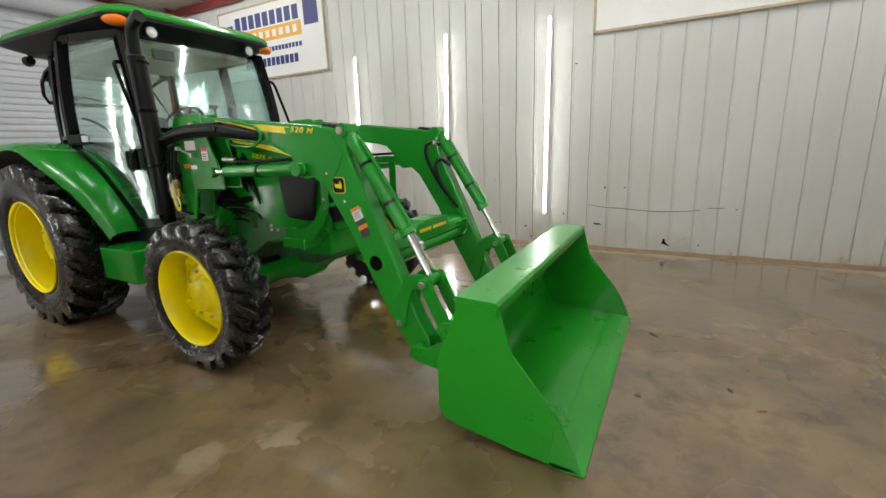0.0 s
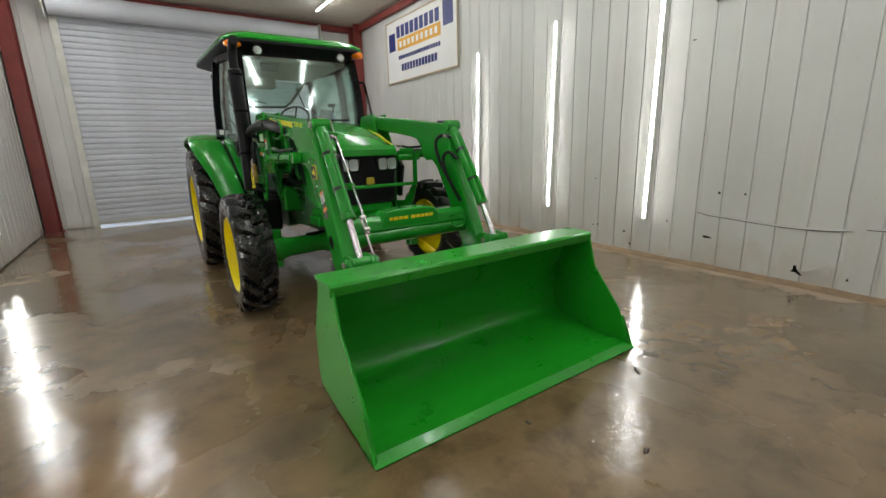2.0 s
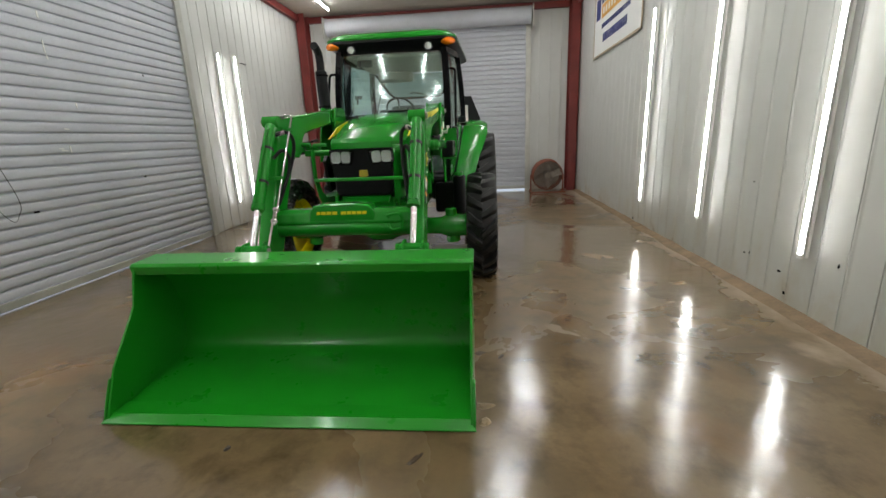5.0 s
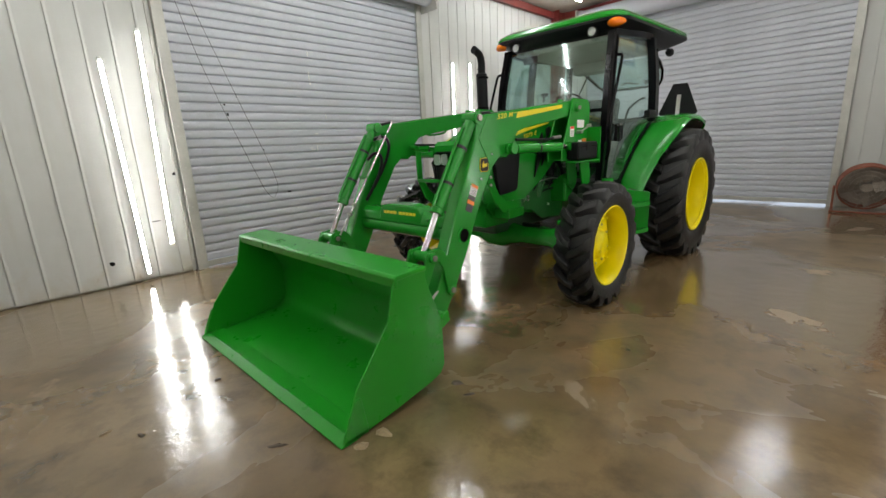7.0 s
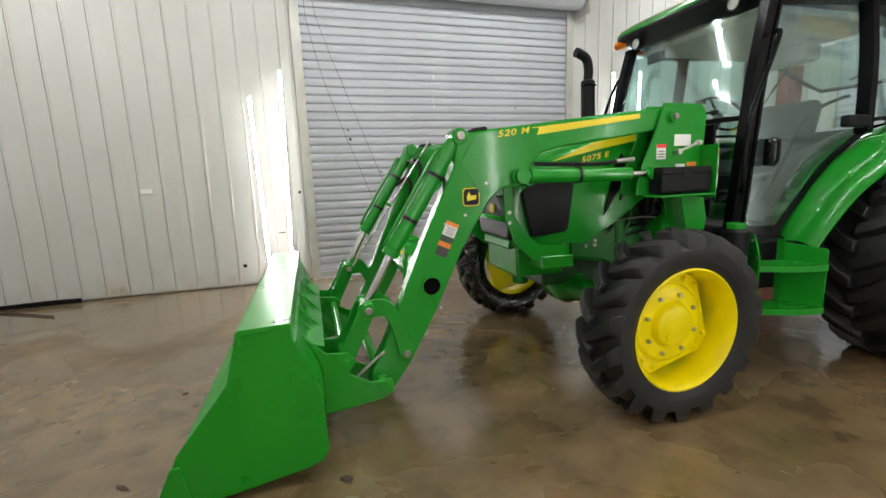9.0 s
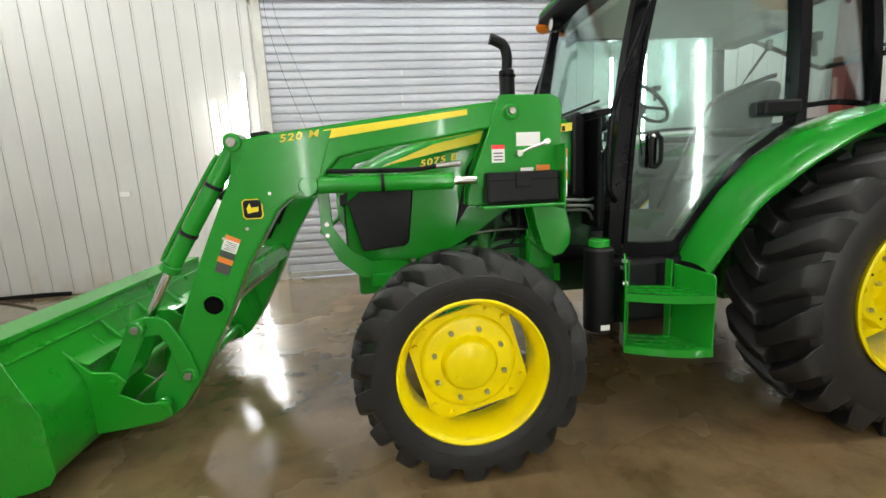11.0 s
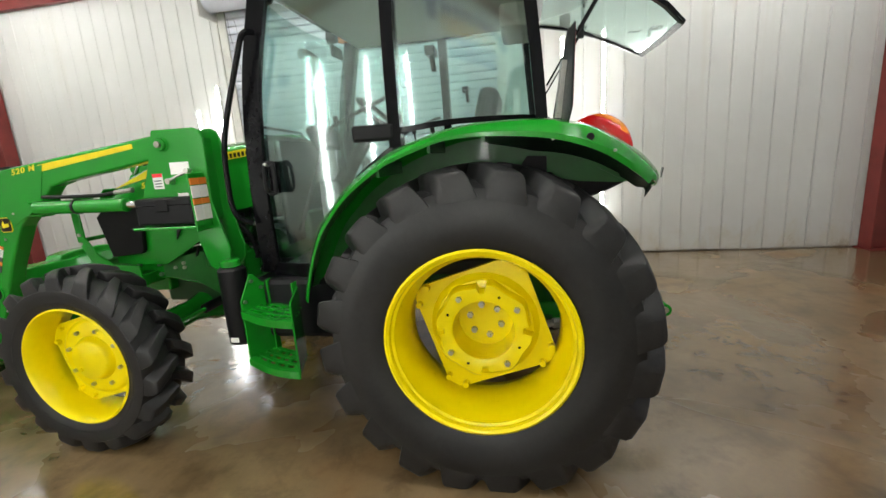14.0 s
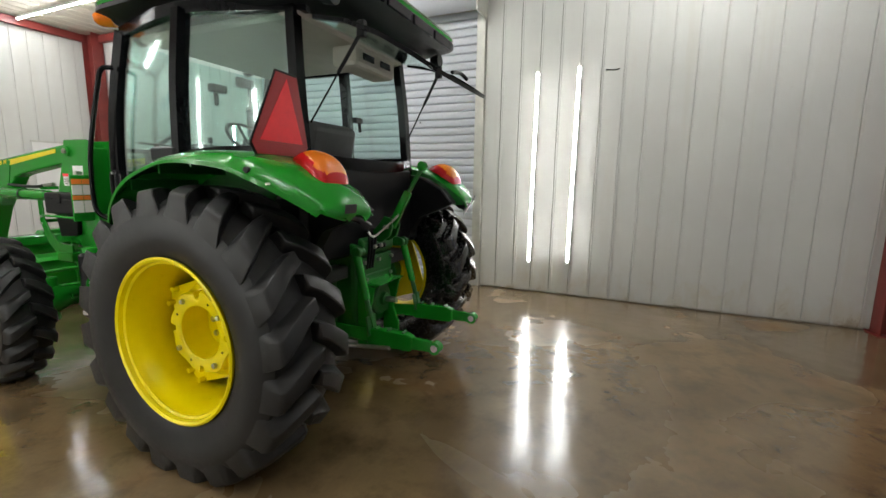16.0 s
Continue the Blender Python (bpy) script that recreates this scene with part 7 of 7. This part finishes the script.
tlk = P("top_link", bm, M_GREEN, None, "green top link standing up", bevel=0.006)
bm = bmesh.new()
rod(bm, (0.046, -0.575, 1.325), (0.088, -0.645, 1.475), 0.014, seg=12)
P("screw", bm, M_GREEN_CAST, tlk)
bm = bmesh.new()
lathe(bm, [(-0.024, 0.0), (-0.024, 0.018), (-0.016, 0.029), (0.016, 0.029), (0.024, 0.018), (0.024, 0.0)], (0.09, -0.655, 1.50), "x", 20)
P("link_eye", bm, M_GREEN, tlk, smooth=True)
bm = bmesh.new()
pipe(bm, [(-0.20, -0.44, 1.10), (-0.19, -0.46, 1.075), (-0.15, -0.47, 1.08), (-0.02, -0.52, 1.17), (0.03, -0.545, 1.22)], 0.007, 8, 4)
P("link_spring", bm, M_ZINC)
for k in range(3):
    bm = bmesh.new()
    pipe(bm, [(-0.10 + 0.04 * k, -0.30, 1.06), (-0.11 + 0.04 * k, -0.38, 1.09), (-0.14 + 0.03 * k, -0.41, 1.0), (-0.15 + 0.03 * k, -0.395, 0.86)], 0.009, 8, 4)
    P("rear_hose", bm, M_BLACK)
for k in range(4):
    bm = bmesh.new()
    rod(bm, (-0.10 + 0.035 * k, -0.395, 0.99 - 0.01 * (k % 2)), (-0.10 + 0.035 * k, -0.435, 1.0), 0.014, seg=10)
    P("rear_coupler", bm, M_BLACK if k % 2 else M_ZINC, bevel=0.003)
for s in (-1, 1):
    bm = bmesh.new()
    prism(bm, [(-0.15, 0.965), (-0.14, 1.02), (-0.19, 1.058), (-0.26, 1.045), (-0.40, 1.018), (-0.435, 1.008), (-0.448, 0.985), (-0.435, 0.962), (-0.40, 0.955), (-0.25, 0.955)], *sorted((s * 0.225, s * 0.262)))
    la = P("lift_arm", bm, M_GREEN_CAST, None, "green cast lift arm", bevel=0.010, segs=2)
    bm = bmesh.new()
    rod(bm, (s * 0.262, -0.415, 0.985), (s * 0.30, -0.415, 0.985), 0.034, seg=16)
    P("arm_boss", bm, M_GREEN_CAST, la, bevel=0.006, smooth=True)
    top, low = Vector((s * 0.282, -0.415, 0.965)), Vector((s * 0.292, -0.525, 0.55))
    bm = bmesh.new()
    rod(bm, top, top.lerp(low, 0.62), 0.026, 0.024, seg=14)
    lr = P("lift_rod", bm, M_GREEN, la, bevel=0.004, smooth=True)
    bm = bmesh.new()
    rod(bm, top.lerp(low, 0.62), top.lerp(low, 0.9), 0.016, seg=12)
    P("rod_screw", bm, M_GREEN_CAST, lr)
    for e in (-1, 1):
        bm = bmesh.new()
        pipe(bm, [top.lerp(low, 0.84) + Vector((e * 0.024, 0, 0)), low + Vector((e * 0.026, -0.002, -0.045))], 0, 4, flat=(0.010, 0.042))
        P("rod_fork", bm, M_GREEN_CAST, lr, bevel=0.002)
    bm = bmesh.new()
    y0 = -0.12
    prism(bm, [(y0, 0.445), (-0.55, 0.450), (-0.90, 0.462), (-0.945, 0.468), (-0.965, 0.49), (-0.955, 0.518), (-0.92, 0.528), (-0.80, 0.532), (-0.72, 0.545), (-0.60, 0.54), (y0, 0.515)], s * 0.295 - 0.011, s * 0.295 + 0.011)
    for v in bm.verts:
        v.co.x -= s * 0.07 * max(0.0, 1 - (v.co.y - y0) / -0.4)
    ll = P("lower_link", bm, M_GREEN, None, "green lower link arm with ball end", bevel=0.006)
    bm = bmesh.new()
    lathe(bm, [(-0.024, 0.020), (-0.024, 0.036), (0.024, 0.036), (0.024, 0.020)], (s * 0.295, -0.937, 0.494), "x", 22, closed=True)
    P("ball_end", bm, M_GREEN, ll)
    bm = bmesh.new()
    rod(bm, (s * 0.295 - 0.026, -0.937, 0.494), (s * 0.295 + 0.026, -0.937, 0.494), 0.020, seg=14)
    P("ball", bm, M_ZINC, ll)
    bm = bmesh.new()
    prism(bm, [(-0.50, 0.44), (-0.78, 0.448), (-0.80, 0.46), (-0.80, 0.535), (-0.76, 0.55), (-0.54, 0.548), (-0.50, 0.53)], s * 0.295 - 0.024, s * 0.295 + 0.024)
    P("link_sleeve", bm, M_GREEN, ll, bevel=0.006)
    for yb in (-0.56, -0.64, -0.74):
        bm = bmesh.new()
        rod(bm, (s * 0.295 - 0.02, yb, 0.548), (s * 0.295 + 0.02, yb, 0.552), 0.009, seg=8)
        P("bolt", bm, M_GREEN_CAST, ll)
    bm = bmesh.new()
    pipe(bm, [(s * 0.40, -0.06, 0.42), (s * 0.36, -0.36, 0.435)], 0.021, 12)
    sb = P("stabiliser", bm, M_ZINC, None, "zinc-plated stabiliser tube", smooth=True)
    bm = bmesh.new()
    pipe(bm, [(s * 0.36, -0.36, 0.435), (s * 0.318, -0.66, 0.45)], 0.012, 10)
    P("stabiliser_rod", bm, M_ZINC, sb, smooth=True)
    bm = bmesh.new()
    rod(bm, (s * 0.365, -0.33, 0.435), (s * 0.358, -0.375, 0.436), 0.030, seg=14)
    P("collar", bm, M_ZINC, sb, bevel=0.003)
bm = bmesh.new()
box(bm, -0.06, 0.05, -0.62, 0.1, 0.335, 0.37)
P("drawbar", bm, M_GREEN_CAST, None, bevel=0.005)

# ---- banners ----
def banner(name, y0, y1, z0, z1, x, label, prints):
    bm = bmesh.new()
    rows = []
    for k in range(7):
        z = z0 + (z1 - z0) * k / 6
        rows.append([Vector((x + 0.004 * math.sin(7 * y + 3 * z), y, z)) for y in [y0 + (y1 - y0) * i / 16 for i in range(17)]])
    sheet(bm, rows, 0.003)
    b = tagged(part(name, bm, M_BANNER, smooth=True), label, "banner", "banners")
    hem = (((y0, y0 + 0.03), (z0, z1)), ((y1 - 0.03, y1), (z0, z1)), ((y0, y1), (z0, z0 + 0.03)), ((y0, y1), (z1 - 0.03, z1)))
    for (a, c), (d, e) in hem:
        bm = bmesh.new()
        box(bm, x - 0.002, x + 0.011, a, c, d, e)
        part("hem", bm, M_HEM, b)
    for a, c, d, e, mat in prints:
        bm = bmesh.new()
        box(bm, x + 0.0045, x + 0.0085, a, c, d, e)
        part("print_bar", bm, mat, b)
    return b


BX = XL + 0.026
y0, y1, z0, z1 = -2.91, -0.35, 2.635, 3.85
W_, H_ = y1 - y0, z1 - z0


def row(a, b, lo, hi, n, mat, gap=0.25):
    """n upright bars in a row, in shares of the banner."""
    out = []
    for k in range(n):
        w = (b - a) / n
        out.append((y0 + W_ * (a + k * w), y0 + W_ * (a + (k + 1 - gap) * w), z0 + H_ * lo, z0 + H_ * hi, mat))
    return out


pr = [(y0 + W_ * 0.05, y0 + W_ * 0.15, z0 + H_ * 0.52, z0 + H_ * 0.80, M_NAVY), (y0 + W_ * 0.83, y0 + W_ * 0.95, z0 + H_ * 0.60, z0 + H_ * 0.93, M_NAVY)]
pr += row(0.18, 0.80, 0.70, 0.88, 9, M_NAVY) + [(y0 + W_ * 0.19, y0 + W_ * 0.80, z0 + H_ * 0.50, z0 + H_ * 0.68, M_OCHRE)]
pr += row(0.20, 0.80, 0.36, 0.42, 19, M_NAVY) + row(0.24, 0.76, 0.17, 0.28, 12, M_NAVY)
ban = banner("banner", y0, y1, z0, z1, BX, "white vinyl banner with navy print bars and an ochre band", pr)
for k in range(9):
    bm = bmesh.new()
    a = y0 + W_ * (0.22 + k * 0.0633)
    box(bm, BX + 0.0086, BX + 0.0100, a, a + 0.09, z0 + H_ * 0.545, z0 + H_ * 0.635)
    part("print_bar", bm, M_BANNER, ban)
banner("banner", 3.74, 7.2, 2.58, 3.78, BX, "white vinyl banner with a tan hem and navy print bars", [(4.33 + 0.205 * k, 4.33 + 0.205 * k + 0.15, 2.885, 3.12, M_NAVY) for k in range(12) if k not in (3, 7)])
# framed sheet on the front wall
bm = bmesh.new()
box(bm, 1.94, 2.78, YF - 0.034, YF - 0.026, 1.2, 2.0)
wb_ = tagged(part("wall_board", bm, M_BANNER, bevel=0.002), "plain white board on the ribbed wall", "board")
bm = bmesh.new()
box(bm, 1.92, 2.80, YF - 0.042, YF - 0.026, 2.0, 2.03)
part("frame", bm, M_TRIM, wb_)

# ---- floor fan beside the rear column ----
fan = tagged(empty("floor_fan"), "round rusty floor fan with a mesh guard on a red stand", "fan")
c = Vector((-2.49, -3.95, 0.40))
tilt = pose(c.x, c.y, c.z, -12, 0, 6)
bm = bmesh.new()
lathe(bm, [(-0.10, 0.33), (-0.09, 0.345), (0.09, 0.345), (0.10, 0.33), (0.09, 0.325), (-0.09, 0.325)], (0, 0, 0), "y", 40, closed=True)
for v in bm.verts:
    v.co = tilt @ v.co
part("drum", bm, M_RUST, fan, smooth=True)
for r in (0.07, 0.14, 0.20, 0.26, 0.31):
    bm = bmesh.new()
    lathe(bm, [(0.092, r - 0.004), (0.10, r), (0.092, r + 0.004), (0.086, r)], (0, 0, 0), "y", 36, closed=True)
    for v in bm.verts:
        v.co = tilt @ v.co
    part("guard_ring", bm, M_MESHGREY, fan)
for k in range(14):
    a = 2 * math.pi * k / 14
    bm = bmesh.new()
    rod(bm, tilt @ Vector((0.05 * math.cos(a), 0.095, 0.05 * math.sin(a))), tilt @ Vector((0.335 * math.cos(a), 0.092, 0.335 * math.sin(a))), 0.004, seg=6)
    part("guard_spoke", bm, M_MESHGREY, fan)
bm = bmesh.new()
rod(bm, tilt @ Vector((0, -0.09, 0)), tilt @ Vector((0, 0.085, 0)), 0.075, seg=20)
part("motor", bm, M_MESHGREY, fan, bevel=0.01)
for k in range(4):
    bm = bmesh.new()
    a = 2 * math.pi * k / 4 + 0.4
    q = pose(0, 0.03, 0, 0, math.degrees(a), 0)
    sheet(bm, [[tilt @ (q @ Vector((x, 0.05 * u, 0.06 * u + 0.05))) for x in (0.07, 0.18, 0.30)] for u in (-1, 0, 1)], 0.003)
    part("blade", bm, M_MESHGREY, fan, smooth=True)
bm = bmesh.new()
lathe(bm, [(-0.085, 0.322), (-0.08, 0.0)], (0, 0, 0), "y", 36)
for v in bm.verts:
    v.co = tilt @ v.co
part("back_plate", bm, M_MESHGREY, fan)
for sx in (-1, 1):
    bm = bmesh.new()
    pipe(bm, [(c.x + sx * 0.36, c.y + 0.28, 0.02), (c.x + sx * 0.36, c.y - 0.22, 0.02)], 0.018, 10)
    pipe(bm, [(c.x + sx * 0.36, c.y, 0.02), (c.x + sx * 0.365, c.y, c.z)], 0.016, 10)
    part("leg", bm, M_RUST, fan)
bm = bmesh.new()
pipe(bm, [(c.x - 0.36, c.y + 0.24, 0.02), (c.x + 0.36, c.y + 0.24, 0.02)], 0.016, 10)
part("crossbar", bm, M_RUST, fan)


# ---- small marks on the walls ----
def wall_hole(x, y, z, w, h, s, label="small torn dark hole in the wall sheet"):
    bm = bmesh.new()
    pts = [(y + w * math.cos(a) * random.uniform(0.6, 1.2), z + h * math.sin(a) * random.uniform(0.6, 1.2)) for a in [2 * math.pi * k / 9 for k in range(9)]]
    prism(bm, pts, *sorted((x, x + s * 0.003)))
    tagged(part("wall_hole", bm, M_SHADE_SCUFF), label, "hole", "wall holes")


for y, z, w, h in ((3.954, 0.79, 0.012, 0.012), (4.182, 0.79, 0.012, 0.010), (3.88, 0.325, 0.055, 0.014), (5.02, 0.13, 0.012, 0.014), (5.35, 0.56, 0.010, 0.007), (3.45, 0.44, 0.010, 0.016), (2.93, 0.25, 0.020, 0.012), (2.56, 0.29, 0.010, 0.018), (3.016, 0.108, 0.014, 0.016), (3.557, 2.284, 0.018, 0.007), (2.49, 0.87, 0.010, 0.006), (2.486, 0.275, 0.018, 0.008), (-0.24, 0.06, 0.02, 0.02)):
    wall_hole(XL + 0.0015, y, z, w, h, 1)
for y, z, w, h in ((4.19, 0.64, 0.05, 0.008), (4.66, 0.25, 0.03, 0.03), (3.93, 1.14, 0.02, 0.02)):
    wall_hole(XR - 0.0015, y, z, w, h, -1)
# the knocked-in crease: a folded lip over a dark strip painted as its shadow, running on and off over the ribs
for run in (((3.76, 0.575), (3.86, 0.553), (3.97, 0.545), (4.16, 0.535), (4.34, 0.523), (4.50, 0.515), (4.70, 0.517), (4.86, 0.527), (5.00, 0.545)), ((5.08, 0.570), (5.17, 0.572), (5.24, 0.578))):
    bm = bmesh.new()
    sheet(bm, [[Vector((XL + 0.001, y, z + 0.022)), Vector((XL + 0.0045, y, z + 0.004)), Vector((XL + 0.0045, y, z))] for y, z in run], 0.001)
    fold = tagged(part("sheet_crease", bm, M_WALL, smooth=True), "folded crease across the dented wall sheets", "crease")
    bm = bmesh.new()
    for (y0, z0), (y1, z1) in zip(run, run[1:]):
        w = 0.004 + 0.005 * abs(noise.noise((y0 * 9, 2, 0)))
        prism(bm, [(y0, z0 - w), (y1, z1 - w * 0.7), (y1, z1 + 0.001), (y0, z0 + 0.001)], XL + 0.0042, XL + 0.0060)
    part("crease_shadow", bm, M_SHADE_SCUFF, fold)
# torn corner with its sheet curled out
bm = bmesh.new()
prism(bm, [(4.640, 0.180), (4.662, 0.185), (4.668, 0.155), (4.692, 0.122), (4.728, 0.092), (4.69, 0.100), (4.662, 0.118), (4.625, 0.122), (4.642, 0.148)], XL + 0.001, XL + 0.004)
tear = tagged(part("wall_tear", bm, M_SHADE_SCUFF), "jagged dark tear low in the wall sheet", "tear")
bm = bmesh.new()
rows = []
for i in range(7):
    u = i / 6
    rows.append([Vector((XL + 0.003 + 0.050 * v * (1 - u) * u * 2.2 + 0.018 * v * v, 4.735 + 0.19 * u - 0.035 * v * v, 0.030 + (0.10 + 0.10 * u) * v)) for v in [j / 6 for j in range(7)]])
sheet(bm, rows, 0.0015)
part("curled_flap", bm, M_WALL, tear, "pale curled flap of sheet", smooth=True)
# small plate, cable and hook beside the roller door
bm = bmesh.new()
box(bm, XR - 0.03, XR - 0.001, 5.55, 5.67, 1.195, 1.255)
tagged(part("wall_plate", bm, M_WHITE, bevel=0.004), "small white cover plate on the wall", "cover plate")
bm = bmesh.new()
pipe(bm, [(XR - 0.08, 3.70, 3.45), (XR - 0.08, 3.67, 3.1), (XR - 0.08, 3.48, 2.32), (XR - 0.08, 3.04, 1.07), (XR - 0.08, 2.90, 0.78), (XR - 0.08, 2.82, 0.80), (XR - 0.08, 2.81, 1.05), (XR - 0.08, 3.22, 2.2), (XR - 0.08, 3.53, 3.08), (XR - 0.08, 3.60, 3.4)], 0.0027, 6, 6)
tagged(part("pull_rope", bm, M_GREY, smooth=True), "thin grey pull rope hanging before the roller door", "rope")
bm = bmesh.new()
pipe(bm, [(XR - 0.002, -1.48, 2.69), (XR - 0.04, -1.48, 2.69), (XR - 0.04, -1.58, 2.68), (XR - 0.03, -1.62, 2.695)], 0.008, 6)
tagged(part("wall_hook", bm, M_FRAME), "small dark wire hook on the wall", "hook")
bm = bmesh.new()
box(bm, XR - 0.022, XR - 0.001, 3.905, 3.92, 0.0, 3.4)
tagged(part("trim", bm, M_TRIM), "pale metal corner trim beside the roller door", "trim", kind="structure")
# dirt line where wall meets floor
bm = bmesh.new()
rows = []
for k in range(61):
    y = YB + 0.3 + (YF - YB - 0.6) * k / 60
    rows.append([Vector((XL + 0.0, y, 0.035 + 0.015 * noise.noise((y * 3, 0, 0)))), Vector((XL + 0.04, y, 0.02)), Vector((XL + 0.10 + 0.05 * noise.noise((y * 2, 1, 0)), y, 0.002))])
sheet(bm, rows, 0)
tagged(part("trim", bm, material("caked_mud", (0.24, 0.165, 0.10), 0.75, 0, 0.3, 6, 60, 0.006, 40)), "strip of caked brown mud along the wall", "mud strip", kind="structure")

# specks of light on the roller door, painted as white marks, and dark scuffs
for y, z, w, h in ((2.104, 2.584, 0.010, 0.05), (2.119, 2.304, 0.008, 0.09), (2.11, 2.21, 0.014, 0.03), (2.293, 2.03, 0.05, 0.006), (1.919, 1.784, 0.010, 0.045), (2.096, 1.55, 0.04, 0.010), (2.171, 1.341, 0.05, 0.010), (2.104, 1.353, 0.010, 0.06), (2.20, 1.36, 0.04, 0.008)):
    bm = bmesh.new()
    a, w, h = y - DA0, w * 1.6, h * 1.4
    prism(bm, [(a - w / 2, z - h / 2), (a + w / 2, z - h * 0.3), (a + w * 0.35, z + h / 2), (a - w * 0.4, z + h * 0.4)], 0.0125, 0.0165, "y")
    part("light_speck", bm, M_LABEL, door_a)
for y, z, w, h in ((3.274, 1.901, 0.012, 0.012), (3.253, 1.789, 0.014, 0.02), (2.877, 1.364, 0.012, 0.012), (1.2, 1.0, 0.02, 0.012), (2.6, 0.8, 0.03, 0.01), (0.9, 2.2, 0.012, 0.012)):
    bm = bmesh.new()
    a = y - DA0
    prism(bm, [(a - w, z - h), (a + w, z - h * 0.6), (a + w * 0.7, z + h), (a - w * 0.8, z + h * 0.8)], 0.0122, 0.0142, "y")
    part("scuff", bm, M_SHADE_SCUFF, door_a)

# loose iron rod and bent strip lying by the foot of the wall
bm = bmesh.new()
pipe(bm, [(2.52, 6.41, 0.010), (2.74, 6.76, 0.011), (2.98, 7.17, 0.010)], 0.009, 8, 4)
tagged(part("iron_rod", bm, M_IRON), "thin rusty iron rod lying on the wet floor", "rod")
bm = bmesh.new()
prism(bm, [(6.40, 0.006), (6.40, 0.055), (6.70, 0.060), (7.30, 0.045), (7.50, 0.030), (7.50, 0.006)], XR - 0.075, XR - 0.055)
tagged(part("rubber_strip", bm, M_BLACK, None, "", 0.004), "dark strip leaning on the foot of the wall", "strip")

# bits of mud and straw left on the floor round the bucket
M_MUD = material("wet_mud", (0.055, 0.036, 0.020), 0.5, 0, 0.3, 20, 90, 0.003, 60)
M_STRAW = material("pale_mud", (0.30, 0.21, 0.12), 0.55, 0, 0.3, 20, 90, 0.003, 60)
rnd = random.Random(7)
for x, y, size, slim, turn, mat, words in ((-0.68, 4.69, 0.055, 0.25, 50, M_MUD, "dark wet sliver of mud on the floor"), (-0.083, 5.105, 0.028, 0.5, 20, M_MUD, "dark wet bit of mud on the floor"),
                                           (0.187, 4.657, 0.024, 0.5, 80, M_MUD, "dark wet bit of mud on the floor"), (0.077, 5.22, 0.035, 0.2, 110, M_STRAW, "pale thin straw on the wet floor"),
                                           (-0.95, 3.76, 0.040, 0.7, 30, M_MUD, "dark wet clod of mud beside the bucket"), (-1.08, 3.80, 0.036, 0.35, 60, M_MUD, "dark wet sliver of mud beside the bucket"),
                                           (-0.976, 4.31, 0.055, 0.6, 15, M_STRAW, "pale flat crust of mud beside the bucket"), (-0.978, 4.434, 0.040, 0.7, 70, M_STRAW, "pale flat crust of mud beside the bucket")):
    bm = bmesh.new()
    spin = pose(x, y, 0, 0, 0, turn)
    rim_, top_ = [], []
    for k in range(11):
        a = 2 * math.pi * k / 11
        r = size * rnd.uniform(0.7, 1.15)
        rim_.append(bm.verts.new(spin @ Vector((r * math.cos(a), slim * r * math.sin(a), 0.001))))
        top_.append(bm.verts.new(spin @ Vector((0.6 * r * math.cos(a), 0.6 * slim * r * math.sin(a), rnd.uniform(0.005, 0.011)))))
    for k in range(11):
        bm.faces.new((rim_[k], rim_[(k + 1) % 11], top_[(k + 1) % 11], top_[k]))
    bm.faces.new(top_)
    bm.faces.new(rim_[::-1])
    tagged(part("mud_clod", bm, mat, smooth=False), words, "mud", "bits of mud on the floor")
